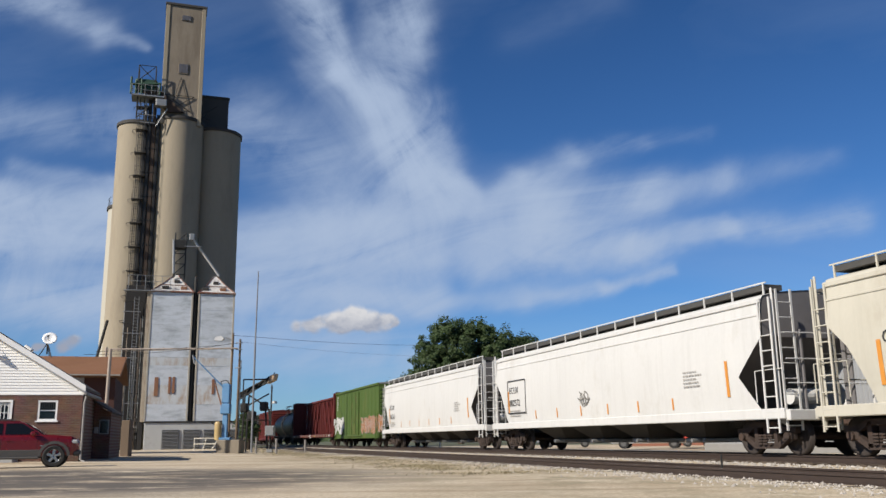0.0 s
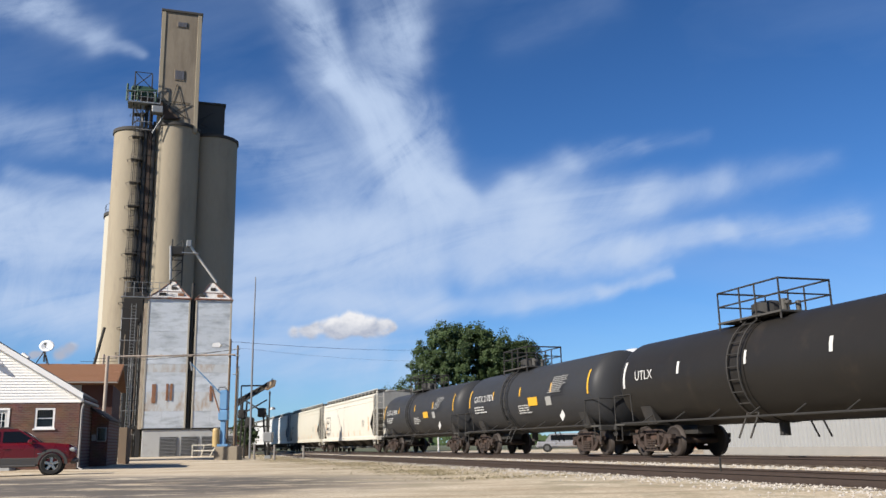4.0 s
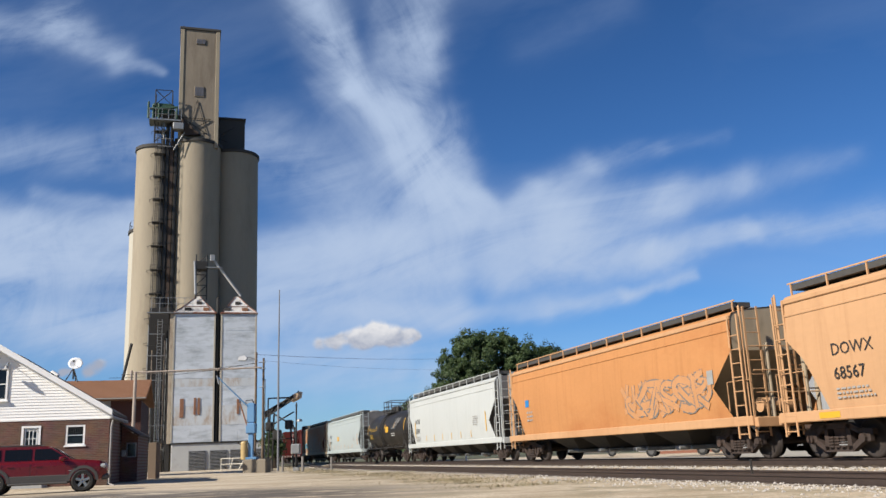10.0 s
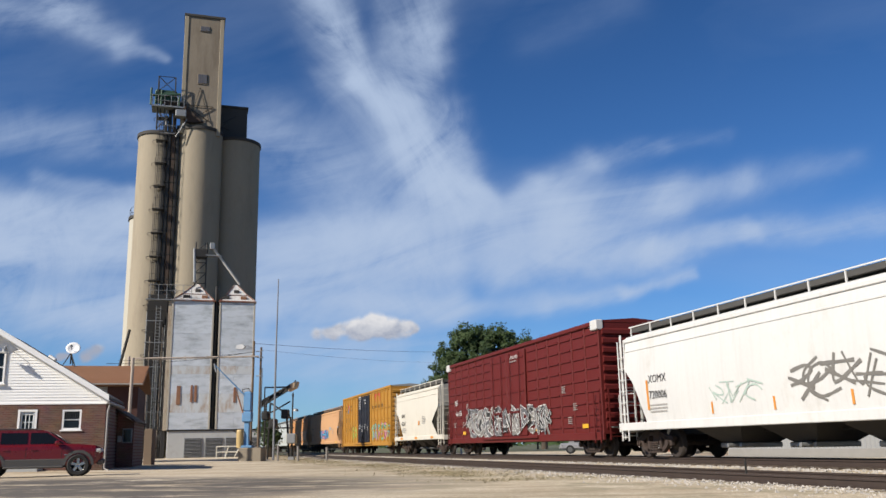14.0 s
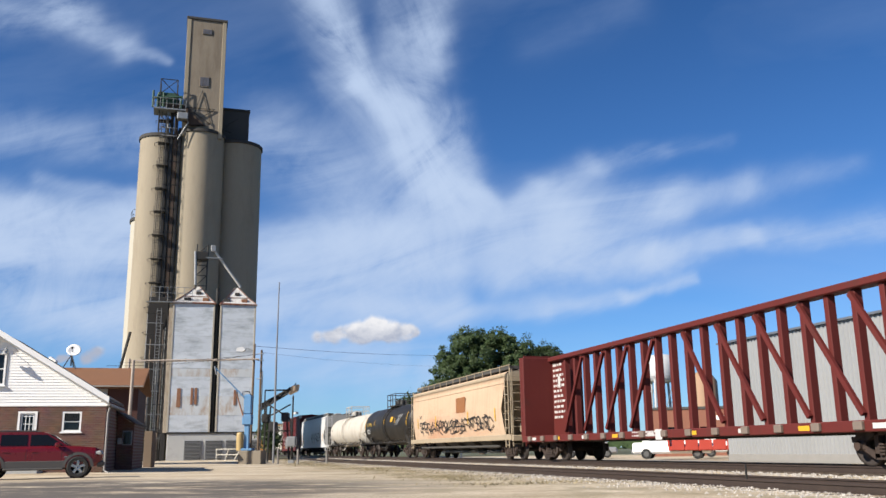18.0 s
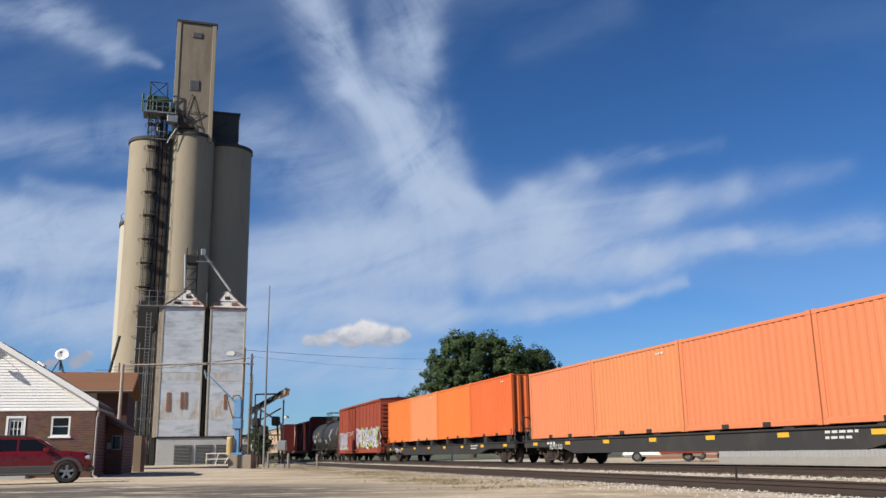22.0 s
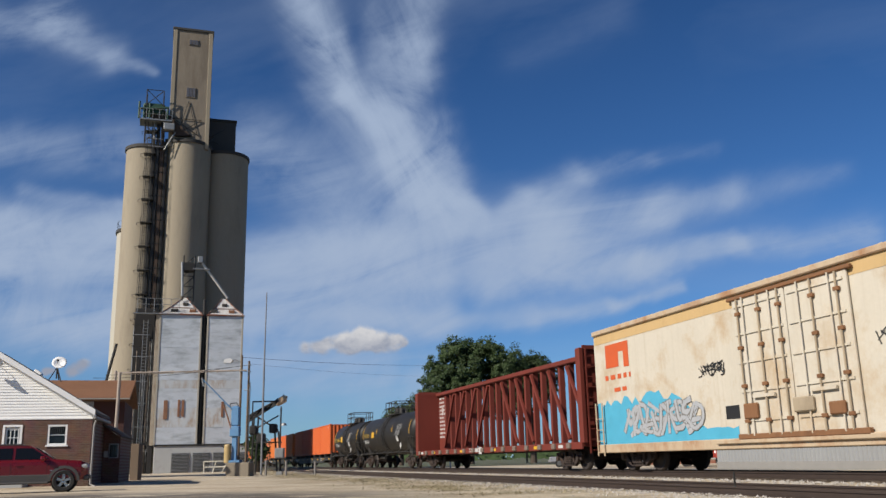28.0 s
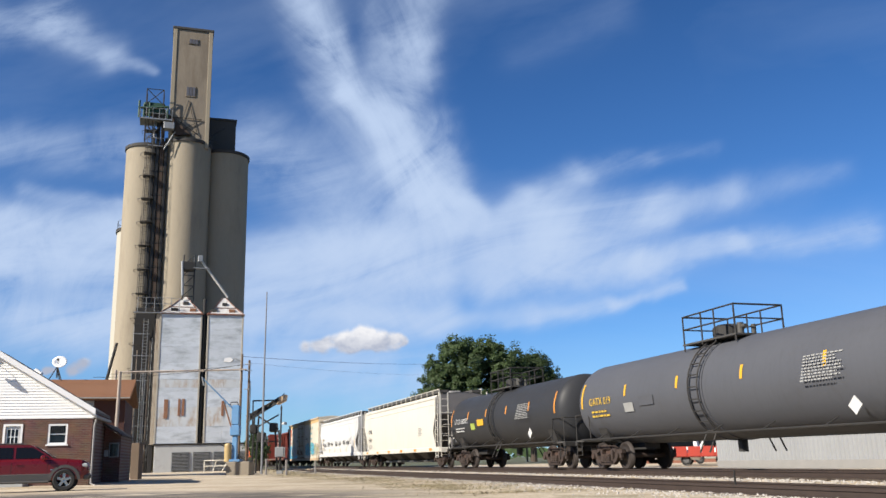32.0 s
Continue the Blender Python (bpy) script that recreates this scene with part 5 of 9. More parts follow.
        part("cladding", BB(-1.05, 1.0, min(s * 0.90, s * 0.945), max(s * 0.90, s * 0.945), 0.34, 0.60, r=0.03), CLAD, car)
        part("running_board", BB(-1.0, 0.95, min(s * 0.85, s * 1.0), max(s * 0.85, s * 1.0), 0.28, 0.36, r=0.03), CLAD, car)
        for x in (-1.46, 1.43):
            bm = bmesh.new()
            prev = None
            for i in range(13):
                t = math.pi * i / 12
                cur = [bm.verts.new((x + rr * math.cos(t), s * yy, 0.37 + rr * math.sin(t))) for rr, yy in ((0.43, 0.955), (0.53, 0.95), (0.53, 0.88), (0.43, 0.80))]
                if prev:
                    for k in range(4):
                        bm.faces.new((prev[k], prev[(k + 1) % 4], cur[(k + 1) % 4], cur[k]))
                prev = cur
            bmesh.ops.recalc_face_normals(bm, faces=bm.faces)
            part("wheel_arch", bm, CLAD, car)
            bm = bmesh.new()
            rod(bm, (x, s * 0.60, 0.37), (x, s * 0.78, 0.37), 0.425, 24)
            part("wheel_well", bm, TYRE, car)
            w = part("wheel", lathe(bmesh.new(), [(0.24, -0.11), (0.34, -0.12), (0.372, -0.08), (0.372, 0.08), (0.34, 0.12), (0.24, 0.11)], 30, "y"), TYRE, car, "black rubber tyre", m=pose(x, s * 0.86, 0.372))
            bm = bmesh.new()
            lathe(bm, [(0.02, 0.075 * s), (0.06, 0.08 * s), (0.07, 0.05 * s)], 16, "y")
            for i in range(5):
                m_ = Matrix.Rotation(2 * math.pi * i / 5, 4, "Y")
                box(bm, -0.045, 0.045, min(0.03 * s, 0.08 * s), max(0.03 * s, 0.08 * s), 0.04, 0.235, m_)
            lathe(bm, [(0.215, 0.06 * s), (0.245, 0.10 * s), (0.25, 0.02 * s)], 24, "y")
            part("rim", bm, CHROME, w, "silver five-spoke rim")
        part("headlight", BB(1.82, 2.20, min(s * 0.58, s * 0.86), max(s * 0.58, s * 0.86), 0.78, 0.94, r=0.05), mat("headlight_lens", (0.62, 0.62, 0.60), 0.15, 0.1, spec=0.8, bump=0), car)
        part("tail_light", BB(-2.38, -2.30, min(s * 0.62, s * 0.87), max(s * 0.62, s * 0.87), 0.72, 1.04, r=0.03), mat("tail_lens", (0.45, 0.03, 0.01), 0.2, spec=0.8, bump=0), car)
        part("mirror", BB(0.62, 0.82, min(s * 0.88, s * 1.08), max(s * 0.88, s * 1.08), 1.08, 1.24, r=0.05), RED, car)
        part("roof_rack_bar", BB(-1.8, 0.0, s * 0.60 - 0.02, s * 0.60 + 0.02, 1.64, 1.68, r=0.015), CLAD, car)
        for x in (-0.95, -0.05):
            part("door_handle", BB(x - 0.1, x + 0.1, min(s * 0.91, s * 0.945), max(s * 0.91, s * 0.945), 0.90, 0.94, r=0.01), RED, car)
        for x in (-1.22, -0.31, 0.86):
            part("door_seam", B(x - 0.006, x + 0.006, min(s * 0.915, s * 0.922), max(s * 0.915, s * 0.922), 0.5, 1.0), TYRE, car)
    quad([(1.14, -0.72, 1.10), (1.14, 0.72, 1.10), (0.44, 0.62, 1.53), (0.44, -0.62, 1.53)], DGL, "windscreen", cabin, 0.02)
    quad([(-2.25, 0.70, 1.12), (-2.25, -0.70, 1.12), (-2.08, -0.60, 1.52), (-2.08, 0.60, 1.52)], DGL, "rear_window", cabin, 0.02)
    part("front_bumper", BB(2.02, 2.30, -0.82, 0.82, 0.36, 0.58, r=0.07), CLAD, car)
    part("rear_bumper", BB(-2.48, -2.25, -0.84, 0.84, 0.42, 0.64, r=0.06), CLAD, car)
    part("grille", BB(2.2, 2.26, -0.5, 0.5, 0.62, 0.84, r=0.02), CHROME, car)
    part("side_badge", B(0.95, 1.2, -0.932, -0.928, 0.72, 0.75), CHROME, car)
    return car


suv()

# ---- beyond the track ----
CORR = mat("corrugated_white", (0.46, 0.47, 0.47), 0.55, 0.25, 0.08, 0.5, (1, 1, 0.2), 0.05, 8)
ware = empty("metal_warehouse", label="long white corrugated metal warehouse behind the tracks", category="warehouse")
NX, NU = Vector((-TL.x, -TL.y, 0)), TD                      # away from the lot, along the track
WB = NX * 31.0
ware.matrix_world = Matrix.Translation((WB.x, WB.y, 0)) @ Matrix.Rotation(math.atan2(NU.y, NU.x), 4, "Z")
# in its space x runs along the track, -y away from it
H_ = 6.75
for i in range(12):
    x1 = 45.4 - i * 5.0
    part("wall_sheet", corrugated(bmesh.new(), x1 - 5.0, x1, 0.35, H_, 0, 0.09, 0.30, 1), CORR, ware)
part("wall_core", B(-14.6, 45.35, -0.5, -0.06, -0.3, H_ - 0.02), CORR, ware)
part("end_wall", B(45.1, 45.35, -16, -0.5, -0.3, H_ - 0.02), CORR, ware)
part("roof", prism(bmesh.new(), ((0.15, H_), (-9, H_ + 1.4), (-18, H_), (-18, H_ + 0.12), (-9, H_ + 1.55), (0.15, H_ + 0.12)), -14.6, 45.6), mat("dark_trim_roof", (0.20, 0.22, 0.25), 0.5, 0.3), ware)
part("plinth", BB(-14.6, 45.4, -0.05, 0.06, -0.3, 0.36, r=0.01), mat("grey_plinth", (0.34, 0.33, 0.31), 0.9), ware)
for x in (12, 30):
    part("roof_vent", BB(x - 0.5, x + 0.5, -1.6, -0.6, H_, H_ + 1.0, r=0.1), CORR, ware)


def bg(n, u):
    """A place n metres from the camera's side of the track line and u metres along it."""
    p = NX * n + TD * u
    return p.x, p.y


# pale concrete apron between track and warehouse
bm = bmesh.new()
prev = None
for u in np.arange(-10, 110.1, 4.0):
    cur = []
    for n in (20.5, 24.0, 27.5, 30.9):
        x, y = bg(n, u)
        cur.append(bm.verts.new((x, y, ground_z(x, y) + 0.012)))
    if prev:
        for i in range(3):
            bm.faces.new((prev[i], prev[i + 1], cur[i + 1], cur[i]))
    prev = cur
bmesh.ops.recalc_face_normals(bm, faces=bm.faces)
thing("apron", bm, mat("pale_concrete", (0.33, 0.31, 0.275), 0.9, 0, 0.12, 0.6, bump=0.2), label="pale concrete apron behind the tracks", category="pavement", kind="structure")

# water tank on legs, brick works, tan silo
wt = empty("water_tower", pose(26.2, 113.0, 0), label="white water tank on tall steel legs", category="water tower")
part("tank", lathe(bmesh.new(), [(0.02, 12.5), (1.2, 12.3), (1.8, 11.8), (1.8, 9.3), (1.5, 8.9), (0.02, 8.6)], 28), mat("tank_paint", (0.72, 0.74, 0.76), 0.5), wt, smooth=True)
for a in (45, 135, 225, 315):
    part("leg", R_((1.9 * math.cos(radians(a)), 1.9 * math.sin(radians(a)), 0), (1.5 * math.cos(radians(a)), 1.5 * math.sin(radians(a)), 9.4), 0.16, 8), mat("tank_paint", (0.72, 0.74, 0.76)), wt)
part("riser", R_((0, 0, 0), (0, 0, 8.7), 0.35, 10), mat("tank_paint", (0.72, 0.74, 0.76)), wt)
bm = bmesh.new()
for a, b in ((45, 135), (135, 225), (225, 315), (315, 45)):
    rod(bm, (1.8 * math.cos(radians(a)), 1.8 * math.sin(radians(a)), 1), (1.55 * math.cos(radians(b)), 1.55 * math.sin(radians(b)), 8.5), 0.05, 5)
part("brace", bm, GALVST, wt)
bm = bmesh.new()
for i in range(12):
    a, b = 2 * math.pi * i / 12, 2 * math.pi * (i + 1) / 12
    rod(bm, (2.1 * math.cos(a), 2.1 * math.sin(a), 9.5), (2.1 * math.cos(b), 2.1 * math.sin(b), 9.5), 0.04, 5)
part("balcony", bm, GALVST, wt)
works = empty("brick_works", pose(25.5, 82.5, 0, 0, 0, -14), label="low red-brown brick works building", category="building")
part("wall", wall_with_holes(-7.5, 3.5, -0.2, 4.2, ((-6.4, -5.2, 1.2, 2.6), (-3.0, -1.8, 1.2, 2.6), (0.4, 1.6, 1.2, 2.6)), 0, 0.3), mat("works_brick", (0.33, 0.14, 0.09), 0.9, 0, 0.2, 2), works)
part("side_wall", B(-7.5, -7.2, 0.3, 8, -0.2, 4.2), mat("works_brick", (0.33, 0.14, 0.09)), works)
part("roof", BB(-7.7, 3.7, -0.1, 8.2, 4.2, 4.45, r=0.03), SHING_D, works)
for x in (-6.4, -3.0, 0.4):
    part("window", B(x, x + 1.2, 0.12, 0.16, 1.2, 2.6), PANE, works)
part("sign_band", B(-1.5, 0.5, -0.03, 0.0, 3.2, 3.6), WHITEP, works)
thing("tan_bin", lathe(bmesh.new(), [(0.02, 8.6), (0.9, 8.2), (1.45, 7.4), (1.5, 0)], 24), mat("tan_bin_metal", (0.45, 0.28, 0.17), 0.7, 0.1, 0.2, 1), pose(25.6, 92, 0), smooth=True, label="rusty tan steel hopper bin", category="bin")

# parked vehicles and stacked goods seen under the wagons
def small_vehicle(name, x, y, turn, L, W, H, paint_, label, cat, cabx=(-0.35, 0.25)):
    v = empty(name, pose(x, y, 0.02, 0, 0, turn), label=label, category=cat)
    part("body", BB(-L / 2, L / 2, -W / 2, W / 2, 0.35, H * 0.58, r=0.12), paint_, v)
    part("cabin", prism(bmesh.new(), ((cabx[0] * L, H * 0.56), (cabx[1] * L + 0.5, H * 0.56), (cabx[1] * L, H), (cabx[0] * L + 0.15, H)), -W / 2 + 0.1, W / 2 - 0.1, "y"), paint_, v)
    for s in (-1, 1):
        part("side_window", B(cabx[0] * L + 0.3, cabx[1] * L, min(s * (W / 2 - 0.1), s * (W / 2 - 0.08)), max(s * (W / 2 - 0.1), s * (W / 2 - 0.08)), H * 0.64, H * 0.92), PANE, v)
        for k in (-0.32, 0.32):
            w = part("wheel", R_((k * L, s * (W / 2 - 0.2), 0.34), (k * L, s * (W / 2 + 0.01), 0.34), 0.34, 20), mat("tyre_rubber", (0.02, 0.02, 0.02)), v)
            part("hub", R_((k * L, s * (W / 2 + 0.008), 0.34), (k * L, s * (W / 2 + 0.03), 0.34), 0.19, 14), mat("dull_hub", (0.14, 0.14, 0.14), 0.6, 0.3), w)
    part("bumper", BB(L / 2 - 0.05, L / 2 + 0.1, -W / 2 + 0.1, W / 2 - 0.1, 0.38, 0.6, r=0.04), GALVST, v)
    part("headlight", BB(L / 2 - 0.02, L / 2 + 0.03, -W / 2 + 0.15, -W / 2 + 0.45, 0.65, 0.82, r=0.02), WHITEP, v)
    return v


small_vehicle("van", 14.6, 61.0, 160, 5.2, 1.95, 1.9, WHITEP, "white parked van beyond the tracks", "van", (-0.48, 0.28))
small_vehicle("pickup_truck", 20.5, 66.5, 165, 5.4, 1.9, 1.8, WHITEP, "white parked pickup truck beyond the tracks", "truck", (-0.1, 0.25))
small_vehicle("car", 10.5, 72.0, 170, 4.5, 1.8, 1.45, mat("silver_paint", (0.5, 0.5, 0.52), 0.3, 0.4), "silver parked car beyond the tracks", "car")
REDP = mat("red_trailer_paint", (0.55, 0.06, 0.035), 0.5, 0, 0.12, 1)
tr = empty("flatbed_trailer", pose(17.4, 60.0, 0, 0, 0, 165), label="low red flatbed trailer on the apron", category="trailer")
part("bed", BB(-3.2, 3.2, -1.1, 1.1, 0.55, 0.85, r=0.03), REDP, tr)
part("headboard", BB(3.1, 3.25, -1.1, 1.1, 0.85, 1.5, r=0.03), REDP, tr)
for x in (-1.9, -0.9):
    for s in (-1, 1):
        part("wheel", R_((x, s * 0.8, 0.36), (x, s * 1.08, 0.36), 0.36, 18), mat("tyre_rubber", (0.02, 0.02, 0.02)), tr)
for i in range(7):
    part("side_board", BB(-3.1 + i * 0.88, -2.3 + i * 0.88, 1.1, 1.14, 0.6, 1.25, r=0.01), REDP, tr)
for x, y, h in ((13.9, 156.0, 16.8),):
    pl_ = empty("utility_pole", pose(x, y, 0), label="distant wooden utility pole with crossarm", category="utility pole")
    part("pole", R_((0, 0, -0.3), (0, 0, h), 0.17, 8, 0.12), WOOD, pl_)
    part("crossarm", BB(-1.1, 1.1, -0.06, 0.06, h - 0.9, h - 0.75, r=0.01), WOOD, pl_)
    for k in (-0.95, -0.4, 0.4, 0.95):
        part("insulator", R_((k, 0, h - 0.75), (k, 0, h - 0.5), 0.05, 6), GALVST, pl_)
sp = empty("track_sign", pose(*bg(19.2, 60), 0, 0, 0, -20), label="white numbered post beside the track", category="sign")
part("post", R_((0, 0, 0), (0, 0, 1.6), 0.05, 8), WHITEP, sp)

# ---- trees ----
def leaf_material(name, col):
    """Leaves let some of the sun through; their green differs from leaf to leaf and from bough to bough."""
    m = mat(name, col, 0.55, 0, 0.40, 0.45, bump=0, jitter=0.5, spec=0.3)
    N, L = m.node_tree.nodes, m.node_tree.links
    p = N["Principled BSDF"]
    tr_ = N.new("ShaderNodeBsdfTranslucent")
    mx = N.new("ShaderNodeMixShader")
    mx.inputs[0].default_value = 0.42
    L.new(p.inputs["Base Color"].links[0].from_socket, tr_.inputs["Color"])
    L.new(p.outputs[0], mx.inputs[1]), L.new(tr_.outputs[0], mx.inputs[2])
    L.new(mx.outputs[0], N["Material Output"].inputs["Surface"])
    return m


LEAF = leaf_material("tree_leaf", (0.105, 0.160, 0.064))
BARK = mat("tree_bark", (0.10, 0.075, 0.055), 0.95, 0, 0.3, 3, (3, 3, 0.6), 0.5)


def crown(lobes, seed, n, size):
    """Leaf clumps over and in the lobes (x, y, z, rx, ry, rz), with gaps and a ragged edge."""
    rnd = random.Random(seed)
    V, Fc = [], []
    vol = [l[3] * l[4] * l[5] for l in lobes]
    for l, v in zip(lobes, vol):
        twigs = []
        for _ in range(int(150 * (v / max(vol)) ** 0.6) + 30):
            d = Vector((rnd.gauss(0, 1), rnd.gauss(0, 1), rnd.gauss(0, 1) + 0.25)).normalized()
            r = rnd.uniform(0.45, 1.06) * (1 + 0.30 * noise.noise(d * 2.3 + Vector((seed, 0, 0))))
            twigs.append((Vector((l[0] + d.x * l[3] * r, l[1] + d.y * l[4] * r, l[2] + d.z * l[5] * r)), rnd.uniform(0.45, 1.3) * 0.60))
        for _ in range(int(n * v / sum(vol))):
            c, cr = rnd.choice(twigs)
            d = Vector((rnd.gauss(0, 1), rnd.gauss(0, 1), rnd.gauss(0, 0.8)))
            p = c + d.normalized() * cr * rnd.random() ** 0.5
            s = size * rnd.uniform(0.5, 1.25)
            out = Vector((p.x - l[0], p.y - l[1], (p.z - l[2]) * 1.2)).normalized()
            a = (out + Vector((rnd.gauss(0, 0.6), rnd.gauss(0, 0.6), rnd.gauss(0.35, 0.6)))).normalized()
            b = a.orthogonal().normalized()
            b = (b * math.cos(rnd.random() * 6.3) + a.cross(b) * math.sin(rnd.random() * 6.3)).normalized()
            e = a.cross(b)
            k = len(V)
            V.extend([p - b * s, p + e * s * 0.55, p + b * s, p - e * s * 0.55])
            Fc.append((k, k + 1, k + 2, k + 3))
    me = bpy.data.meshes.new("crown")
    me.from_pydata([tuple(v) for v in V], [], Fc)
    me.materials.append(LEAF)
    return me


def tree(x, y, lobes, seed, n, size, trunk, label, far=1.32):
    t = empty("tree", pose(x * far, y * far, 0.85 - 0.85 * far) @ Matrix.Scale(far, 4), label=label, category="tree")
    part("crown", crown(lobes, seed, n, size), None, t)
    bm = bmesh.new()
    rnd = random.Random(seed)
    rod(bm, (0, 0, -0.3), (0.1, 0.1, trunk), 0.45, 10, 0.30)
    for l in lobes:
        a = Vector((0.1, 0.1, trunk * rnd.uniform(0.7, 1.0)))
        b = Vector(l[:3])
        m_ = a.lerp(b, 0.5) + Vector((rnd.uniform(-0.4, 0.4), rnd.uniform(-0.4, 0.4), -0.4))
        rod(bm, a, m_, 0.22, 7, 0.15), rod(bm, m_, b, 0.15, 7, 0.06)
        for _ in range(3):
            rod(bm, m_.lerp(b, rnd.random()), b + Vector((rnd.uniform(-1, 1) * l[3] * 0.6, rnd.uniform(-1, 1) * l[4] * 0.6, rnd.uniform(-0.2, 0.6) * l[5])), 0.07, 5, 0.025)
    part("trunk", bm, BARK, t)
    return t


tree(3.0, 112, ((0.2, 0, 12.4, 4.2, 3.6, 3.2), (-3.6, 0.5, 11.0, 2.9, 3.0, 3.0), (4.2, 0, 11.8, 3.6, 3.0, 3.2), (0, 0, 8.6, 6.0, 3.6, 3.6), (-1.4, 0, 14.2, 2.8, 2.4, 1.7), (2.2, 0.2, 14.3, 2.6, 2.2, 1.6), (5.6, 0, 9.0, 3.0, 2.6, 3.2), (-4.6, 0, 8.2, 2.0, 2.2, 2.2)), 3, 88000, 0.15, 6.0, "large spreading green tree behind the tracks")
tree(11.0, 114, ((0, 0, 11.2, 2.8, 3.0, 2.8), (2.0, 0, 10.0, 2.0, 2.4, 2.5), (-2.4, 0, 10.4, 2.8, 2.4, 2.8), (0.4, 0, 12.8, 1.8, 1.9, 1.2), (-3.2, 0, 8.8, 2.6, 2.4, 3.2)), 8, 40000, 0.15, 5.0, "round green tree beside the large one")
tree(-6.4, 124, ((0, 0, 6.2, 2.4, 2.2, 2.2), (1.8, 0, 7.0, 2.0, 2.0, 1.9), (-1.6, 0, 5.4, 1.6, 1.8, 1.6)), 12, 9000, 0.19, 4.0, "small green tree far behind the tracks")
tree(-16.7, 78, ((0, 0, 2.2, 0.75, 0.8, 1.1), (0.35, 0, 1.7, 0.6, 0.7, 0.8)), 17, 2200, 0.16, 1.4, "green bush by the signal", 1.0)
# far woods along the horizon
rnd = random.Random(21)
V, Fc = [], []
for i in range(5200):
    a = rnd.uniform(-1.1, 1.1)
    d = rnd.uniform(420, 520)
    x, y = d * math.sin(a), d * math.cos(a)
    h = (5.0 + 4.0 * noise.noise((a * 9, 0.5, 0))) * rnd.random() ** 0.7
    s = rnd.uniform(1.0, 2.0)
    k = len(V)
    V.extend([(x - s, y, h), (x, y - 0.6 * s, h - s * 0.7), (x + s, y, h), (x, y + 0.5 * s, h + s * 0.8)])
    Fc.append((k, k + 1, k + 2, k + 3))
me = bpy.data.meshes.new("woods")
me.from_pydata(V, [], Fc)
me.materials.append(LEAF)
thing("far_woods", me, None, label="low dark green woods along the horizon", category="woods", kind="stuff")

# ---- weeds on the lot ----
GRASS = mat("dry_grass", (0.42, 0.355, 0.21), 0.8, 0, 0.3, 1, bump=0, jitter=0.5)
rnd = random.Random(33)
V, Fc = [], []
spots = []
for _ in range(150):
    s = -10 + 76 * rnd.random() ** 1.3
    off = siding_off(s) + rnd.choice((1.9, 2.4, 2.9, 3.4, 4.2)) + rnd.uniform(-0.6, 0.8)
    spots.append((on_track(s, off), rnd.uniform(0.25, 1.0) * (1.0 if rnd.random() < 0.8 else 1.7)))
for c, r in spots:
    tall = rnd.uniform(0.4, 1.0)
    for _ in range(int(230 * r)):
        x, y = c.x + rnd.gauss(0, r * 0.75), c.y + rnd.gauss(0, r * 0.45)
        z = ground_z(x, y)
        h, w, a = rnd.uniform(0.015, 0.10) * tall, rnd.uniform(0.007, 0.018), rnd.uniform(0, 6.3)
        lx, ly = rnd.gauss(0, 0.08), rnd.gauss(0, 0.08)
        k = len(V)
        V.extend([(x - w * math.cos(a), y - w * math.sin(a), z - 0.01), (x + w * math.cos(a), y + w * math.sin(a), z - 0.01), (x + lx, y + ly, z + h)])
        Fc.append((k, k + 1, k + 2))
me = bpy.data.meshes.new("weeds")
me.from_pydata(V, [], Fc)
me.materials.append(GRASS)
thing("weeds", me, None, label="dry straw-coloured grass tufts along the siding", category="grass", kind="stuff")
# a stake by the siding
p = on_track(-13.2, siding_off(-13) + 0.1, 0)
st = empty("marker_stake", pose(p.x, p.y, 0.05), label="short dark steel stake between the siding rails", category="stake")
part("stake", BB(-0.022, 0.022, -0.015, 0.015, -0.1, 0.40, r=0.006), DARKST, st)

# ---- rolling stock: shared pieces. In a wagon's space +x is ahead, +y the side towards the lot, z = 0 the rail top ----
IRON = mat("truck_iron", (0.066, 0.045, 0.036), 0.8, 0.2, 0.35, 4, bump=0.3, stain=(0.15, 0.075, 0.045), stain_amt=0.42)
WHEELM = mat("wheel_steel", (0.060, 0.048, 0.042), 0.7, 0.4, 0.3, 4)
TREAD = mat("wheel_tread", (0.30, 0.28, 0.26), 0.35, 0.9, 0.1, 6)
BLACKP = mat("black_underframe", (0.035, 0.033, 0.031), 0.75, 0.1, 0.3, 3, stain=(0.09, 0.07, 0.055), stain_amt=0.25)
GRATE = mat("walkway_grating", (0.13, 0.125, 0.115), 0.7, 0.5, 0.25, 6)
YELLOW = mat("yellow_reflector", (0.85, 0.48, 0.03), 0.5, 0, 0.12, 4)
ORANGE_R = mat("orange_reflector", (0.80, 0.33, 0.05), 0.5, 0, 0.12, 4)
INK_W = mat("white_lettering", (0.72, 0.72, 0.70), 0.6, 0, 0.12, 3, bump=0)
INK_K = mat("black_lettering", (0.03, 0.03, 0.03), 0.6, 0, 0.12, 3, bump=0)
INK_Y = mat("yellow_lettering", (0.80, 0.52, 0.05), 0.6, 0, 0.12, 3, bump=0)
INK_R = mat("red_lettering", (0.55, 0.06, 0.03), 0.6, 0, 0.12, 3, bump=0)
INK_G = mat("faded_lettering", (0.40, 0.40, 0.38), 0.6, 0, 0.2, 3, bump=0)

SHARED = {}


def shared(key, make, material, smooth=False):
    if key not in SHARED:
        SHARED[key] = mesh_of(make(), key if isinstance(key, str) else key[0], material, smooth)
    return SHARED[key]


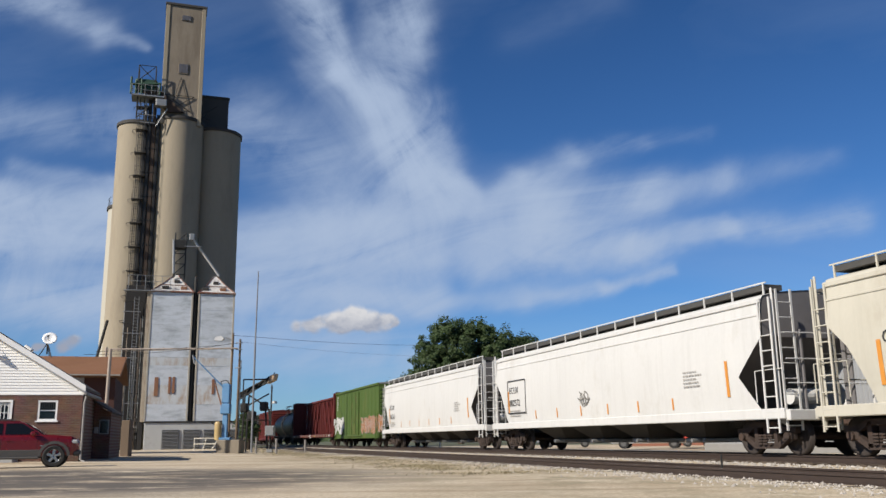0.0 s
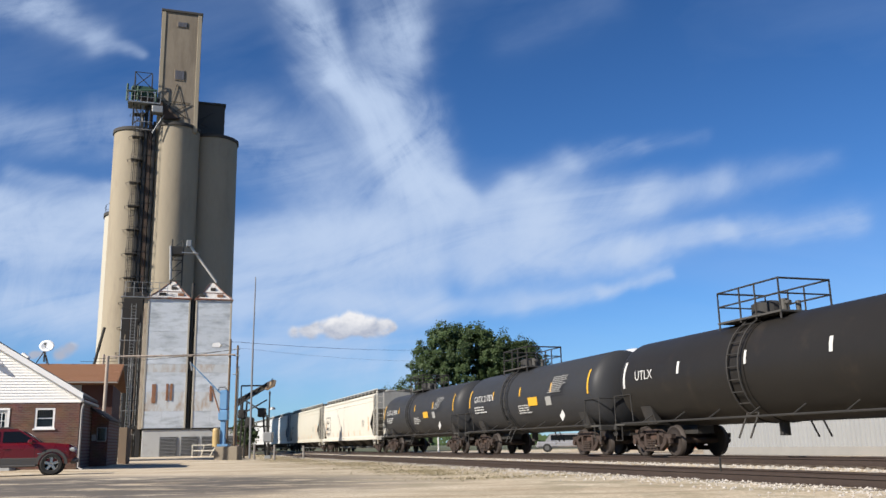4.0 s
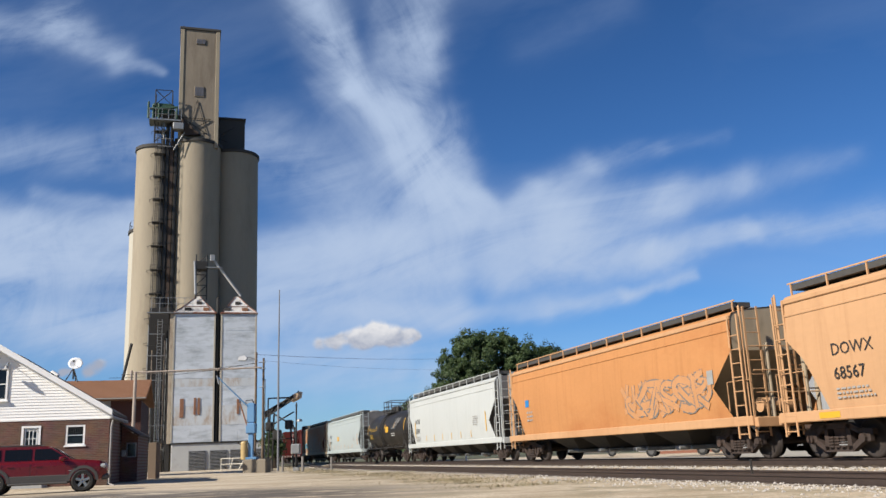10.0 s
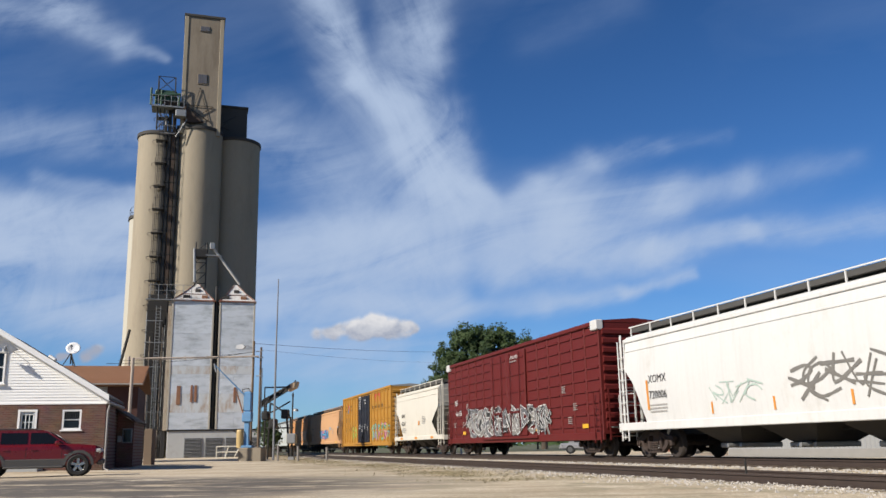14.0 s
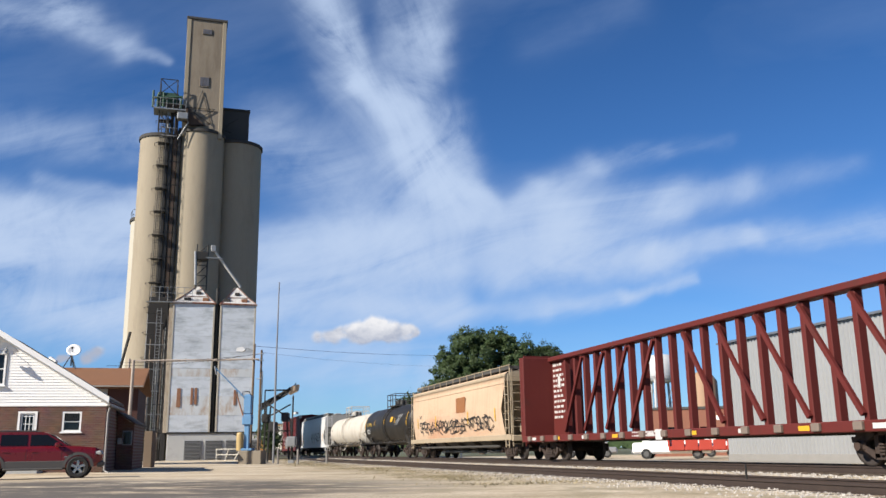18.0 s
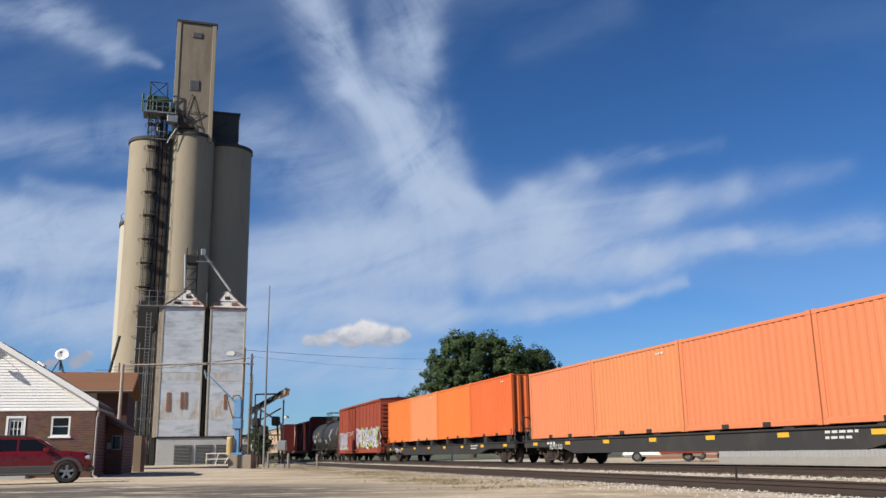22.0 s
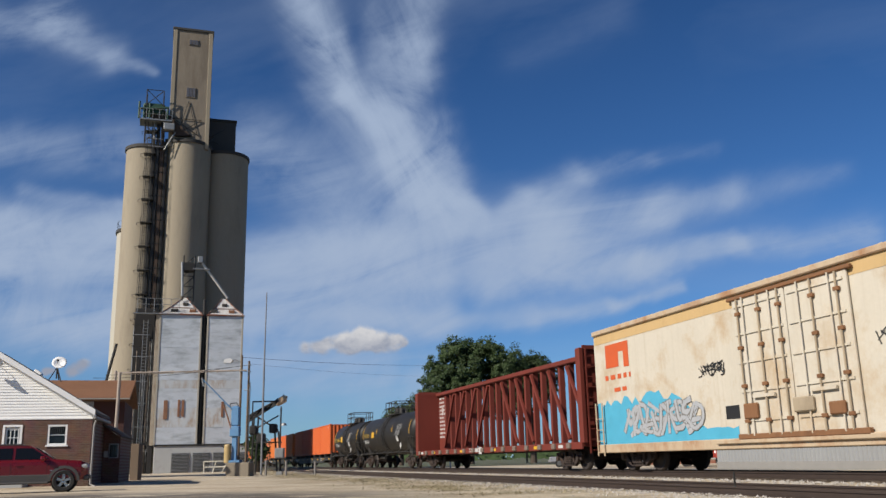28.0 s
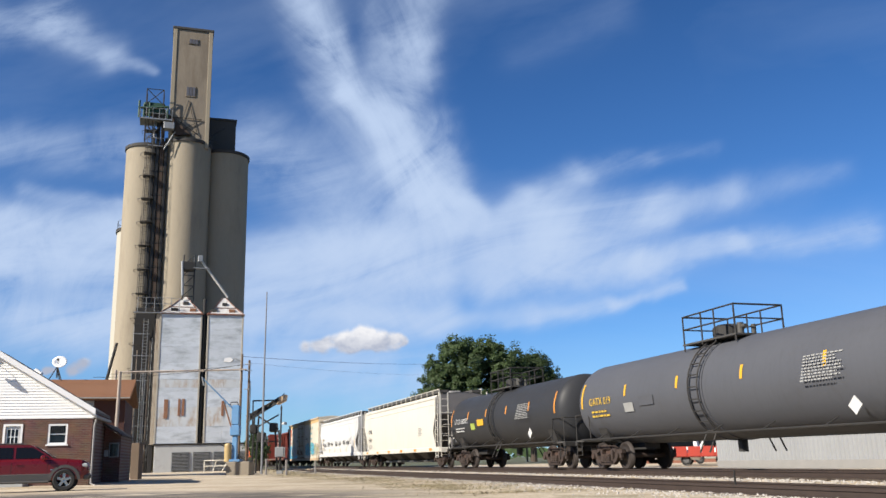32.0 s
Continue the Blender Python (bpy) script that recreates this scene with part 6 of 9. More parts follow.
def side_frame():
    """A cast frame: arched top and bottom members, two columns, journal boxes with round caps."""
    bm = bmesh.new()

    def member(pts, w):
        for (x0, z0), (x1, z1) in zip(pts, pts[1:]):
            d = Vector((x1 - x0, 0, z1 - z0))
            box(bm, -0.02, d.length + 0.02, -0.075, 0.075, -w / 2, w / 2, pose(x0, 0, z0, 0, -math.degrees(math.atan2(d.z, d.x)), 0))
    member(((-1.12, 0.60), (-0.72, 0.62), (-0.40, 0.76), (0.40, 0.76), (0.72, 0.62), (1.12, 0.60)), 0.13)
    member(((-0.80, 0.44), (-0.44, 0.22), (0.44, 0.22), (0.80, 0.44)), 0.13)
    member(((-0.38, 0.22), (-0.38, 0.76)), 0.13)
    member(((0.38, 0.22), (0.38, 0.76)), 0.13)
    for x in (-0.89, 0.89):
        bevbox(bm, x - 0.17, x + 0.17, -0.06, 0.10, 0.36, 0.58, 0.03)
        rod(bm, (x, 0.0, 0.46), (x, 0.17, 0.46), 0.105, 10)
    return bm


def springs():
    bm = bmesh.new()
    for x in (-0.2, 0.0, 0.2):
        for k in range(4):
            rod(bm, (x, 0.08, 0.26 + 0.07 * k), (x, 0.08, 0.305 + 0.07 * k), 0.085, 8)
    return bm


def wheel():
    bm = lathe(bmesh.new(), [(0.02, 0.05), (0.12, 0.06), (0.14, 0.03), (0.34, 0.015), (0.40, 0.055), (0.455, 0.06), (0.46, -0.04), (0.485, -0.055), (0.485, -0.08), (0.38, -0.07), (0.12, -0.05), (0.02, -0.05)], 28, "y")
    return bm


def truck(car, x):
    t = part("truck", shared("truck", lambda: bevbox(bmesh.new(), -0.22, 0.22, -0.98, 0.98, 0.42, 0.72), IRON), None, car, m=pose(x, 0, 0))
    for s in (1, -1):
        part("side_frame", shared("side_frame", side_frame, IRON), None, t, m=pose(0, 0.99 * s, 0, 0, 0, 0 if s > 0 else 180))
        part("spring_nest", shared("springs", springs, IRON), None, t, m=pose(0, 0.99 * s, 0, 0, 0, 0 if s > 0 else 180))
        for w in (0.89, -0.89):
            part("wheel", shared("wheel", wheel, WHEELM, True), None, t, m=pose(w, 0.76 * s, 0.46, 0, 0, 0 if s > 0 else 180))
    for w in (0.89, -0.89):
        part("axle", shared("axle", lambda: R_((0, -0.75, 0.46), (0, 0.75, 0.46), 0.085, 10), IRON), None, t, m=pose(w, 0, 0))
    return t


def coupler():
    bm = bmesh.new()
    box(bm, 0, 0.55, -0.07, 0.07, 0.76, 0.95)
    bevbox(bm, 0.5, 0.86, -0.16, 0.16, 0.70, 1.0, 0.05)
    pipe(bm, [(0.1, 0.35, 0.8), (0.35, 0.37, 0.55), (0.7, 0.3, 0.5), (0.85, 0.2, 0.6)], 0.03, 6)
    return bm


def under(car, L, bolster, sill=True):
    """Trucks, couplers, centre sill, brake gear."""
    truck(car, L / 2 - bolster), truck(car, -L / 2 + bolster)
    for s in (1, -1):
        part("coupler", shared("coupler", coupler, IRON), None, car, m=pose(s * (L / 2 - 0.86), 0, 0, 0, 0, 0 if s > 0 else 180))
    if sill:
        part("centre_sill", B(-L / 2 + 0.5, L / 2 - 0.5, -0.25, 0.25, 0.72, 1.05), BLACKP, car)


def letters(car, text, x, z, size, ink, y=1.6, tilt=0.0, name="lettering", squeeze=1.0):
    """Words on the side towards the lot; x is their left end as one reads, z the base line."""
    cu = bpy.data.curves.new("words", "FONT")
    cu.body, cu.size, cu.extrude = text, size, 0.001
    cu.resolution_u = 2
    ob = bpy.data.objects.new("words", cu)
    scene.collection.objects.link(ob)
    dg = bpy.context.evaluated_depsgraph_get()
    me = bpy.data.meshes.new_from_object(ob.evaluated_get(dg))
    bpy.data.objects.remove(ob)
    me.materials.clear()
    me.materials.append(ink)
    rot = Matrix(((-1, 0, 0), (0, 0, 1), (0, 1, 0))).to_4x4()
    return part(name, me, ink, car, m=Matrix.Translation((x, y, z)) @ Matrix.Rotation(radians(tilt), 4, "X") @ rot @ Matrix.Diagonal((squeeze, 1, 1, 1)))


def bars(car, x, z, w, h, n, ink, y=1.6, tilt=0.0, seed=1, name="small_print"):
    """Small print: short bars in n lines."""
    rnd = random.Random(seed)
    bm = bmesh.new()
    lh = h / n
    for i in range(n):
        p, end = 0.0, w * rnd.uniform(0.7, 1.0)
        while p < end:
            q = min(end, p + rnd.uniform(0.25, 0.8) * lh * 2)
            box(bm, -q, -p, 0, 0.003, -i * lh - lh * 0.45, -i * lh)
            p = q + lh * 0.45
    return part(name, bm, ink, car, m=Matrix.Translation((x, y, z)) @ Matrix.Rotation(radians(tilt), 4, "X"))


def patch(car, x0, x1, z0, z1, material, y=1.6, tilt=0.0, name="reflector", label=""):
    return part(name, B(-(x1 - x0) / 2, (x1 - x0) / 2, 0, 0.004, -(z1 - z0) / 2, (z1 - z0) / 2), material, car, label, m=Matrix.Translation(((x0 + x1) / 2, y, (z0 + z1) / 2)) @ Matrix.Rotation(radians(tilt), 4, "X"))


def graffiti(car, x0, x1, z0, z1, cols, y=1.6, seed=1, n=6, tags=0, curve=None):
    """Sprayed lettering that nobody can read: fat overlapping strokes, a dark edge, highlights."""
    rnd = random.Random(seed)
    W, H = x1 - x0, z1 - z0
    layers = [bmesh.new() for _ in range(len(cols))]

    def P(px, pz, lift):
        yy = (curve(pz) if curve else y) + lift
        return (px, yy, pz)

    def stroke(bm, pts, w, lift):
        prev = None
        for i, (px, pz) in enumerate(pts):
            a, b = pts[max(0, i - 1)], pts[min(len(pts) - 1, i + 1)]
            d = Vector((b[0] - a[0], b[1] - a[1]))
            if d.length < 1e-6:
                continue
            nrm = Vector((-d.y, d.x)).normalized() * w * rnd.uniform(0.75, 1.2) / 2
            cur = (bm.verts.new(P(px + nrm.x, min(z1 + 0.1, max(z0 - 0.05, pz + nrm.y)), lift)), bm.verts.new(P(px - nrm.x, min(z1 + 0.1, max(z0 - 0.05, pz - nrm.y)), lift)))
            if prev:
                bm.faces.new((prev[0], cur[0], cur[1], prev[1]))
            prev = cur
    # each cell holds a few strokes that stand like a letter's stems, bowls and bars; together they spell nothing
    shapes = (((0.12, 0.0), (0.16, 1.0)), ((0.86, 0.0), (0.80, 1.0)), ((0.08, 0.95), (0.6, 1.0), (0.9, 0.75), (0.5, 0.52), (0.15, 0.5)),
              ((0.1, 0.05), (0.7, 0.0), (0.95, 0.28), (0.5, 0.52)), ((0.92, 0.88), (0.4, 1.0), (0.08, 0.6), (0.28, 0.05), (0.92, 0.14)),
              ((0.05, 0.55), (0.95, 0.5)), ((0.0, 0.98), (1.0, 0.92)), ((0.2, 0.55), (0.95, 0.0)), ((0.1, 1.0), (0.5, 0.08), (0.92, 1.0)))
    thin = len(layers) == 1
    n = int(n * 1.7)
    cell = W / n
    for i in range(n):
        cx = x1 - cell * (i + 0.5)
        picks = rnd.sample(shapes, 3 if thin else 4)
        w = H * rnd.uniform(0.05, 0.09) if thin else min(H * 0.20, cell * 0.34) * rnd.uniform(0.8, 1.15)
        base = 0.004 + 0.0016 * i
        for q, shape in enumerate(picks):
            # every stroke is turned, sheared and stretched by itself, so that no letter comes of them
            flip, lean, turn = rnd.choice((1, -1)), rnd.uniform(-0.5, 0.5), rnd.uniform(-0.7, 0.7)
            c_, s_ = math.cos(turn), math.sin(turn)
            cz, size = rnd.uniform(0.42, 0.58), rnd.uniform(0.62, 0.98)
            k = []
            for u, v in shape:
                u, v = (u - 0.5) * flip + lean * (v - 0.5), v - 0.5
                u, v = u * c_ - v * s_, u * s_ + v * c_
                k.append((cx - u * cell * 1.7, z0 + H * min(1.0, max(0.02, cz + v * size))))
            pts = []
            for a, b in zip(k, k[1:]):
                pts += [(a[0] + (b[0] - a[0]) * j / 4, a[1] + (b[1] - a[1]) * j / 4) for j in range(4)]
            pts.append(k[-1])
            for _ in range(2):
                pts = [pts[0]] + [((pts[j - 1][0] + 2 * pts[j][0] + pts[j + 1][0]) / 4, (pts[j - 1][1] + 2 * pts[j][1] + pts[j + 1][1]) / 4) for j in range(1, len(pts) - 1)] + [pts[-1]]
            if thin:
                stroke(layers[0], pts, w, base + 0.0002 * q)
            else:
                stroke(layers[0], pts, w * 1.3, base + 0.0004 * q)
                stroke(layers[1 + rnd.randrange(len(layers) - 1)], pts, w, base + 0.0004 * q + 0.0002)
    for bm, c in zip(layers, cols):
        if len(bm.faces):
            part("graffiti", bm, c, car, "sprayed graffiti lettering")
        else:
            bm.free()


def ink(name, col):
    return mat("spray_" + name, col, 0.6, 0, 0.15, 3, bump=0)


def hopper_y(z, bulge=0.10):
    """Half width of a covered hopper's curved side at height z."""
    t = (z - 1.1) / 2.8
    return 1.47 + bulge * math.sin(math.pi * max(0, min(1, t * 0.85 + 0.1))) + 0.02


def covered_hopper(L, paint, label, bays=4, top=4.2, roof=None, trim=None, cut=1.25, cutz=2.95, ends=None, bulge=0.10, rods=False, back_cut=0.82):
    car = empty("covered_hopper", label=label, category="rail car", group="wagons of the freight train")
    # the default end colour is dark with grime and with painted-in shade
    roof, trim, ends = roof or paint, trim or paint, ends or mat("grimy_end", (0.20, 0.19, 0.19), 0.8, 0, 0.3, 1.5)
    under(car, L, 1.95)
    xe = L / 2 - 1.15
    eave = top - 0.33
    for s in (1, -1):
        bm = bmesh.new()
        rows = []
        zs = [1.10, 1.35, 1.65, 1.10 + 0.48 * (cutz - 1.10), 2.4, cutz, cutz + 0.4, (cutz + eave) / 2 + 0.2, eave]
        for z in zs:
            k = max(0.0, (cutz - z) / (cutz - 1.10))
            e = xe - cut * (k ** 0.62)
            # at the trailing end the cut runs back out to the sill below its middle
            mid_z = 1.10 + 0.48 * (cutz - 1.10)
            back = xe - cut * back_cut * (max(0.0, 1 - abs(z - mid_z) / (cutz - mid_z)) if z > mid_z else 0.25 + 0.75 * (z - 1.10) / (mid_z - 1.10))
            rows.append([bm.verts.new((x, s * hopper_y(z, bulge), z)) for x in (e, e * 0.5, 0, -back * 0.5, -back)])
        for a, b in zip(rows, rows[1:]):
            for i in range(4):
                bm.faces.new((a[i], a[i + 1], b[i + 1], b[i]) if s < 0 else (a[i + 1], a[i], b[i], b[i + 1]))
        part("side_sheet", bm, paint, car, smooth=True)
        zq = eave - 0.36
        part("eave_seam", BB(-xe + 0.02, xe - 0.02, min(s * hopper_y(zq, bulge), s * (hopper_y(zq, bulge) + 0.022)), max(s * hopper_y(zq, bulge), s * (hopper_y(zq, bulge) + 0.022)), zq - 0.03, zq + 0.03, r=0.008), paint, car)
        part("side_sill", BB(-L / 2 + 0.55, L / 2 - 0.55, s * 1.50 - 0.07, s * 1.50 + 0.07, 0.88, 1.14, r=0.02), trim, car)
        part("top_chord", BB(-xe, xe, s * (hopper_y(eave, bulge) + 0.005) - 0.045, s * (hopper_y(eave, bulge) + 0.005) + 0.045, eave - 0.07, eave + 0.06, r=0.02), trim, car)
    bm = bmesh.new()
    arc = [(hopper_y(eave, bulge), eave), (1.42, eave + 0.13), (1.1, eave + 0.23), (0.6, top - 0.05), (0, top), (-0.6, top - 0.05), (-1.1, eave + 0.23), (-1.42, eave + 0.13), (-hopper_y(eave, bulge), eave)]
    A = [[bm.verts.new((x, y, z)) for y, z in arc] for x in (xe, -xe)]
    for i in range(len(arc) - 1):
        bm.faces.new((A[0][i], A[0][i + 1], A[1][i + 1], A[1][i]))
    bmesh.ops.recalc_face_normals(bm, faces=bm.faces)
    part("roof", bm, roof, car, smooth=True)
    # end sheets: upright above, sloping in below
    for s in (1, -1):
        bm = bmesh.new()
        up = [bm.verts.new((s * (xe - 0.02), y, z)) for y, z in arc]
        lo = [bm.verts.new((s * (xe - 0.02), y, cutz)) for y in (1.5, -1.5)]
        f = up + [lo[1], lo[0]]
        bm.faces.new(f)
        q = [bm.verts.new((s * (xe - 3.2), y, 0.95)) for y in (1.42, -1.42)]
        bm.faces.new((lo[0], lo[1], q[1], q[0]))
        bmesh.ops.recalc_face_normals(bm, faces=bm.faces)
        part("end_sheet", bm, ends, car)
        for y in (-0.75, 0.75):
            part("end_post", BB(s * (L / 2 - 0.72) - 0.06, s * (L / 2 - 0.72) + 0.06, y - 0.05, y + 0.05, 1.0, 3.1), ends, car)
        for y in (1.44, -1.44):
            part("corner_post", BB(s * (L / 2 - 0.78) - 0.035, s * (L / 2 - 0.78) + 0.035, y - 0.035, y + 0.035, 1.1, top - 0.05), trim, car)
        part("end_platform", B(min(s * (L / 2 - 0.45), s * (L / 2 - 1.5)), max(s * (L / 2 - 0.45), s * (L / 2 - 1.5)), -1.45, 1.45, 0.98, 1.04), GRATE, car)
        part("end_beam", BB(min(s * (L / 2 - 0.42), s * (L / 2 - 0.6)), max(s * (L / 2 - 0.42), s * (L / 2 - 0.6)), -1.5, 1.5, 0.84, 1.1, r=0.02), trim, car)
        part("side_ladder", ladder(0.44, 0.55, top - 0.3), trim, car, m=pose(s * (L / 2 - 0.98), 1.56, 0))
        part("end_ladder", ladder(0.44, 0.6, top - 0.1), trim, car, m=pose(s * (L / 2 - 0.66), 1.18, 0, 0, 0, 90))
        bm = bmesh.new()
        for z in (1.75, 2.35, 3.0):
            pipe(bm, [(s * (L / 2 - 0.62), -1.3, z), (s * (L / 2 - 0.62), 1.3, z)], 0.018, 6)
        pipe(bm, [(s * (L / 2 - 0.55), 1.5, 1.2), (s * (L / 2 - 0.55), 1.5, 2.1), (s * (L / 2 - 1.6), 1.5, 2.1), (s * (L / 2 - 1.6), 1.5, 1.3)], 0.018, 6)
        part("handrail", bm, trim, car)
    part("brake_reservoir", R_((-L / 2 + 1.3, -0.2, 1.45), (-L / 2 + 1.3, 0.75, 1.45), 0.2, 14), trim, car, smooth=False)
    # discharge bays
    span = (L - 8.2) / bays
    for i in range(bays):
        cx = -span * bays / 2 + span * (i + 0.5)
        bm = bmesh.new()
        a = [bm.verts.new((cx + sx * span * 0.49, sy * 1.42, 1.12)) for sx, sy in ((-1, -1), (1, -1), (1, 1), (-1, 1))]
        b = [bm.verts.new((cx + sx * 0.42, sy * 0.6, 0.42)) for sx, sy in ((-1, -1), (1, -1), (1, 1), (-1, 1))]
        for k in range(4):
            bm.faces.new((a[k], a[(k + 1) % 4], b[(k + 1) % 4], b[k]))
        bm.faces.new(b[::-1])
        bay = part("discharge_bay", bm, BLACKP, car)
        g = bmesh.new()
        bevbox(g, cx - 0.5, cx + 0.5, -0.7, 0.72, 0.30, 0.44, 0.03)
        rod(g, (cx - 0.35, 0.7, 0.37), (cx - 0.35, 1.05, 0.37), 0.06, 8)
        part("outlet_gate", g, GALVST, bay)
    # roof: hatches and running boards
    n = max(4, int(L / 1.9))
    hm = shared("roof_hatch", lambda: bevbox(bmesh.new(), -0.78, 0.78, -0.33, 0.33, 0, 0.16, 0.05), mat("hatch_metal", (0.38, 0.37, 0.35), 0.6, 0.2))
    for i in range(n):
        part("hatch", hm, None, car, m=pose(-xe + 1.0 + (2 * xe - 2.0) * (i + 0.5) / n, 0, top - 0.02))
    for s in (1, -1):
        part("running_board", B(-xe + 0.1, xe - 0.1, s * 0.98 - 0.28, s * 0.98 + 0.28, top - 0.03, top + 0.12), GRATE, car)
        bm = bmesh.new()
        m_ = int(2 * xe / 1.25)
        for i in range(m_ + 1):
            x = -xe + 0.12 + (2 * xe - 0.24) * i / m_
            box(bm, x - 0.02, x + 0.02, s * 1.27 - 0.02, s * 1.27 + 0.02, eave + 0.1, top + 0.17)
        box(bm, -xe, xe, s * 1.28 - 0.015, s * 1.28 + 0.015, top + 0.135, top + 0.17)
        part("board_bracket", bm, trim, car)
    if rods:
        part("side_pipe", R_((-L / 2 + 2.6, 1.35, 0.62), (L / 2 - 2.6, 1.35, 0.62), 0.06, 8), GRATE, car)
    return car


def stripes(car, xs, z0, h, material, w=0.11, bulge=0.10):
    for x in xs:
        patch(car, x - w / 2, x + w / 2, z0, z0 + h, material, hopper_y(z0 + h / 2, bulge) + 0.008, -2.0)


def box_car(L, paint, label, top=4.85, posts=18, door=(-1.8, 1.8), doors=2, door_paint=None, trim=None, roof=None, style="posts", low=0.82, proud=0.045):
    car = empty("boxcar", label=label, category="rail car", group="wagons of the freight train")
    trim, roof, door_paint = trim or paint, roof or paint, door_paint or paint
    under(car, L, 2.6)
    e = L / 2 - 0.75
    for s in (1, -1):
        y = 1.47 * s
        part("side_wall", B(-e, e, min(y, y - 0.05 * s), max(y, y - 0.05 * s), low, top - 0.12), paint, car)
        part("side_sill", BB(-e, e, y - 0.06, y + 0.06, low - 0.22, low + 0.06, r=0.02), trim, car)
        part("top_chord", BB(-e, e, y - 0.05, y + 0.09, top - 0.2, top - 0.03, r=0.03), trim, car)
        xs = [-e + 0.06 + (2 * e - 0.12) * i / posts for i in range(posts + 1)]
        me = None
        if style != "smooth":
            for x in xs:
                if door[0] - 0.1 < x < door[1] + 0.1:
                    continue
                if me is None:
                    me = mesh_of(BB(-0.055, 0.055, -proud, proud, low, top - 0.15, r=0.02), "side_post", paint)
                part("side_post", me, None, car, m=pose(x, y + (proud - 0.015) * s, 0))
        if style in ("grid", "panels"):
            seg = []
            for a, b in zip(xs, xs[1:]):
                if a > door[1] - 0.15 or b < door[0] + 0.15:
                    seg.append((a, b))
            rows = (1.75, 2.55, 3.35, 4.62) if style == "grid" else [low + 0.3 + 0.42 * i for i in range(9)]
            bm = bmesh.new()
            for a, b in seg:
                for z in rows:
                    box(bm, a + 0.10, b - 0.10, min(y + 0.001 * s, y + 0.045 * s), max(y + 0.001 * s, y + 0.045 * s), z - 0.035, z + 0.035)
            part("side_stiffener", bm, paint, car)
        w = (door[1] - door[0]) / doors
        for i in range(doors):
            a = door[0] + w * i
            d = part("door", BB(a + 0.02, a + w - 0.02, min(y + 0.02 * s, y + 0.10 * s), max(y + 0.02 * s, y + 0.10 * s), low + 0.05, top - 0.3, r=0.02), door_paint, car)
            bm = bmesh.new()
            for z in ([low + 0.5 + 0.75 * k for k in range(5)] if style != "ribs" else [low + 0.35 + 0.28 * k for k in range(13)]):
                if z < top - 0.4:
                    box(bm, a + 0.12, a + w - 0.12, min(y + 0.101 * s, y + 0.135 * s), max(y + 0.101 * s, y + 0.135 * s), z - 0.03, z + 0.03)
            part("door_rib", bm, door_paint, d)
            bm = bmesh.new()
            for x in (a + w * 0.25, a + w * 0.75):
                rod(bm, (x, y + 0.16 * s, low + 0.1), (x, y + 0.16 * s, top - 0.35), 0.022, 6)
            box(bm, a + w * 0.3, a + w * 0.7, min(y + 0.13 * s, y + 0.19 * s), max(y + 0.13 * s, y + 0.19 * s), low + 1.05, low + 1.13)
            part("lock_bar", bm, door_paint, d)
        part("door_rail", BB(door[0] - 1.2, door[1] + 1.2, min(y, y + 0.15 * s), max(y, y + 0.15 * s), low - 0.08, low + 0.04, r=0.02), trim, car)
        for sx in (1, -1):
            part("side_ladder", ladder(0.46, 0.5, 2.3 if style != "ribs" else 3.0), trim, car, m=pose(sx * (e - 0.3), y + 0.11 * s, 0))
    part("roof", prism(bmesh.new(), ((-1.52, top - 0.1), (1.52, top - 0.1), (1.52, top - 0.04), (0, top + 0.08), (-1.52, top - 0.04)), -e, e), roof, car)
    bm = bmesh.new()
    for i in range(int(2 * e / 1.3)):
        x = -e + 0.6 + i * 1.3
        prism(bm, ((-1.5, top - 0.04), (1.5, top - 0.04), (1.5, top - 0.01), (0, top + 0.115), (-1.5, top - 0.01)), x - 0.05, x + 0.05)
    part("roof_rib", bm, roof, car)
    for sx in (1, -1):
        wall = part("end_wall", B(min(sx * e, sx * (e - 0.05)), max(sx * e, sx * (e - 0.05)), -1.44, 1.44, low, top - 0.12), paint, car)
        n = 11
        rib = shared("end_rib_" + paint.name, lambda: prism(bmesh.new(), ((0.0, -0.13), (0.09, -0.07), (0.09, 0.07), (0.0, 0.13)), -1.38, 1.38, "y"), paint)
        for i in range(n):
            z = low + 0.3 + (top - low - 0.75) * i / (n - 1)
            part("end_rib", rib, None, wall, m=pose(sx * e, 0, z, 0, 0, 0 if sx > 0 else 180))
        part("end_ladder", ladder(0.46, 0.6, 2.4), trim, car, m=pose(sx * (e + 0.2), 1.1, 0, 0, 0, 90))
        part("end_platform", B(min(sx * (e + 0.05), sx * (e + 0.4)), max(sx * (e + 0.05), sx * (e + 0.4)), -1.3, 1.3, 1.02, 1.07), GRATE, car)
    part("brake_wheel", lathe(bmesh.new(), [(0.24, -0.02), (0.28, 0.0), (0.24, 0.02), (0.22, 0.0), (0.24, -0.02)], 18, "x"), trim, car, m=pose(-e - 0.3, 0.55, 2.0))
    return car


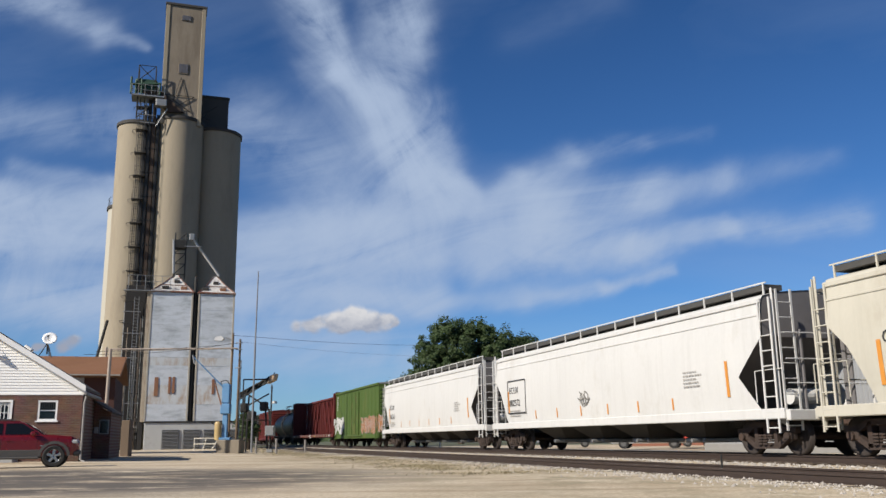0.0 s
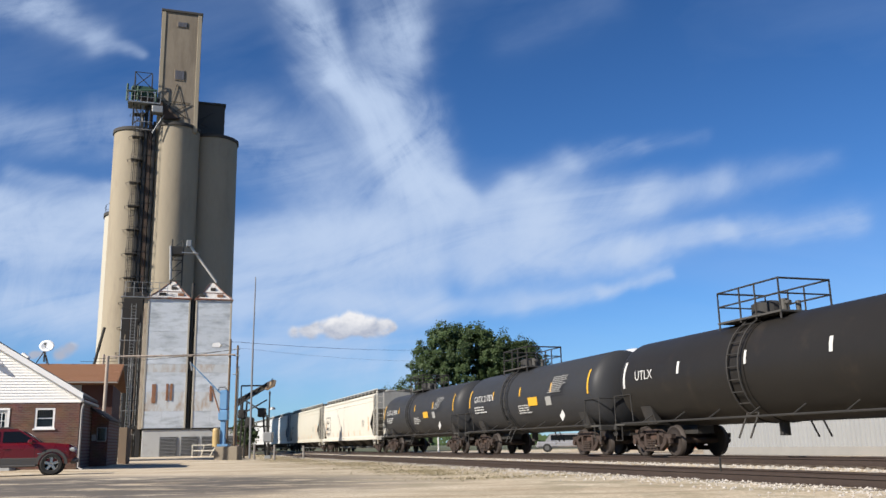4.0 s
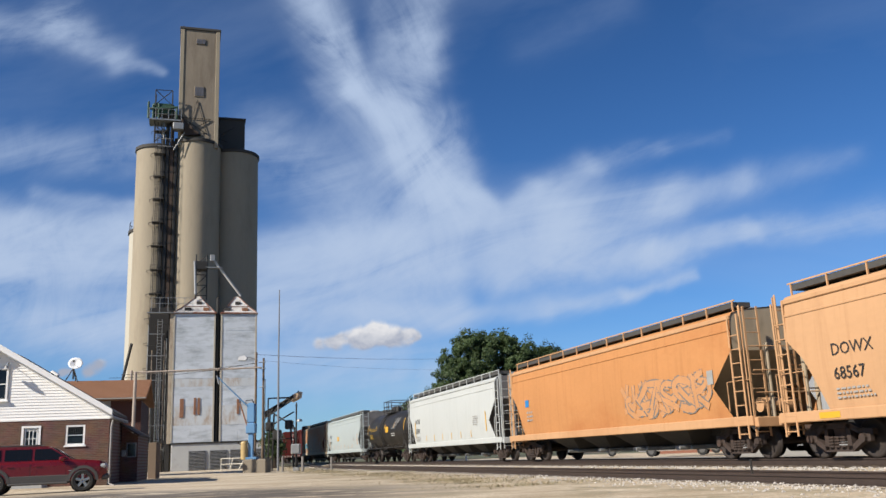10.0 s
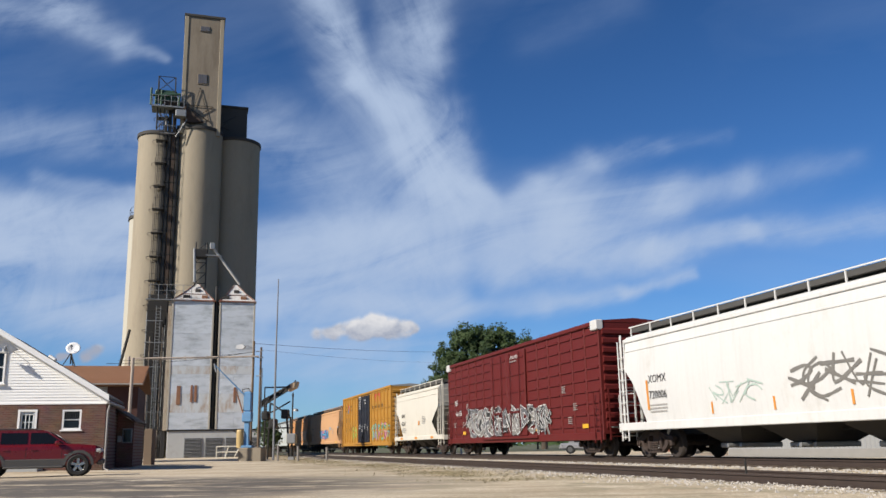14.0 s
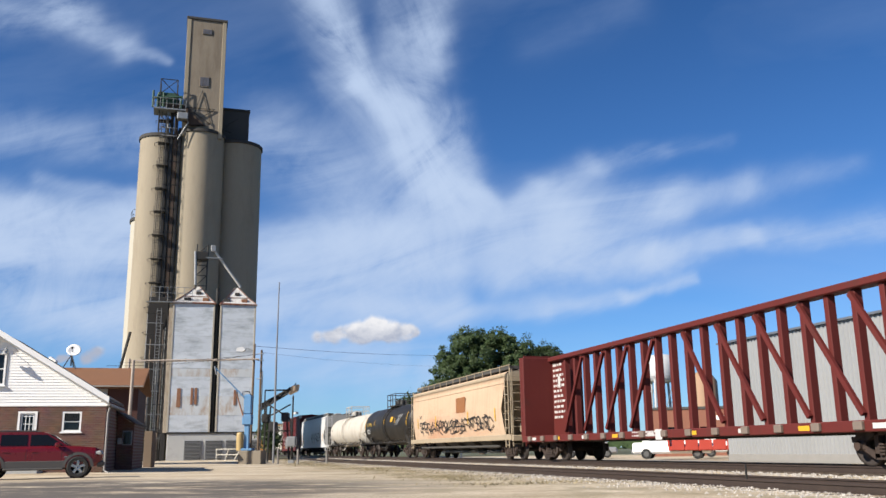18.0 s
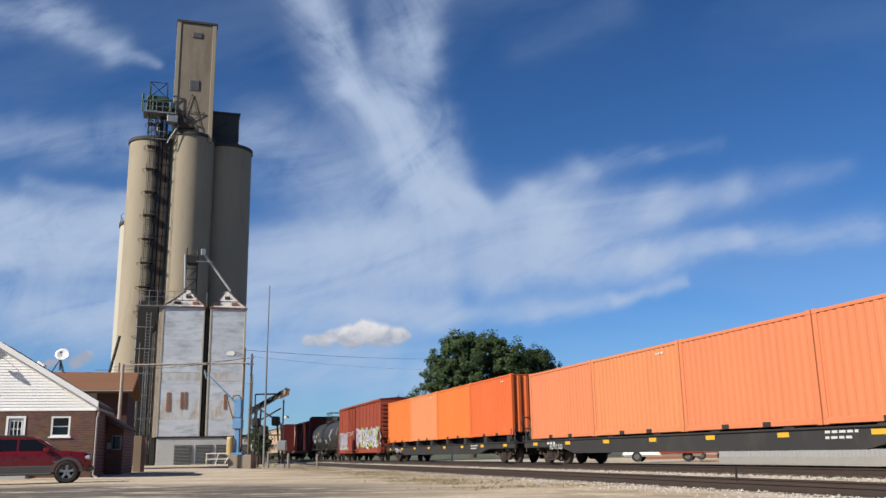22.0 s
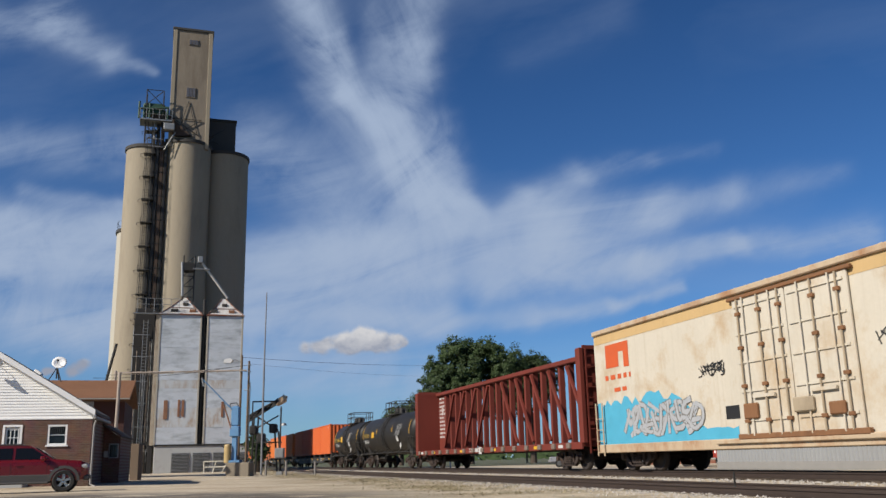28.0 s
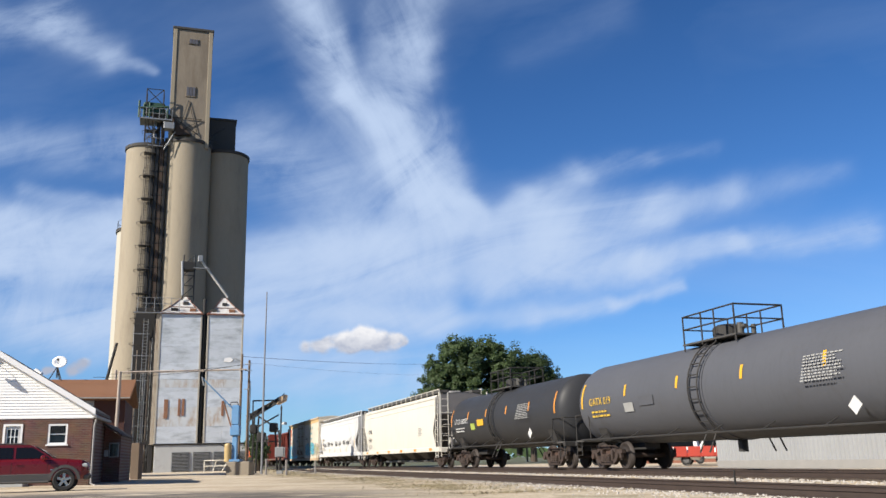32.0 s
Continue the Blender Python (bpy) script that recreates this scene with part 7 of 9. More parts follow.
def tank_car(L, paint, label, r=1.4, cz=2.3, stripe=None, plat=0.0, rail_paint=None, band=None, n_stripes=5):
    car = empty("tank_car", label=label, category="rail car", group="wagons of the freight train")
    rail_paint = rail_paint or BLACKP
    under(car, L, 2.2, False)
    e = L / 2 - 0.52
    head = [(r * math.sin(radians(a)), 0.62 * (1 - math.cos(radians(a)))) for a in (1, 20, 38, 52, 64, 74, 83, 90)]
    prof = [(q, e - h) for q, h in head] + [(r, e * 0.33), (r, -e * 0.33)] + [(q, -e + h) for q, h in head[::-1]]
    part("tank", lathe(bmesh.new(), prof, 48, "x"), paint, car, smooth=True, m=pose(0, 0, cz))
    for x in (plat - 0.33, plat + 0.33) if band is None else band:
        part("band", lathe(bmesh.new(), [(r, -0.03), (r + 0.025, -0.03), (r + 0.025, 0.03), (r, 0.03)], 48, "x"), paint, car, m=pose(x, 0, cz))
    for s in (1, -1):
        part("saddle", prism(bmesh.new(), ((-1.2, cz - 0.75), (-1.0, 0.98), (1.0, 0.98), (1.2, cz - 0.75), (0.7, cz - r + 0.06), (-0.7, cz - r + 0.06)), s * (L / 2 - 2.2) - 0.3, s * (L / 2 - 2.2) + 0.3), BLACKP, car)
        part("stub_sill", B(min(s * (L / 2 - 0.5), s * (L / 2 - 3.6)), max(s * (L / 2 - 0.5), s * (L / 2 - 3.6)), -0.28, 0.28, 0.66, 0.98), BLACKP, car)
        part("end_platform", B(min(s * (L / 2 - 0.5), s * (L / 2 - 1.2)), max(s * (L / 2 - 0.5), s * (L / 2 - 1.2)), -1.4, 1.4, 0.98, 1.04), GRATE, car)
        part("end_beam", BB(min(s * (L / 2 - 0.45), s * (L / 2 - 0.6)), max(s * (L / 2 - 0.45), s * (L / 2 - 0.6)), -1.42, 1.42, 0.84, 1.02, r=0.02), BLACKP, car)
        bm = bmesh.new()
        pipe(bm, [(s * (L / 2 - 0.55), 1.38, 1.1), (s * (L / 2 - 0.55), 1.38, 1.95), (s * (L / 2 - 0.55), -1.38, 1.95), (s * (L / 2 - 0.55), -1.38, 1.1)], 0.02, 6)
        pipe(bm, [(s * (L / 2 - 0.55), 1.38, 1.95), (s * (L / 2 - 1.6), 1.38, 1.95), (s * (L / 2 - 1.7), 1.38, 1.1)], 0.02, 6)
        pipe(bm, [(s * (L / 2 - 0.55), 1.38, 1.1), (s * (L / 2 - 0.55), 1.38, 0.5), (s * (L / 2 - 0.95), 1.38, 0.5), (s * (L / 2 - 0.95), 1.38, 1.1)], 0.02, 6)
        part("end_handrail", bm, rail_paint, car)
        # walkway rail along each side
        bm = bmesh.new()
        rod(bm, (-L / 2 + 1.2, s * 1.47, 1.04), (L / 2 - 1.2, s * 1.47, 1.04), 0.03, 6)
        for i in range(7):
            x = -L / 2 + 2.4 + (L - 4.8) * i / 6
            rod(bm, (x, s * 1.47, 1.04), (x, s * 1.05, cz - r * 0.72), 0.02, 6)
        part("side_rail", bm, BLACKP, car)
        # ladder up the shell to the platform
        bm = bmesh.new()
        for dx in (-0.24, 0.24):
            pts = [(plat + dx, s * (r + 0.10) * math.cos(t), cz + (r + 0.10) * math.sin(t)) for t in [radians(a) for a in range(-50, 76, 10)]]
            pipe(bm, [(plat + dx, s * 1.3, 0.5)] + pts, 0.025, 6)
        for a in range(-50, 76, 13):
            t = radians(a)
            rod(bm, (plat - 0.24, s * (r + 0.10) * math.cos(t), cz + (r + 0.10) * math.sin(t)), (plat + 0.24, s * (r + 0.10) * math.cos(t), cz + (r + 0.10) * math.sin(t)), 0.018, 6)
        part("shell_ladder", bm, rail_paint, car)
    top = cz + r
    part("platform", B(plat - 1.35, plat + 1.35, -0.85, 0.85, top - 0.03, top + 0.02), GRATE, car)
    bm = bmesh.new()
    lathe(bm, [(0.02, top + 0.5), (0.3, top + 0.48), (0.44, top + 0.4), (0.44, top - 0.1)], 20)
    part("manway", bm, rail_paint, car, m=pose(plat + 0.2, 0, 0))
    bm = bmesh.new()
    rod(bm, (plat - 0.7, 0.2, top), (plat - 0.7, 0.2, top + 0.42), 0.1, 10)
    rod(bm, (plat - 0.9, -0.1, top), (plat - 0.9, -0.1, top + 0.35), 0.07, 10)
    rod(bm, (plat - 0.7, 0.2, top + 0.3), (plat - 0.95, 0.2, top + 0.3), 0.06, 8)
    part("valve", bm, GRATE, car)
    bm = bmesh.new()
    h = top + 0.86
    for y in (0.82, -0.82):
        pipe(bm, [(plat - 1.3, y, top - 0.2), (plat - 1.3, y, h), (plat + 1.3, y, h), (plat + 1.3, y, top - 0.2)], 0.03, 6)
        rod(bm, (plat - 1.3, y, top + 0.46), (plat + 1.3, y, top + 0.46), 0.024, 6)
        for x in (-0.33, 0.33):
            rod(bm, (plat + x, y, top - 0.1), (plat + x, y, h), 0.026, 6)
    for x in (-1.3, 1.3):
        rod(bm, (plat + x, 0.82, h), (plat + x, -0.82, h), 0.03, 6)
        rod(bm, (plat + x, 0.82, top + 0.46), (plat + x, -0.82, top + 0.46), 0.024, 6)
    part("platform_railing", bm, rail_paint, car)
    if stripe:
        for i in range(n_stripes):
            x = e - 0.78 - (2 * e - 1.56) * i / (n_stripes - 1)
            end = i in (0, n_stripes - 1)
            bm = bmesh.new()
            a0, a1 = (-6, 30) if end else (4, 19)
            prev = None
            for a in np.linspace(a0, a1, 6):
                t = radians(a)
                cur = [bm.verts.new((x + dx, (r + 0.012) * math.cos(t), cz + (r + 0.012) * math.sin(t))) for dx in (-0.06, 0.06)]
                if prev:
                    bm.faces.new((prev[0], prev[1], cur[1], cur[0]))
                prev = cur
            bmesh.ops.recalc_face_normals(bm, faces=bm.faces)
            part("reflector", bm, stripe, car)
    part("bottom_outlet", R_((plat, 0, cz - r - 0.35), (plat, 0, cz - r + 0.1), 0.14, 10), BLACKP, car)
    return car


def on_tank(car, kind, x, z, r, cz, *args, **kw):
    """Lettering or a plate on the shell: placed on the curve and leaned back with it."""
    sn = max(-0.95, min(0.95, (z - cz) / r))
    y, lean = r * math.sqrt(1 - sn * sn) + 0.02, math.degrees(math.asin(sn))
    if kind == "words":
        return letters(car, args[0], x, z, args[1], args[2], y, lean, **kw)
    if kind == "print":
        return bars(car, x, z, args[0], args[1], args[2], args[3], y, lean, **kw)
    return patch(car, x - args[0], x, z - args[1] / 2, z + args[1] / 2, args[2], y, lean, **kw)


def centre_beam(L, paint, label, text=True):
    car = empty("centerbeam_flatcar", label=label, category="rail car", group="wagons of the freight train")
    under(car, L, 2.7)
    e = L / 2 - 0.65
    top = 4.47
    part("deck", BB(-e, e, -1.45, 1.45, 0.86, 1.0, r=0.02), paint, car)
    for s in (1, -1):
        part("side_sill", BB(-e, e, s * 1.45 - 0.05, s * 1.45 + 0.05, 0.76, 1.02, r=0.02), paint, car)
        for i in range(16):
            x = -e + 1.0 + (2 * e - 2.0) * i / 15
            part("winch", shared("winch", lambda: bevbox(bmesh.new(), -0.14, 0.14, -0.05, 0.06, -0.1, 0.1, 0.02), mat("winch_metal", (0.28, 0.22, 0.18), 0.7, 0.2)), None, car, m=pose(x, s * 1.54, 0.9))
        # bulkheads
        b = part("bulkhead", BB(min(s * e, s * (e - 0.25)), max(s * e, s * (e - 0.25)), -1.45, 1.45, 0.98, top, r=0.03), paint, car)
        for y in (-1.38, -0.5, 0.5, 1.38):
            part("bulkhead_post", BB(min(s * e, s * (e + 0.14)), max(s * e, s * (e + 0.14)), y - 0.09, y + 0.09, 0.98, top, r=0.02), paint, b)
        bm = bmesh.new()
        for z in (1.7, 2.4, 3.1, 3.8, 4.5):
            box(bm, min(s * (e + 0.01), s * (e + 0.09)), max(s * (e + 0.01), s * (e + 0.09)), -1.28, 1.28, z - 0.07, z + 0.07)
        part("bulkhead_rib", bm, paint, b)
        part("side_gusset", prism(bmesh.new(), ((s * (e - 0.25), 0.99), (s * (e - 1.75), 0.99), (s * (e - 1.75), top - 0.05), (s * (e - 0.25), top - 0.05)), -0.05, 0.05, "y"), paint, car)
        part("end_ladder", ladder(0.46, 0.6, top), paint, car, m=pose(s * (e + 0.2), 1.0, 0, 0, 0, 90))
    part("top_chord", BB(-e, e, -0.24, 0.24, top - 0.20, top, r=0.03), paint, car)
    n = 20
    span = 2 * e - 3.5
    me = shared("beam_post_" + paint.name, lambda: bevbox(bmesh.new(), -0.085, 0.085, -0.13, 0.13, 1.0, top - 0.2, 0.02), paint)
    for i in range(n + 1):
        part("beam_post", me, None, car, m=pose(-span / 2 + span * i / n, 0, 0))
    bay = span / n
    for i in range(n):
        x = -span / 2 + bay * i
        if i % 2 == 0 and abs(i - n / 2) > 1:
            up = i < n / 2
            a, b = ((x, 1.2), (x + 2 * bay, top - 0.3)) if up else ((x + 2 * bay, 1.2), (x, top - 0.3))
            bm = bmesh.new()
            d = Vector((b[0] - a[0], 0, b[1] - a[1]))
            ang = math.atan2(d.z, d.x)
            ln = d.length
            box(bm, 0, ln, -0.05, 0.05, -0.07, 0.07, pose(a[0], 0.2, a[1], 0, -math.degrees(ang), 0))
            part("diagonal", bm, paint, car)
    if text:
        for s in (1, -1):
            bars(car, s * (e - 1.0) + 0.62, 4.15, 1.2, 2.5, 11, INK_W, 0.055, 0, 7 + s)
            patch(car, s * (e - 1.0) - 0.12, s * (e - 1.0) + 0.12, 3.1, 3.6, INK_W, 0.057, name="warning_sign")
    for i in range(9):
        patch(car, -e + 1.6 + i * (2 * e - 3.2) / 8, -e + 2.0 + i * (2 * e - 3.2) / 8, 0.83, 0.95, YELLOW if i % 2 else INK_W, 1.505)
    bars(car, 1.4, 1.0, 2.2, 0.22, 2, INK_W, 1.506, 0, 4)
    patch(car, -0.5, -0.1, 0.72, 1.04, INK_W, 1.508, name="consolidated_stencil")
    return car


def container(paint, label, H=2.77, Lc=5.88):
    ob = empty("shipping_container", label=label, category="container", group="containers on the flatcars")
    h, w = Lc / 2, 1.22
    for s in (1, -1):
        part("side_panel", shared(("cside", s, paint.name), lambda: corrugated(bmesh.new(), -h + 0.1, h - 0.1, 0.16, H - 0.1, s * (w - 0.015), 0.018, 0.28, s), paint), None, ob)
        part("end_panel", shared(("cend", s, paint.name), lambda: corrugated(bmesh.new(), -w + 0.1, w - 0.1, 0.14, H - 0.1, 0, 0.05, 0.36, 1), paint), None, ob, m=pose(s * (h - 0.02), 0, 0, 0, 0, -90 if s > 0 else 90))
        part("bottom_rail", shared(("crail", paint.name), lambda: bevbox(bmesh.new(), -h + 0.08, h - 0.08, -0.03, 0.03, 0.02, 0.17, 0.01), paint), None, ob, m=pose(0, s * (w - 0.03), 0))
        part("top_rail", shared(("ctop", paint.name), lambda: bevbox(bmesh.new(), -h + 0.08, h - 0.08, -0.03, 0.03, H - 0.11, H - 0.02, 0.01), paint), None, ob, m=pose(0, s * (w - 0.03), 0))
        for x in (-0.9, 0.9):
            part("fork_pocket", shared("fork_pocket", lambda: box(bmesh.new(), -0.16, 0.16, -0.035, 0.035, 0.03, 0.15), BLACKP), None, ob, m=pose(x, s * (w - 0.028), 0))
        for sx in (1, -1):
            part("corner_post", shared(("cpost", paint.name), lambda: bevbox(bmesh.new(), -0.08, 0.08, -0.07, 0.07, 0.1, H - 0.1, 0.015), paint), None, ob, m=pose(sx * (h - 0.08), s * (w - 0.07), 0))
            for z in (0.0, H - 0.12):
                part("corner_casting", shared(("ccast", paint.name), lambda: bevbox(bmesh.new(), -0.09, 0.09, -0.08, 0.08, 0, 0.12, 0.015), paint), None, ob, m=pose(sx * (h - 0.085), s * (w - 0.075), z))
    part("roof", shared(("croof", paint.name), lambda: box(bmesh.new(), -h + 0.1, h - 0.1, -w + 0.05, w - 0.05, H - 0.07, H - 0.03), paint), None, ob)
    part("floor", shared(("cfloor", paint.name), lambda: box(bmesh.new(), -h + 0.1, h - 0.1, -w + 0.05, w - 0.05, 0.06, 0.15), BLACKP), None, ob)
    return ob


def flat_car(L, paint, label, seat=1.23):
    car = empty("flatcar", label=label, category="rail car", group="wagons of the freight train")
    under(car, L, 2.6)
    e = L / 2 - 0.55
    for s in (1, -1):
        y = s * 1.32
        part("side_sill", prism(bmesh.new(), ((-e, 0.92), (e, 0.92), (e, 0.66), (e - 3.6, 0.66), (e - 4.8, 0.42), (-e + 4.8, 0.42), (-e + 3.6, 0.66), (-e, 0.66)), min(y - 0.05, y + 0.05), max(y - 0.05, y + 0.05), "y"), paint, car)
        part("sill_flange", BB(-e, e, y - 0.12, y + 0.1, 0.9, 0.95, r=0.01), paint, car)
        for sx in (1, -1):
            bm = bmesh.new()
            pipe(bm, [(sx * (e - 0.1), y, 0.5), (sx * (e - 0.1), y, 1.5), (sx * (e - 0.55), y, 1.5), (sx * (e - 0.55), y, 1.05)], 0.022, 6)
            part("handrail", bm, GRATE, car)
    part("deck", B(-e, e, -1.25, 1.25, 0.86, 0.92), BLACKP, car)
    part("centre_sill", B(-e + 0.6, e - 0.6, -0.7, 0.7, 0.90, seat - 0.03), BLACKP, car)
    for i in range(8):
        x = -e + 1.2 + (2 * e - 2.4) * i / 7
        part("cross_bearer", B(x - 0.15, x + 0.15, -1.26, 1.26, 0.56, 0.86), BLACKP, car)
        part("pedestal", B(x - 0.2, x + 0.2, -1.2, 1.2, 0.90, seat), P_FLAT, car)
        patch(car, x - 0.22, x + 0.22, 0.74, 0.86, YELLOW, 1.376)
    part("hitch", BB(-e + 0.5, -e + 1.1, -0.4, 0.4, 1.02, 1.75, r=0.1), BLACKP, car)
    part("brake_wheel", lathe(bmesh.new(), [(0.24, -0.02), (0.28, 0.0), (0.24, 0.02), (0.22, 0.0), (0.24, -0.02)], 18, "x"), BLACKP, car, m=pose(-e + 0.2, 0.7, 1.75))
    bars(car, e - 2.4, 0.86, 1.0, 0.2, 1, INK_W, 1.378, 0, 3)
    bars(car, -e + 6, 0.86, 1.2, 0.26, 2, INK_W, 1.378, 0, 5)
    return car

# ---- the freight train, from its head (far away) to its tail ----
def paint(name, col, rough=0.5, dirt=(0.25, 0.20, 0.15), amt=0.15, var=0.10, sc=0.9, metal=0.0, drip=0.16, lie=(1, 1, 0.6)):
    return mat("paint_" + name, col, rough, metal, var, 0.6, lie, 0.06, 12, stain=dirt, stain_amt=amt, stain_scale=sc, spec=0.18, drip=drip)


P_WHITE = paint("white", (0.80, 0.80, 0.78), 0.45, (0.62, 0.59, 0.53), 0.22)
P_CREAM = paint("cream", (0.68, 0.65, 0.55), 0.5, (0.52, 0.47, 0.37), 0.2)
P_OFFW = paint("off_white", (0.80, 0.765, 0.67), 0.5, (0.64, 0.58, 0.46), 0.2)
P_LGREY = paint("pale_grey_green", (0.50, 0.56, 0.555), 0.45, (0.36, 0.37, 0.34), 0.10)
P_LGREY2 = paint("pale_grey", (0.64, 0.67, 0.65), 0.45, (0.38, 0.38, 0.35), 0.10)
P_RUST = paint("rusted_orange", (0.52, 0.245, 0.115), 0.8, (0.44, 0.385, 0.29), 0.85, 0.22, 0.42, drip=0.3, lie=(0.35, 1, 0.9))
P_ORANGE = paint("faded_orange", (0.64, 0.30, 0.115), 0.75, (0.52, 0.20, 0.07), 0.35, 0.15, 0.5, drip=0.3, lie=(0.4, 1, 0.8))
P_PEACH = paint("peach", (0.68, 0.40, 0.21), 0.75, (0.58, 0.30, 0.14), 0.35, 0.12, 0.5, drip=0.3, lie=(0.4, 1, 0.8))
P_TAN = paint("stained_tan", (0.70, 0.52, 0.36), 0.75, (0.60, 0.30, 0.17), 0.5, 0.15, 0.4, drip=0.3, lie=(0.3, 1, 1.0))
P_TANTRIM = paint("tan_trim", (0.50, 0.41, 0.29), 0.7, (0.30, 0.24, 0.16), 0.3)
P_MAROON = paint("maroon", (0.155, 0.030, 0.026), 0.6, (0.085, 0.045, 0.035), 0.25)
P_MAROON2 = paint("red_brown", (0.23, 0.050, 0.035), 0.65, (0.11, 0.05, 0.035), 0.25)
P_NSRED = paint("oxide_red", (0.148, 0.021, 0.019), 0.55, (0.13, 0.03, 0.024), 0.15)
P_BRICK = paint("faded_red", (0.34, 0.072, 0.04), 0.65, (0.28, 0.06, 0.04), 0.2)
P_GREEN = paint("faded_green", (0.085, 0.145, 0.035), 0.7, (0.26, 0.20, 0.09), 0.30)
P_YEL = paint("boxcar_yellow", (0.52, 0.26, 0.045), 0.6, (0.36, 0.18, 0.04), 0.2)
P_DOORBLK = paint("blue_black", (0.025, 0.028, 0.040), 0.55, (0.06, 0.06, 0.07), 0.15)
P_TBLACK = paint("tank_black", (0.026, 0.024, 0.022), 0.45, (0.07, 0.055, 0.042), 0.22)
P_TGREY = paint("tank_dark_grey", (0.045, 0.047, 0.052), 0.5, (0.05, 0.046, 0.042), 0.18)
P_TGREY2 = paint("tank_grey", (0.115, 0.12, 0.135), 0.5, (0.09, 0.085, 0.08), 0.15)
P_TWHITE = paint("tank_white", (0.70, 0.66, 0.58), 0.55, (0.36, 0.26, 0.17), 0.35)
P_REEF = paint("reefer_white", (0.76, 0.70, 0.58), 0.7, (0.58, 0.41, 0.23), 0.45, 0.12, 0.8, drip=0.2, lie=(0.8, 1, 0.8))
P_BUFF = paint("buff_band", (0.72, 0.50, 0.24), 0.7, (0.6, 0.42, 0.2), 0.3)
P_GREYTOP = paint("grey_roof", (0.42, 0.42, 0.40), 0.55, (0.28, 0.26, 0.23), 0.2)
P_FLAT = paint("flat_black", (0.05, 0.05, 0.05), 0.6, (0.10, 0.085, 0.07), 0.3)
P_FLATG = paint("flat_grey", (0.045, 0.045, 0.047), 0.6, (0.09, 0.08, 0.07), 0.3)
# dark body colour with the shade up the line put into it
P_SHADEHOP = paint("shaded_hopper", (0.06, 0.055, 0.05), 0.6, (0.03, 0.03, 0.03), 0.2)
S_BLK, S_SIL, S_BLUE, S_CYAN, S_PINK, S_LILAC, S_LIME, S_TEAL, S_GREYP = (ink("black", (0.02, 0.02, 0.02)), ink("silver", (0.50, 0.52, 0.54)), ink("blue", (0.02, 0.25, 0.60)), ink("cyan", (0.10, 0.50, 0.72)),
    ink("pink", (0.70, 0.25, 0.40)), ink("lilac", (0.48, 0.44, 0.66)), ink("lime", (0.45, 0.55, 0.10)), ink("teal", (0.15, 0.48, 0.52)), ink("grey", (0.22, 0.21, 0.19)))
INK_F = mat("faint_stencil", (0.42, 0.40, 0.37), 0.7, 0, 0.2, 4, bump=0)
S_RUST, S_WHITE = ink("rust_brown", (0.36, 0.15, 0.05)), ink("white", (0.7, 0.7, 0.68))

KNUCKLES = (545.76, 521.05, 504.43, 483.98, 463.28, 442.87, 421.71, 404.91, 389.91, 374.74, 351.26, 331.44, 311.57, 296.71, 277.5, 258.11, 237.16, 216.42, 203.79, 183.46,
            162.91, 145.52, 129.44, 110.3, 86.28, 69.88, 52.41, 27.15, 1.66, -24.85, -51.06, -63.2, -79.42, -103.29, -126.84, -146.97, -168.02, -183.91, -202.4)
TRAIN = []


def hop_text(car, L, mark, number, ink_=INK_K, size=0.42, z=2.3, boxed=False, bulge=0.10):
    y = hopper_y(z, bulge) + 0.012
    x = L / 2 - 2.75
    letters(car, mark, x, z + 0.05, size, ink_, y, -1.5)
    letters(car, number, x, z - size * 1.25, size, ink_, y, -1.5)
    if boxed:
        for a, b, c, d in ((x + 0.15, x + 0.19, z - 0.75, z + 0.6), (x - 1.75, x - 1.71, z - 0.75, z + 0.6), (x - 1.75, x + 0.19, z + 0.56, z + 0.6), (x - 1.75, x + 0.19, z - 0.79, z - 0.75)):
            patch(car, a, b, c, d, ink_, y + 0.004, name="frame_line")
    bars(car, x, z - size * 1.75, 1.2, 0.3, 3, INK_F, hopper_y(1.7, bulge) + 0.012, 0, len(mark) + int(number[-1]))
    bars(car, -L / 2 + 4.7, 2.3, 0.9, 0.5, 5, INK_F, hopper_y(2.4, bulge) + 0.012, 0, int(number[0]))


def even(L, n, m=2.3):
    return [-L / 2 + m + (L - 2 * m) * i / (n - 1) for i in range(n)]


def hop(L, paint_, label, mark="", number="", stripe=YELLOW, n=8, **kw):
    extra = {k: kw.pop(k) for k in ("ink_", "size", "boxed") if k in kw}
    car = covered_hopper(L, paint_, label, **kw)
    b = kw.get("bulge", 0.10)
    if stripe:
        stripes(car, even(L, n, 3.4)[1:-1], 1.25, 0.34, stripe, 0.08, b)
        stripes(car, (L / 2 - 2.65, -L / 2 + 2.65), 1.5, 0.95, stripe, 0.12, b)
    if mark:
        hop_text(car, L, mark, number, bulge=b, **extra)
    return car


def containers_on(car, s, L, paints, label, gap, seat):
    n = len(paints)
    for i, p in enumerate(paints):
        x = (n - 1) * (5.88 + gap) / 2 - i * (5.88 + gap)
        c = container(p, label)
        if i % 2:
            bars(c, -1.6, 2.52, 0.5, 0.14, 1, INK_W, 1.212, 0, i + int(L))
        TRAIN.append((c, s + x, seat + 0.005))


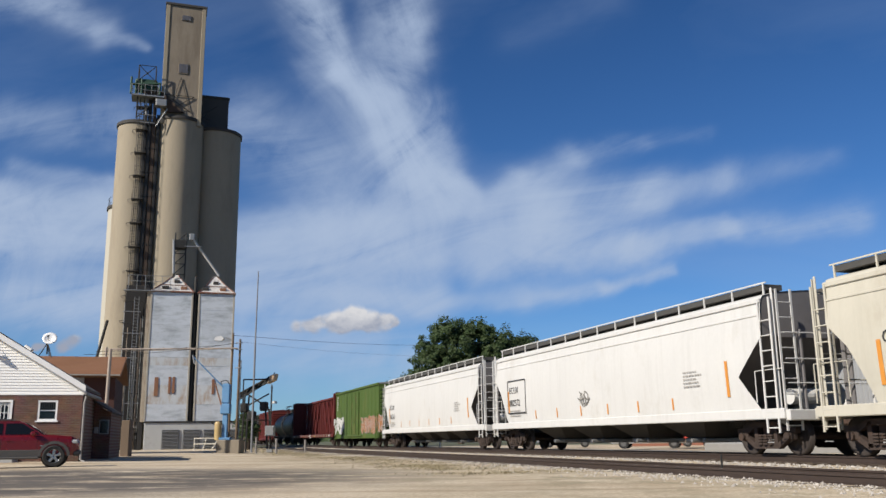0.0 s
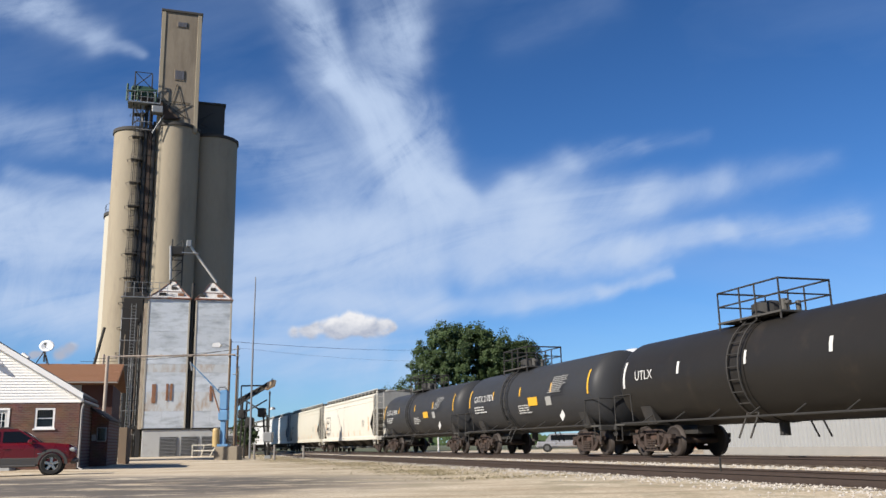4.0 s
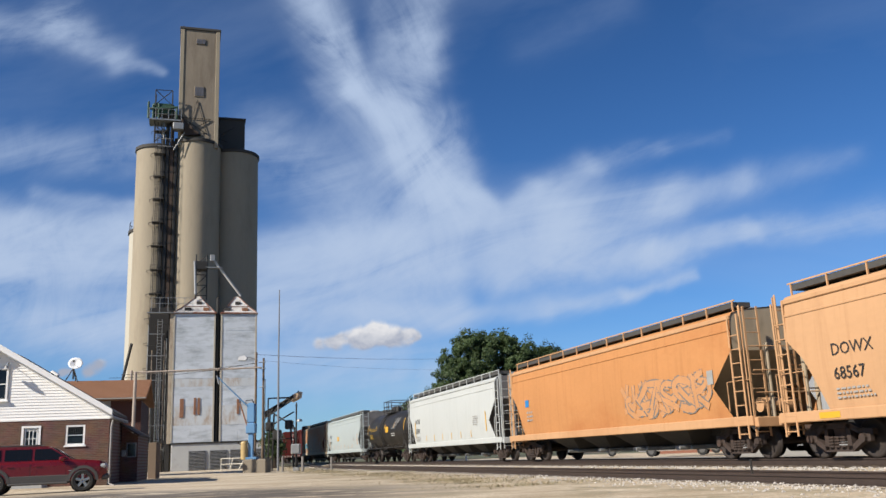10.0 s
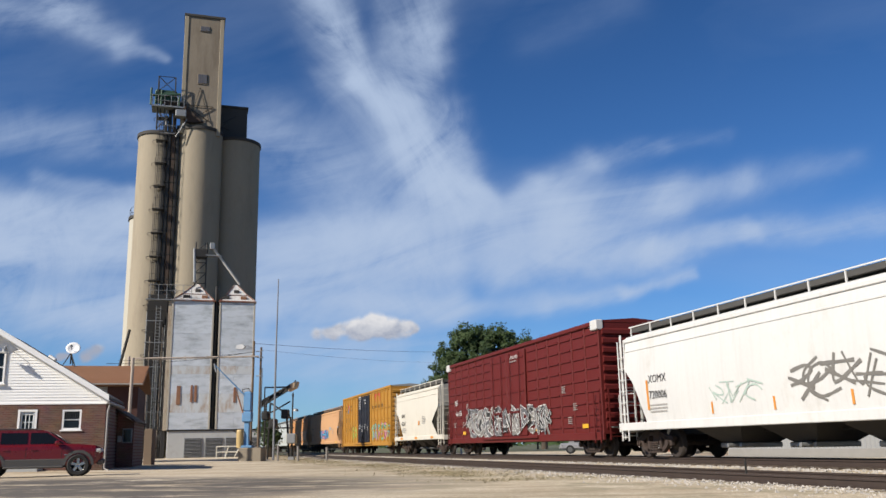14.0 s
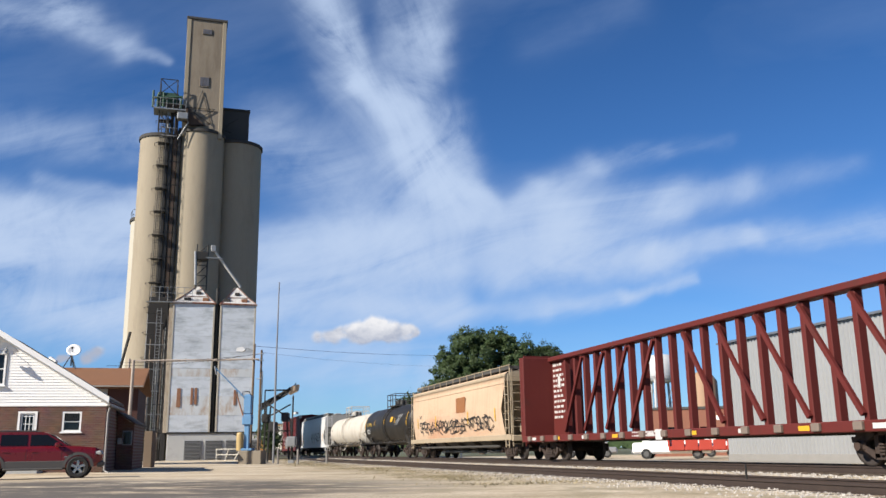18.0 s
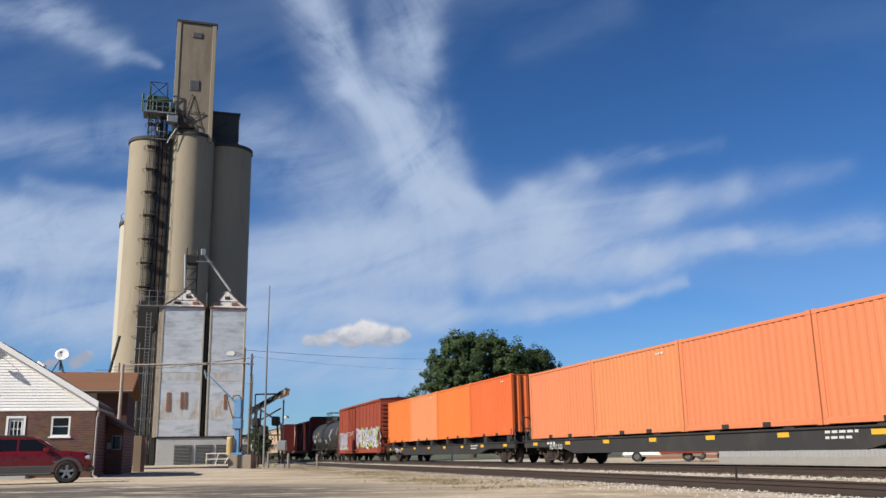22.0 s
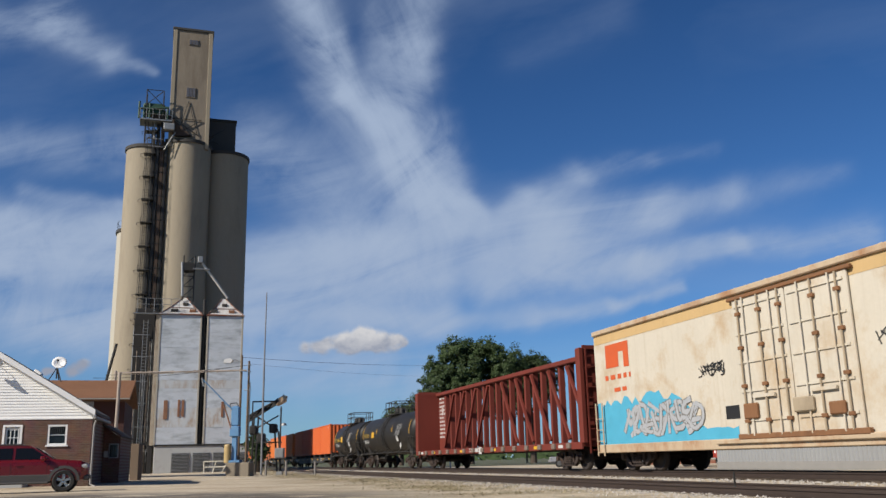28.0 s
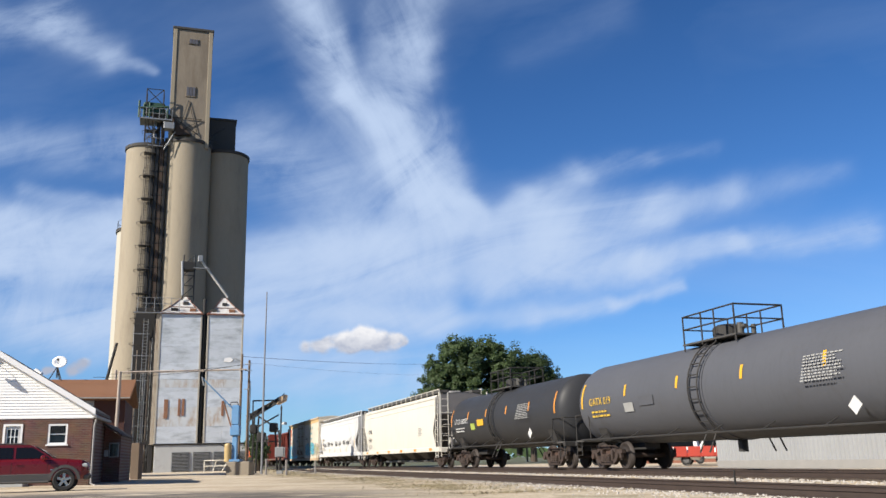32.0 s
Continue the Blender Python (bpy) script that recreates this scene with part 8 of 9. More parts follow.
def build_train():
    ln = [a - b for a, b in zip(KNUCKLES, KNUCKLES[1:])]
    mid = [(a + b) / 2 for a, b in zip(KNUCKLES, KNUCKLES[1:])]
    cars = []
    kh = hopper_y
    # 0 to 9
    cars.append(centre_beam(ln[0], P_MAROON, "empty maroon steel centerbeam lumber flatcar"))
    c = box_car(ln[1], P_GREEN, "faded green steel boxcar with rust and graffiti", 4.4, 14, (-1.4, 1.4), 1, None, None, P_GREYTOP, proud=0.02)
    graffiti(c, 4.2, 8.0, 0.95, 2.3, (S_SIL, S_WHITE), 1.497, 3, 4), graffiti(c, -8.6, -2.2, 0.95, 2.1, (S_SIL, S_RUST), 1.497, 4, 7)
    bars(c, 6.9, 4.0, 0.5, 1.2, 6, INK_W, 1.52, 0, 2)
    cars.append(c)
    cars.append(hop(ln[2], P_WHITE, "clean white steel covered hopper wagon", "ECUX", "882561", ORANGE_R))
    c = hop(ln[3], P_WHITE, "white covered hopper wagon with boxed black lettering", "ECUX", "882572", ORANGE_R, boxed=True, size=0.38)
    graffiti(c, 0.4, 1.1, 1.5, 2.15, (S_GREYP,), seed=9, n=2, curve=lambda z: kh(z) + 0.008)
    cars.append(c)
    cars.append(hop(ln[4], P_CREAM, "cream covered hopper wagon with orange reflectors", "CRDX", "16118", ORANGE_R))
    cars.append(hop(ln[5], P_OFFW, "off-white covered hopper wagon with boxed black lettering", "ECUX", "880202", ORANGE_R, boxed=True, size=0.40, ends=P_GREYTOP))
    for i, (mk, nr, p) in enumerate((("GATX", "218088", P_TGREY), ("GATX", "217876", P_TGREY))):
        L = ln[6 + i]
        c = tank_car(L, p, "dark grey tank wagon with yellow reflectors and top platform", 1.4, 2.3, YELLOW, 1.4 if i == 0 else 1.7)
        on_tank(c, "words", L / 2 - 2.0, 2.37, 1.4, 2.3, mk + " " + nr, 0.42, INK_W)
        on_tank(c, "print", L / 2 - 2.0, 2.17, 1.4, 2.3, 1.6, 0.36, 3, INK_W, seed=i + 2)
        on_tank(c, "print", -L / 2 + 4.3, 2.97, 1.4, 2.3, 1.3, 0.75, 9, INK_G, seed=i + 5)
        on_tank(c, "plate", -L / 2 + 6.6, 2.12, 1.4, 2.3, 0.9, 0.34, YELLOW, name="caution_panel")
        on_tank(c, "plate", -L / 2 + 4.9, 2.07, 1.4, 2.3, 0.5, 0.34, INK_G, name="stencil_plate")
        on_tank(c, "print", 0.2, 2.02, 1.4, 2.3, 1.3, 0.4, 4, INK_W, seed=i + 9)
        part("hazard_placard", B(-0.15, 0.15, 0, 0.02, -0.15, 0.15), INK_W, c, m=pose(-L / 2 + 3.2, 1.50, 1.45, 0, 45, 0))
        cars.append(c)
    L = ln[8]
    c = tank_car(L, P_TBLACK, "black tank wagon with pale reflectors and top platform", 1.4, 2.3, INK_W, 0.4)
    on_tank(c, "words", L / 2 - 2.0, 2.37, 1.4, 2.3, "UTLX", 0.42, INK_W)
    cars.append(c)
    cars.append(centre_beam(ln[9], P_MAROON, "empty maroon steel centerbeam lumber flatcar"))
    # 10 to 16
    L = ln[10]
    c = hop(L, P_RUST, "rusty orange and tan covered hopper wagon with blue graffiti", "DCLX", "7354", YELLOW, 6, trim=P_TANTRIM, bays=4, size=0.5, cut=1.9, cutz=2.85, ends=P_MAROON2)
    graffiti(c, L / 2 - 5.6, L / 2 - 2.9, 1.45, 2.3, (S_CYAN,), seed=22, n=5, curve=lambda z: kh(z) + 0.006)
    cars.append(c)
    L = ln[11]
    c = hop(L, P_LGREY, "pale grey-green covered hopper wagon with orange reflectors", "DUPX", "37418", ORANGE_R, 8, size=0.42)
    patch(c, 1.9, 2.75, 2.0, 2.42, YELLOW, kh(2.2) + 0.014, name="yellow_panel")
    cars.append(c)
    L = ln[12]
    c = tank_car(L, P_TBLACK, "black tank wagon with yellow lettering and top platform", 1.4, 2.3, YELLOW, 1.2)
    on_tank(c, "words", L / 2 - 1.9, 2.37, 1.4, 2.3, "UTLX 670966", 0.36, INK_Y)
    on_tank(c, "print", L / 2 - 2.0, 2.12, 1.4, 2.3, 1.5, 0.4, 3, INK_Y, seed=3)
    on_tank(c, "plate", -0.4, 2.37, 1.4, 2.3, 0.9, 0.40, YELLOW, name="caution_panel")
    on_tank(c, "print", -L / 2 + 4.2, 3.07, 1.4, 2.3, 1.5, 0.9, 9, INK_G, seed=6)
    on_tank(c, "print", -2.2, 2.07, 1.4, 2.3, 1.4, 0.3, 2, INK_W, seed=8)
    cars.append(c)
    cars.append(hop(ln[13], P_LGREY2, "pale grey covered hopper wagon with yellow reflectors", "ACFX", "65491", YELLOW, 8, size=0.42))
    L = ln[14]
    c = covered_hopper(L, P_ORANGE, "faded orange covered hopper wagon with grey graffiti", trim=P_PEACH, ends=P_TANTRIM)
    graffiti(c, -7.2, -2.4, 1.35, 2.5, (S_GREYP, ink("dull_orange", (0.66, 0.33, 0.14))), seed=31, n=5, curve=lambda z: kh(z) + 0.006)
    patch(c, L / 2 - 3.2, L / 2 - 2.8, 2.3, 2.6, S_BLUE, kh(2.4) + 0.012, name="blue_emblem")
    bars(c, L / 2 - 2.9, 2.1, 0.8, 0.5, 3, INK_G, kh(1.9) + 0.012, 0, 3)
    patch(c, -7.6, -7.3, 2.1, 2.5, INK_G, kh(2.3) + 0.018, name="stencil_plate")
    cars.append(c)
    L = ln[15]
    c = covered_hopper(L, P_PEACH, "peach orange covered hopper wagon with blue graffiti", trim=P_PEACH, ends=P_TANTRIM)
    hop_text(c, L, "DOWX", "68567", INK_K, 0.40)
    graffiti(c, -3.2, 1.9, 1.4, 2.25, (S_BLK, S_CYAN, S_BLUE, S_PINK), seed=41, n=7, curve=lambda z: kh(z) + 0.006)
    patch(c, -5.2, -4.0, 2.2, 2.5, INK_G, kh(2.3) + 0.012, name="stencil_plate")
    for x in (L / 2 - 2.4, -L / 2 + 2.6):
        patch(c, x - 0.35, x + 0.35, 0.94, 1.08, YELLOW, 1.575)
    cars.append(c)
    L = ln[16]
    c = box_car(L, P_YEL, "yellow ribbed boxcar with black doors and graffiti", 4.88, 17, (-2.2, 2.2), 2, P_DOORBLK, None, P_GREYTOP, "grid")
    letters(c, "next", 8.36, 3.95, 0.36, INK_K, 1.4765), letters(c, "load", 8.36, 3.6, 0.36, INK_K, 1.4765), letters(c, "any", 6.08, 3.95, 0.36, INK_K, 1.4765), letters(c, "road", 6.08, 3.6, 0.36, INK_K, 1.4765)
    for a, col in ((38, S_BLUE), (-38, INK_R)):
        part("crossed_emblem", B(-0.6, 0.6, 0, 0.004, -0.10, 0.10), col, c, m=Matrix.Translation((6.76, 1.4775 + (0.004 if a < 0 else 0), 3.85)) @ pose(0, 0, 0, 0, a, 0))
    for w_, x_, z_ in (("TB", 8.25, 2.68), ("OX", 7.13, 2.68), ("67", 8.22, 1.88), ("19", 7.1, 1.88), ("55", 5.98, 1.88)):
        letters(c, w_, x_, z_, 0.5, INK_K, 1.4765)
    part("logo_bar", B(-1.1, 1.1, 0, 0.004, -0.09, 0.09), INK_R, c, m=pose(-5.0, 1.4765, 4.42))
    for x in (-4.3, -5.0, -5.75):
        part("logo_stroke", B(-0.09, 0.09, 0, 0.004, -0.28, 0.28), INK_R, c, m=pose(x, 1.4785, 4.2, 0, 18, 0))
    letters(c, "RAILCAR POOLING EXPERTS", -3.0, 3.42, 0.36, INK_K, 1.4765, squeeze=0.9)
    bars(c, 1.95, 4.6, 1.2, 1.1, 6, INK_W, 1.576, 0, 5), bars(c, -0.3, 4.3, 0.8, 0.5, 2, INK_W, 1.576, 0, 8)
    for i, x in enumerate((1.6, 0.7, -0.5, -1.5)):
        bars(c, x, 2.3 - 0.12 * (i % 2), 0.6, 0.5, 4, INK_W, 1.609, 0, 10 + i)
    graffiti(c, 3.0, 5.2, 1.1, 2.2, (S_BLK, S_LIME), 1.48, 51, 3)
    graffiti(c, -9.0, -3.0, 1.05, 2.2, (S_BLK, S_LIME, S_PINK, S_TEAL), 1.48, 52, 8)
    cars.append(c)
    # 17 to 25
    L = ln[17]
    c = covered_hopper(L, P_OFFW, "short white covered hopper wagon with grey ends", 2, cut=1.7, cutz=2.8, ends=P_GREYTOP)
    hop_text(c, L, "SHPX", "432841", INK_K, 0.36)
    for x in (L / 2 - 2.6, 0, -L / 2 + 2.6):
        patch(c, x - 0.3, x + 0.3, 0.94, 1.08, ORANGE_R, 1.575)
    patch(c, -1.0, -0.7, 1.8, 2.05, ORANGE_R, kh(2.0) + 0.012, name="orange_panel")
    cars.append(c)
    L = ln[18]
    c = box_car(L, P_NSRED, "oxide red high-cube boxcar with white graffiti", 4.93, 16, (-2.3, 2.3), 2, None, None, P_NSRED, "panels", proud=0.028)
    letters(c, "NS", 8.2, 2.6, 0.42, INK_W, 1.518), letters(c, "468 056", 8.1, 2.05, 0.38, INK_W, 1.518, squeeze=0.9)
    greys = (S_WHITE, S_GREYP, ink("mid_grey", (0.13, 0.13, 0.14)), S_BLK)
    graffiti(c, 2.35, 5.9, 0.85, 2.25, greys, 1.518, 63, 4), graffiti(c, -2.25, 2.25, 0.95, 2.2, greys, 1.606, 64, 5), graffiti(c, -4.6, -2.35, 0.85, 2.1, greys, 1.518, 65, 3)
    letters(c, "CUSHIONED", -0.5, 4.3, 0.19, INK_W, 1.61), bars(c, -0.5, 4.22, 1.2, 0.14, 1, INK_G, 1.61, 0, 3)
    for i, (x, z) in enumerate(((8.4, 1.7), (6.9, 1.7), (6.2, 2.6), (-0.9, 2.9), (-6.0, 2.7), (-7.0, 2.0), (-6.5, 1.5))):
        bars(c, x, z, 0.4, 0.3, 4, INK_G, 1.518, 0, 20 + i)
    for x in (6.6, 3.2, -3.4, -8.0):
        patch(c, x - 0.25, x + 0.25, 1.05, 1.2, YELLOW, 1.52)
    for s in (1, -1):
        part("white_corner", BB(s * (L / 2 - 0.98) - 0.26, s * (L / 2 - 0.98) + 0.26, 1.30, 1.60, 4.55, 4.92, r=0.03), INK_W, c)
    cars.append(c)
    L = ln[19]
    c = hop(L, P_WHITE, "white covered hopper wagon with faint graffiti", "XOMX", "720006", ORANGE_R, 6, size=0.36, ends=P_GREYTOP)
    graffiti(c, -6.0, 0.6, 1.35, 2.45, (S_GREYP,), seed=71, n=6, curve=lambda z: kh(z) + 0.006)
    graffiti(c, 2.0, 4.0, 1.5, 2.1, (ink("pale_mint", (0.5, 0.62, 0.55)),), seed=72, n=3, curve=lambda z: kh(z) + 0.006)
    cars.append(c)
    L = ln[20]
    c = tank_car(L, P_TWHITE, "dirty white tank wagon with stained shell", 1.36, 2.25, None, 0.6, P_TWHITE)
    on_tank(c, "words", L / 2 - 1.9, 2.37, 1.36, 2.25, "001", 0.3, INK_K)
    cars.append(c)
    L = ln[21]
    c = tank_car(L, P_TBLACK, "glossy black tank wagon with yellow lettering", 1.42, 2.3, YELLOW, 0.0)
    on_tank(c, "words", L / 2 - 1.9, 2.37, 1.42, 2.3, "UTLX 209866", 0.32, INK_Y)
    on_tank(c, "print", L / 2 - 2.0, 2.12, 1.42, 2.3, 1.5, 0.4, 3, INK_W, seed=3)
    on_tank(c, "plate", -2.0, 2.67, 1.42, 2.3, 0.7, 0.36, YELLOW, name="caution_panel")
    on_tank(c, "print", -L / 2 + 3.8, 2.92, 1.42, 2.3, 1.2, 0.8, 9, INK_G, seed=6)
    cars.append(c)
    L = ln[22]
    c = covered_hopper(L, P_TAN, "tan covered hopper wagon stained with rust and black graffiti", 4, trim=P_TANTRIM, roof=P_TAN, ends=P_TANTRIM, cut=0.5, cutz=3.6, rods=True, bulge=0.14)
    graffiti(c, -6.6, 6.5, 1.30, 2.15, (S_BLK,), seed=81, n=15, curve=lambda z: kh(z, 0.14) + 0.006)
    letters(c, "5415", L / 2 - 3.0, 2.35, 0.26, INK_K, kh(2.4, 0.14) + 0.012)
    patch(c, -2.6, -1.0, 2.4, 3.2, S_RUST, kh(2.8, 0.14) + 0.012, name="rust_patch")
    for x in (L / 2 - 2.6, 3.0, -3.0, -L / 2 + 2.4):
        patch(c, x - 0.06, x + 0.06, 1.8, 2.4, YELLOW, kh(2.1, 0.14) + 0.016, -2)
    cars.append(c)
    cars.append(centre_beam(ln[23], P_MAROON, "empty maroon steel centerbeam lumber flatcar"))
    L = ln[24]
    c = tank_car(L, P_TGREY, "dark grey tank wagon with yellow reflectors and white lettering", 1.4, 2.3, YELLOW, 0.3)
    on_tank(c, "words", L / 2 - 1.7, 2.17, 1.4, 2.3, "GATX 211844", 0.40, INK_W)
    on_tank(c, "print", L / 2 - 2.0, 2.02, 1.4, 2.3, 1.6, 0.36, 3, INK_W, seed=2)
    on_tank(c, "print", -L / 2 + 4.6, 2.82, 1.4, 2.3, 1.4, 0.75, 9, INK_G, seed=5)
    on_tank(c, "plate", -L / 2 + 4.9, 1.97, 1.4, 2.3, 0.5, 0.34, INK_G, name="stencil_plate")
    on_tank(c, "print", -0.5, 1.92, 1.4, 2.3, 1.4, 0.4, 3, INK_W, seed=7)
    graffiti(c, 1.6, 3.4, 1.75, 2.1, (S_SIL,), seed=87, n=4, curve=lambda z: math.sqrt(1.4 ** 2 - (z - 2.3) ** 2) + 0.02)
    cars.append(c)
    L = ln[25]
    c = box_car(L, P_BRICK, "faded red boxcar with lilac and white graffiti", 4.45, 13, (1.0, 3.6), 1, None, None, P_NSRED, "posts", proud=0.03)
    bm = bmesh.new()
    for k in range(14):
        box(bm, 1.15, 3.45, 1.58, 1.615, 1.3 + 0.23 * k, 1.4 + 0.23 * k)
    part("door_corrugation", bm, P_BRICK, c)
    graffiti(c, 4.0, 7.9, 0.9, 2.3, (S_BLK, S_WHITE, S_LILAC, S_SIL), 1.516, 91, 5), graffiti(c, -7.9, 0.3, 0.9, 2.45, (S_BLK, S_LILAC, S_WHITE, S_SIL, S_LIME), 1.516, 92, 8)
    letters(c, "TO SCOPE", 3.4, 2.0, 0.5, INK_W, 1.64, name="graffiti_words")
    patch(c, 3.7, 7.8, 0.90, 1.08, S_SIL, 1.496, name="paint_band")
    cars.append(c)
    # 26 to 29: flatcars with orange containers
    shades = [paint("container_" + n_, col, 0.6, (0.62, 0.27, 0.12), 0.15, 0.10, 0.5) for n_, col in (("orange", (0.80, 0.215, 0.050)), ("deep_orange", (0.77, 0.165, 0.048)), ("pale_orange", (0.78, 0.29, 0.125)), ("red_orange", (0.73, 0.142, 0.053)), ("coral", (0.80, 0.265, 0.125)))]
    o, d, pl, r_, co = shades
    lots = ((o, pl, o, d), (co, pl, co, co), (o, pl, d, o), (d, r_, d, d))
    for k in range(4):
        L = ln[26 + k]
        c = flat_car(L, P_FLAT if k % 2 else P_FLATG, "black intermodal flatcar loaded with orange containers", 0.99 if k == 1 else 1.23)
        letters(c, ("GIMX 9338", "BLMX 582", "CIMX 9316", "GIMX 93140")[k], L / 2 - 3.2, 0.58, 0.28, INK_W, 1.378)
        cars.append(c)
        containers_on(c, (40.14, 14.36, -11.06, -37.06)[k], L, lots[k], "orange corrugated steel shipping container on a flatcar", 0.05, 0.99 if k == 1 else 1.23)
    # 30 to the tail
    for i, (mk, r) in enumerate((("UTLX 630665", 1.4), ("UTLX 630", 1.4))):
        L = ln[30 + i]
        c = tank_car(L, P_TBLACK, "black tank wagon with yellow lettering and white placard", r, 2.3, YELLOW, 0.3, n_stripes=4)
        on_tank(c, "words", L / 2 - 1.7, 2.22, r, 2.3, mk, 0.40, INK_Y)
        on_tank(c, "plate", L / 2 - 4.3, 2.37, r, 2.3, 0.8, 0.42, YELLOW, name="caution_panel")
        on_tank(c, "print", L / 2 - 1.8, 2.02, r, 2.3, 1.8, 0.3, 3, INK_W, seed=i)
        on_tank(c, "print", -L / 2 + 4.4, 2.82, r, 2.3, 1.3, 0.8, 9, INK_G, seed=i + 4)
        on_tank(c, "plate", -L / 2 + 4.7, 1.92, r, 2.3, 0.5, 0.36, INK_W, name="stencil_plate")
        part("hazard_placard", B(-0.15, 0.15, 0, 0.02, -0.15, 0.15), INK_W, c, m=pose(-L / 2 + 3.0, 1.50, 1.45, 0, 45, 0))
        cars.append(c)
    cars.append(centre_beam(ln[32], P_MAROON2, "empty red-brown centerbeam lumber flatcar"))
    L = ln[33]
    c = box_car(L, P_REEF, "weathered white insulated boxcar with blue graffiti", 4.87, 4, (-1.6, 2.7), 2, P_REEF, paint("rust_streaked_trim", (0.66, 0.52, 0.36), 0.75, (0.42, 0.20, 0.09), 0.5, 0.2, 1.2), P_REEF, "smooth")
    patch(c, -L / 2 + 0.8, L / 2 - 0.8, 4.35, 4.7, P_BUFF, 1.474, name="buff_band")
    for a, b, z0, z1 in ((9.3, 10.2, 3.45, 4.25), (8.6, 9.3, 3.95, 4.25), (8.6, 8.95, 3.4, 3.95)):
        patch(c, a, b, z0, z1, ink("logo_orange", (0.75, 0.13, 0.03)), 1.476, name="logo_shape")
    bars(c, 10.3, 3.2, 2.3, 0.36, 1, ink("logo_orange", (0.75, 0.13, 0.03)), 1.476, 0, 4)
    bars(c, 9.7, 2.75, 0.9, 0.3, 1, ink("logo_orange", (0.75, 0.13, 0.03)), 1.476, 0, 6)
    for i, w in enumerate(("Protecting Today's", "Perishables", "For Tomorrow")):
        letters(c, w, -4.8 - 0.7 * (i % 2), 3.75 - 0.52 * i, 0.48, S_TEAL, 1.478, squeeze=0.8)
    RUSTG = paint("rusted_gear", (0.30, 0.15, 0.075), 0.85, (0.14, 0.07, 0.04), 0.4)
    part("door_track", BB(-1.75, 2.85, 1.50, 1.62, 4.50, 4.60, r=0.02), RUSTG, c)
    part("door_sill", BB(-1.75, 2.85, 1.50, 1.64, 0.84, 0.98, r=0.02), RUSTG, c)
    for x in (-1.3, -0.45, 0.75, 1.55, 2.4):
        part("door_rod", R_((x, 1.63, 0.95), (x, 1.63, 4.5), 0.028, 6), P_TANTRIM, c)
        for z in (1.3, 2.2, 3.2, 4.1):
            part("rod_keeper", BB(x - 0.09, x + 0.09, 1.57, 1.66, z - 0.05, z + 0.05, r=0.015), RUSTG, c)
    for i, (x, z, w, h) in enumerate(((2.2, 1.55, 0.55, 0.4), (0.2, 1.6, 0.7, 0.35), (-0.9, 1.45, 0.5, 0.3))):
        part("latch_box", BB(x - w / 2, x + w / 2, 1.575, 1.68, z - h / 2, z + h / 2, r=0.03), RUSTG if i != 1 else P_TANTRIM, c)
    bm = bmesh.new()
    rnd = random.Random(3)
    xs = list(np.linspace(11.0, 3.0, 34))
    prev = None
    for x in xs:
        h = 1.12 + 0.1 * rnd.random() + 1.25 * min(1, max(0, x - 4.6) / 1.2) * (0.75 + 0.3 * rnd.random())
        cur = (bm.verts.new((x, 1.476, 0.86)), bm.verts.new((x, 1.476, h)))
        if prev:
            bm.faces.new((prev[0], cur[0], cur[1], prev[1]))
        prev = cur
    part("graffiti_cloud", bm, S_CYAN, c, "bright blue sprayed cloud")
    graffiti(c, 4.7, 8.9, 1.1, 2.1, (S_GREYP, S_SIL, S_SIL), 1.478, 101, 6)
    graffiti(c, -8.2, -2.6, 1.1, 2.4, (S_BLK, S_TEAL, S_CYAN), 1.478, 102, 6), graffiti(c, -10.4, -8.2, 1.1, 2.3, (S_GREYP, S_SIL, S_LIME), 1.478, 103, 3)
    graffiti(c, 3.4, 4.6, 2.6, 3.0, (S_BLK,), 1.478, 104, 5), graffiti(c, -4.0, -2.2, 2.7, 3.1, (S_BLK,), 1.478, 105, 6)
    patch(c, 2.9, 3.5, 1.4, 1.75, S_BLK, 1.48, name="access_plate")
    cars.append(c)
    L = ln[34]
    c = hop(L, P_WHITE, "bright white covered hopper wagon with small black graffiti tags", "MLLX", "98417", YELLOW, 6, size=0.34, ends=P_GREYTOP)
    for i, x in enumerate((6.0, 4.2, 2.6, 0.4, -1.2, -3.2, -4.8)):
        graffiti(c, x - 0.55, x + 0.55, 1.72 + 0.05 * (i % 3), 2.12 + 0.08 * (i % 2), (S_BLK,), seed=110 + i, n=6, curve=lambda z: kh(z) + 0.006)
    cars.append(c)
    L = ln[35]
    c = covered_hopper(L, P_OFFW, "cream-white covered hopper wagon with orange sill reflectors", 4, back_cut=0.35)
    hop_text(c, L, "EQUX", "13641", INK_K, 0.42)
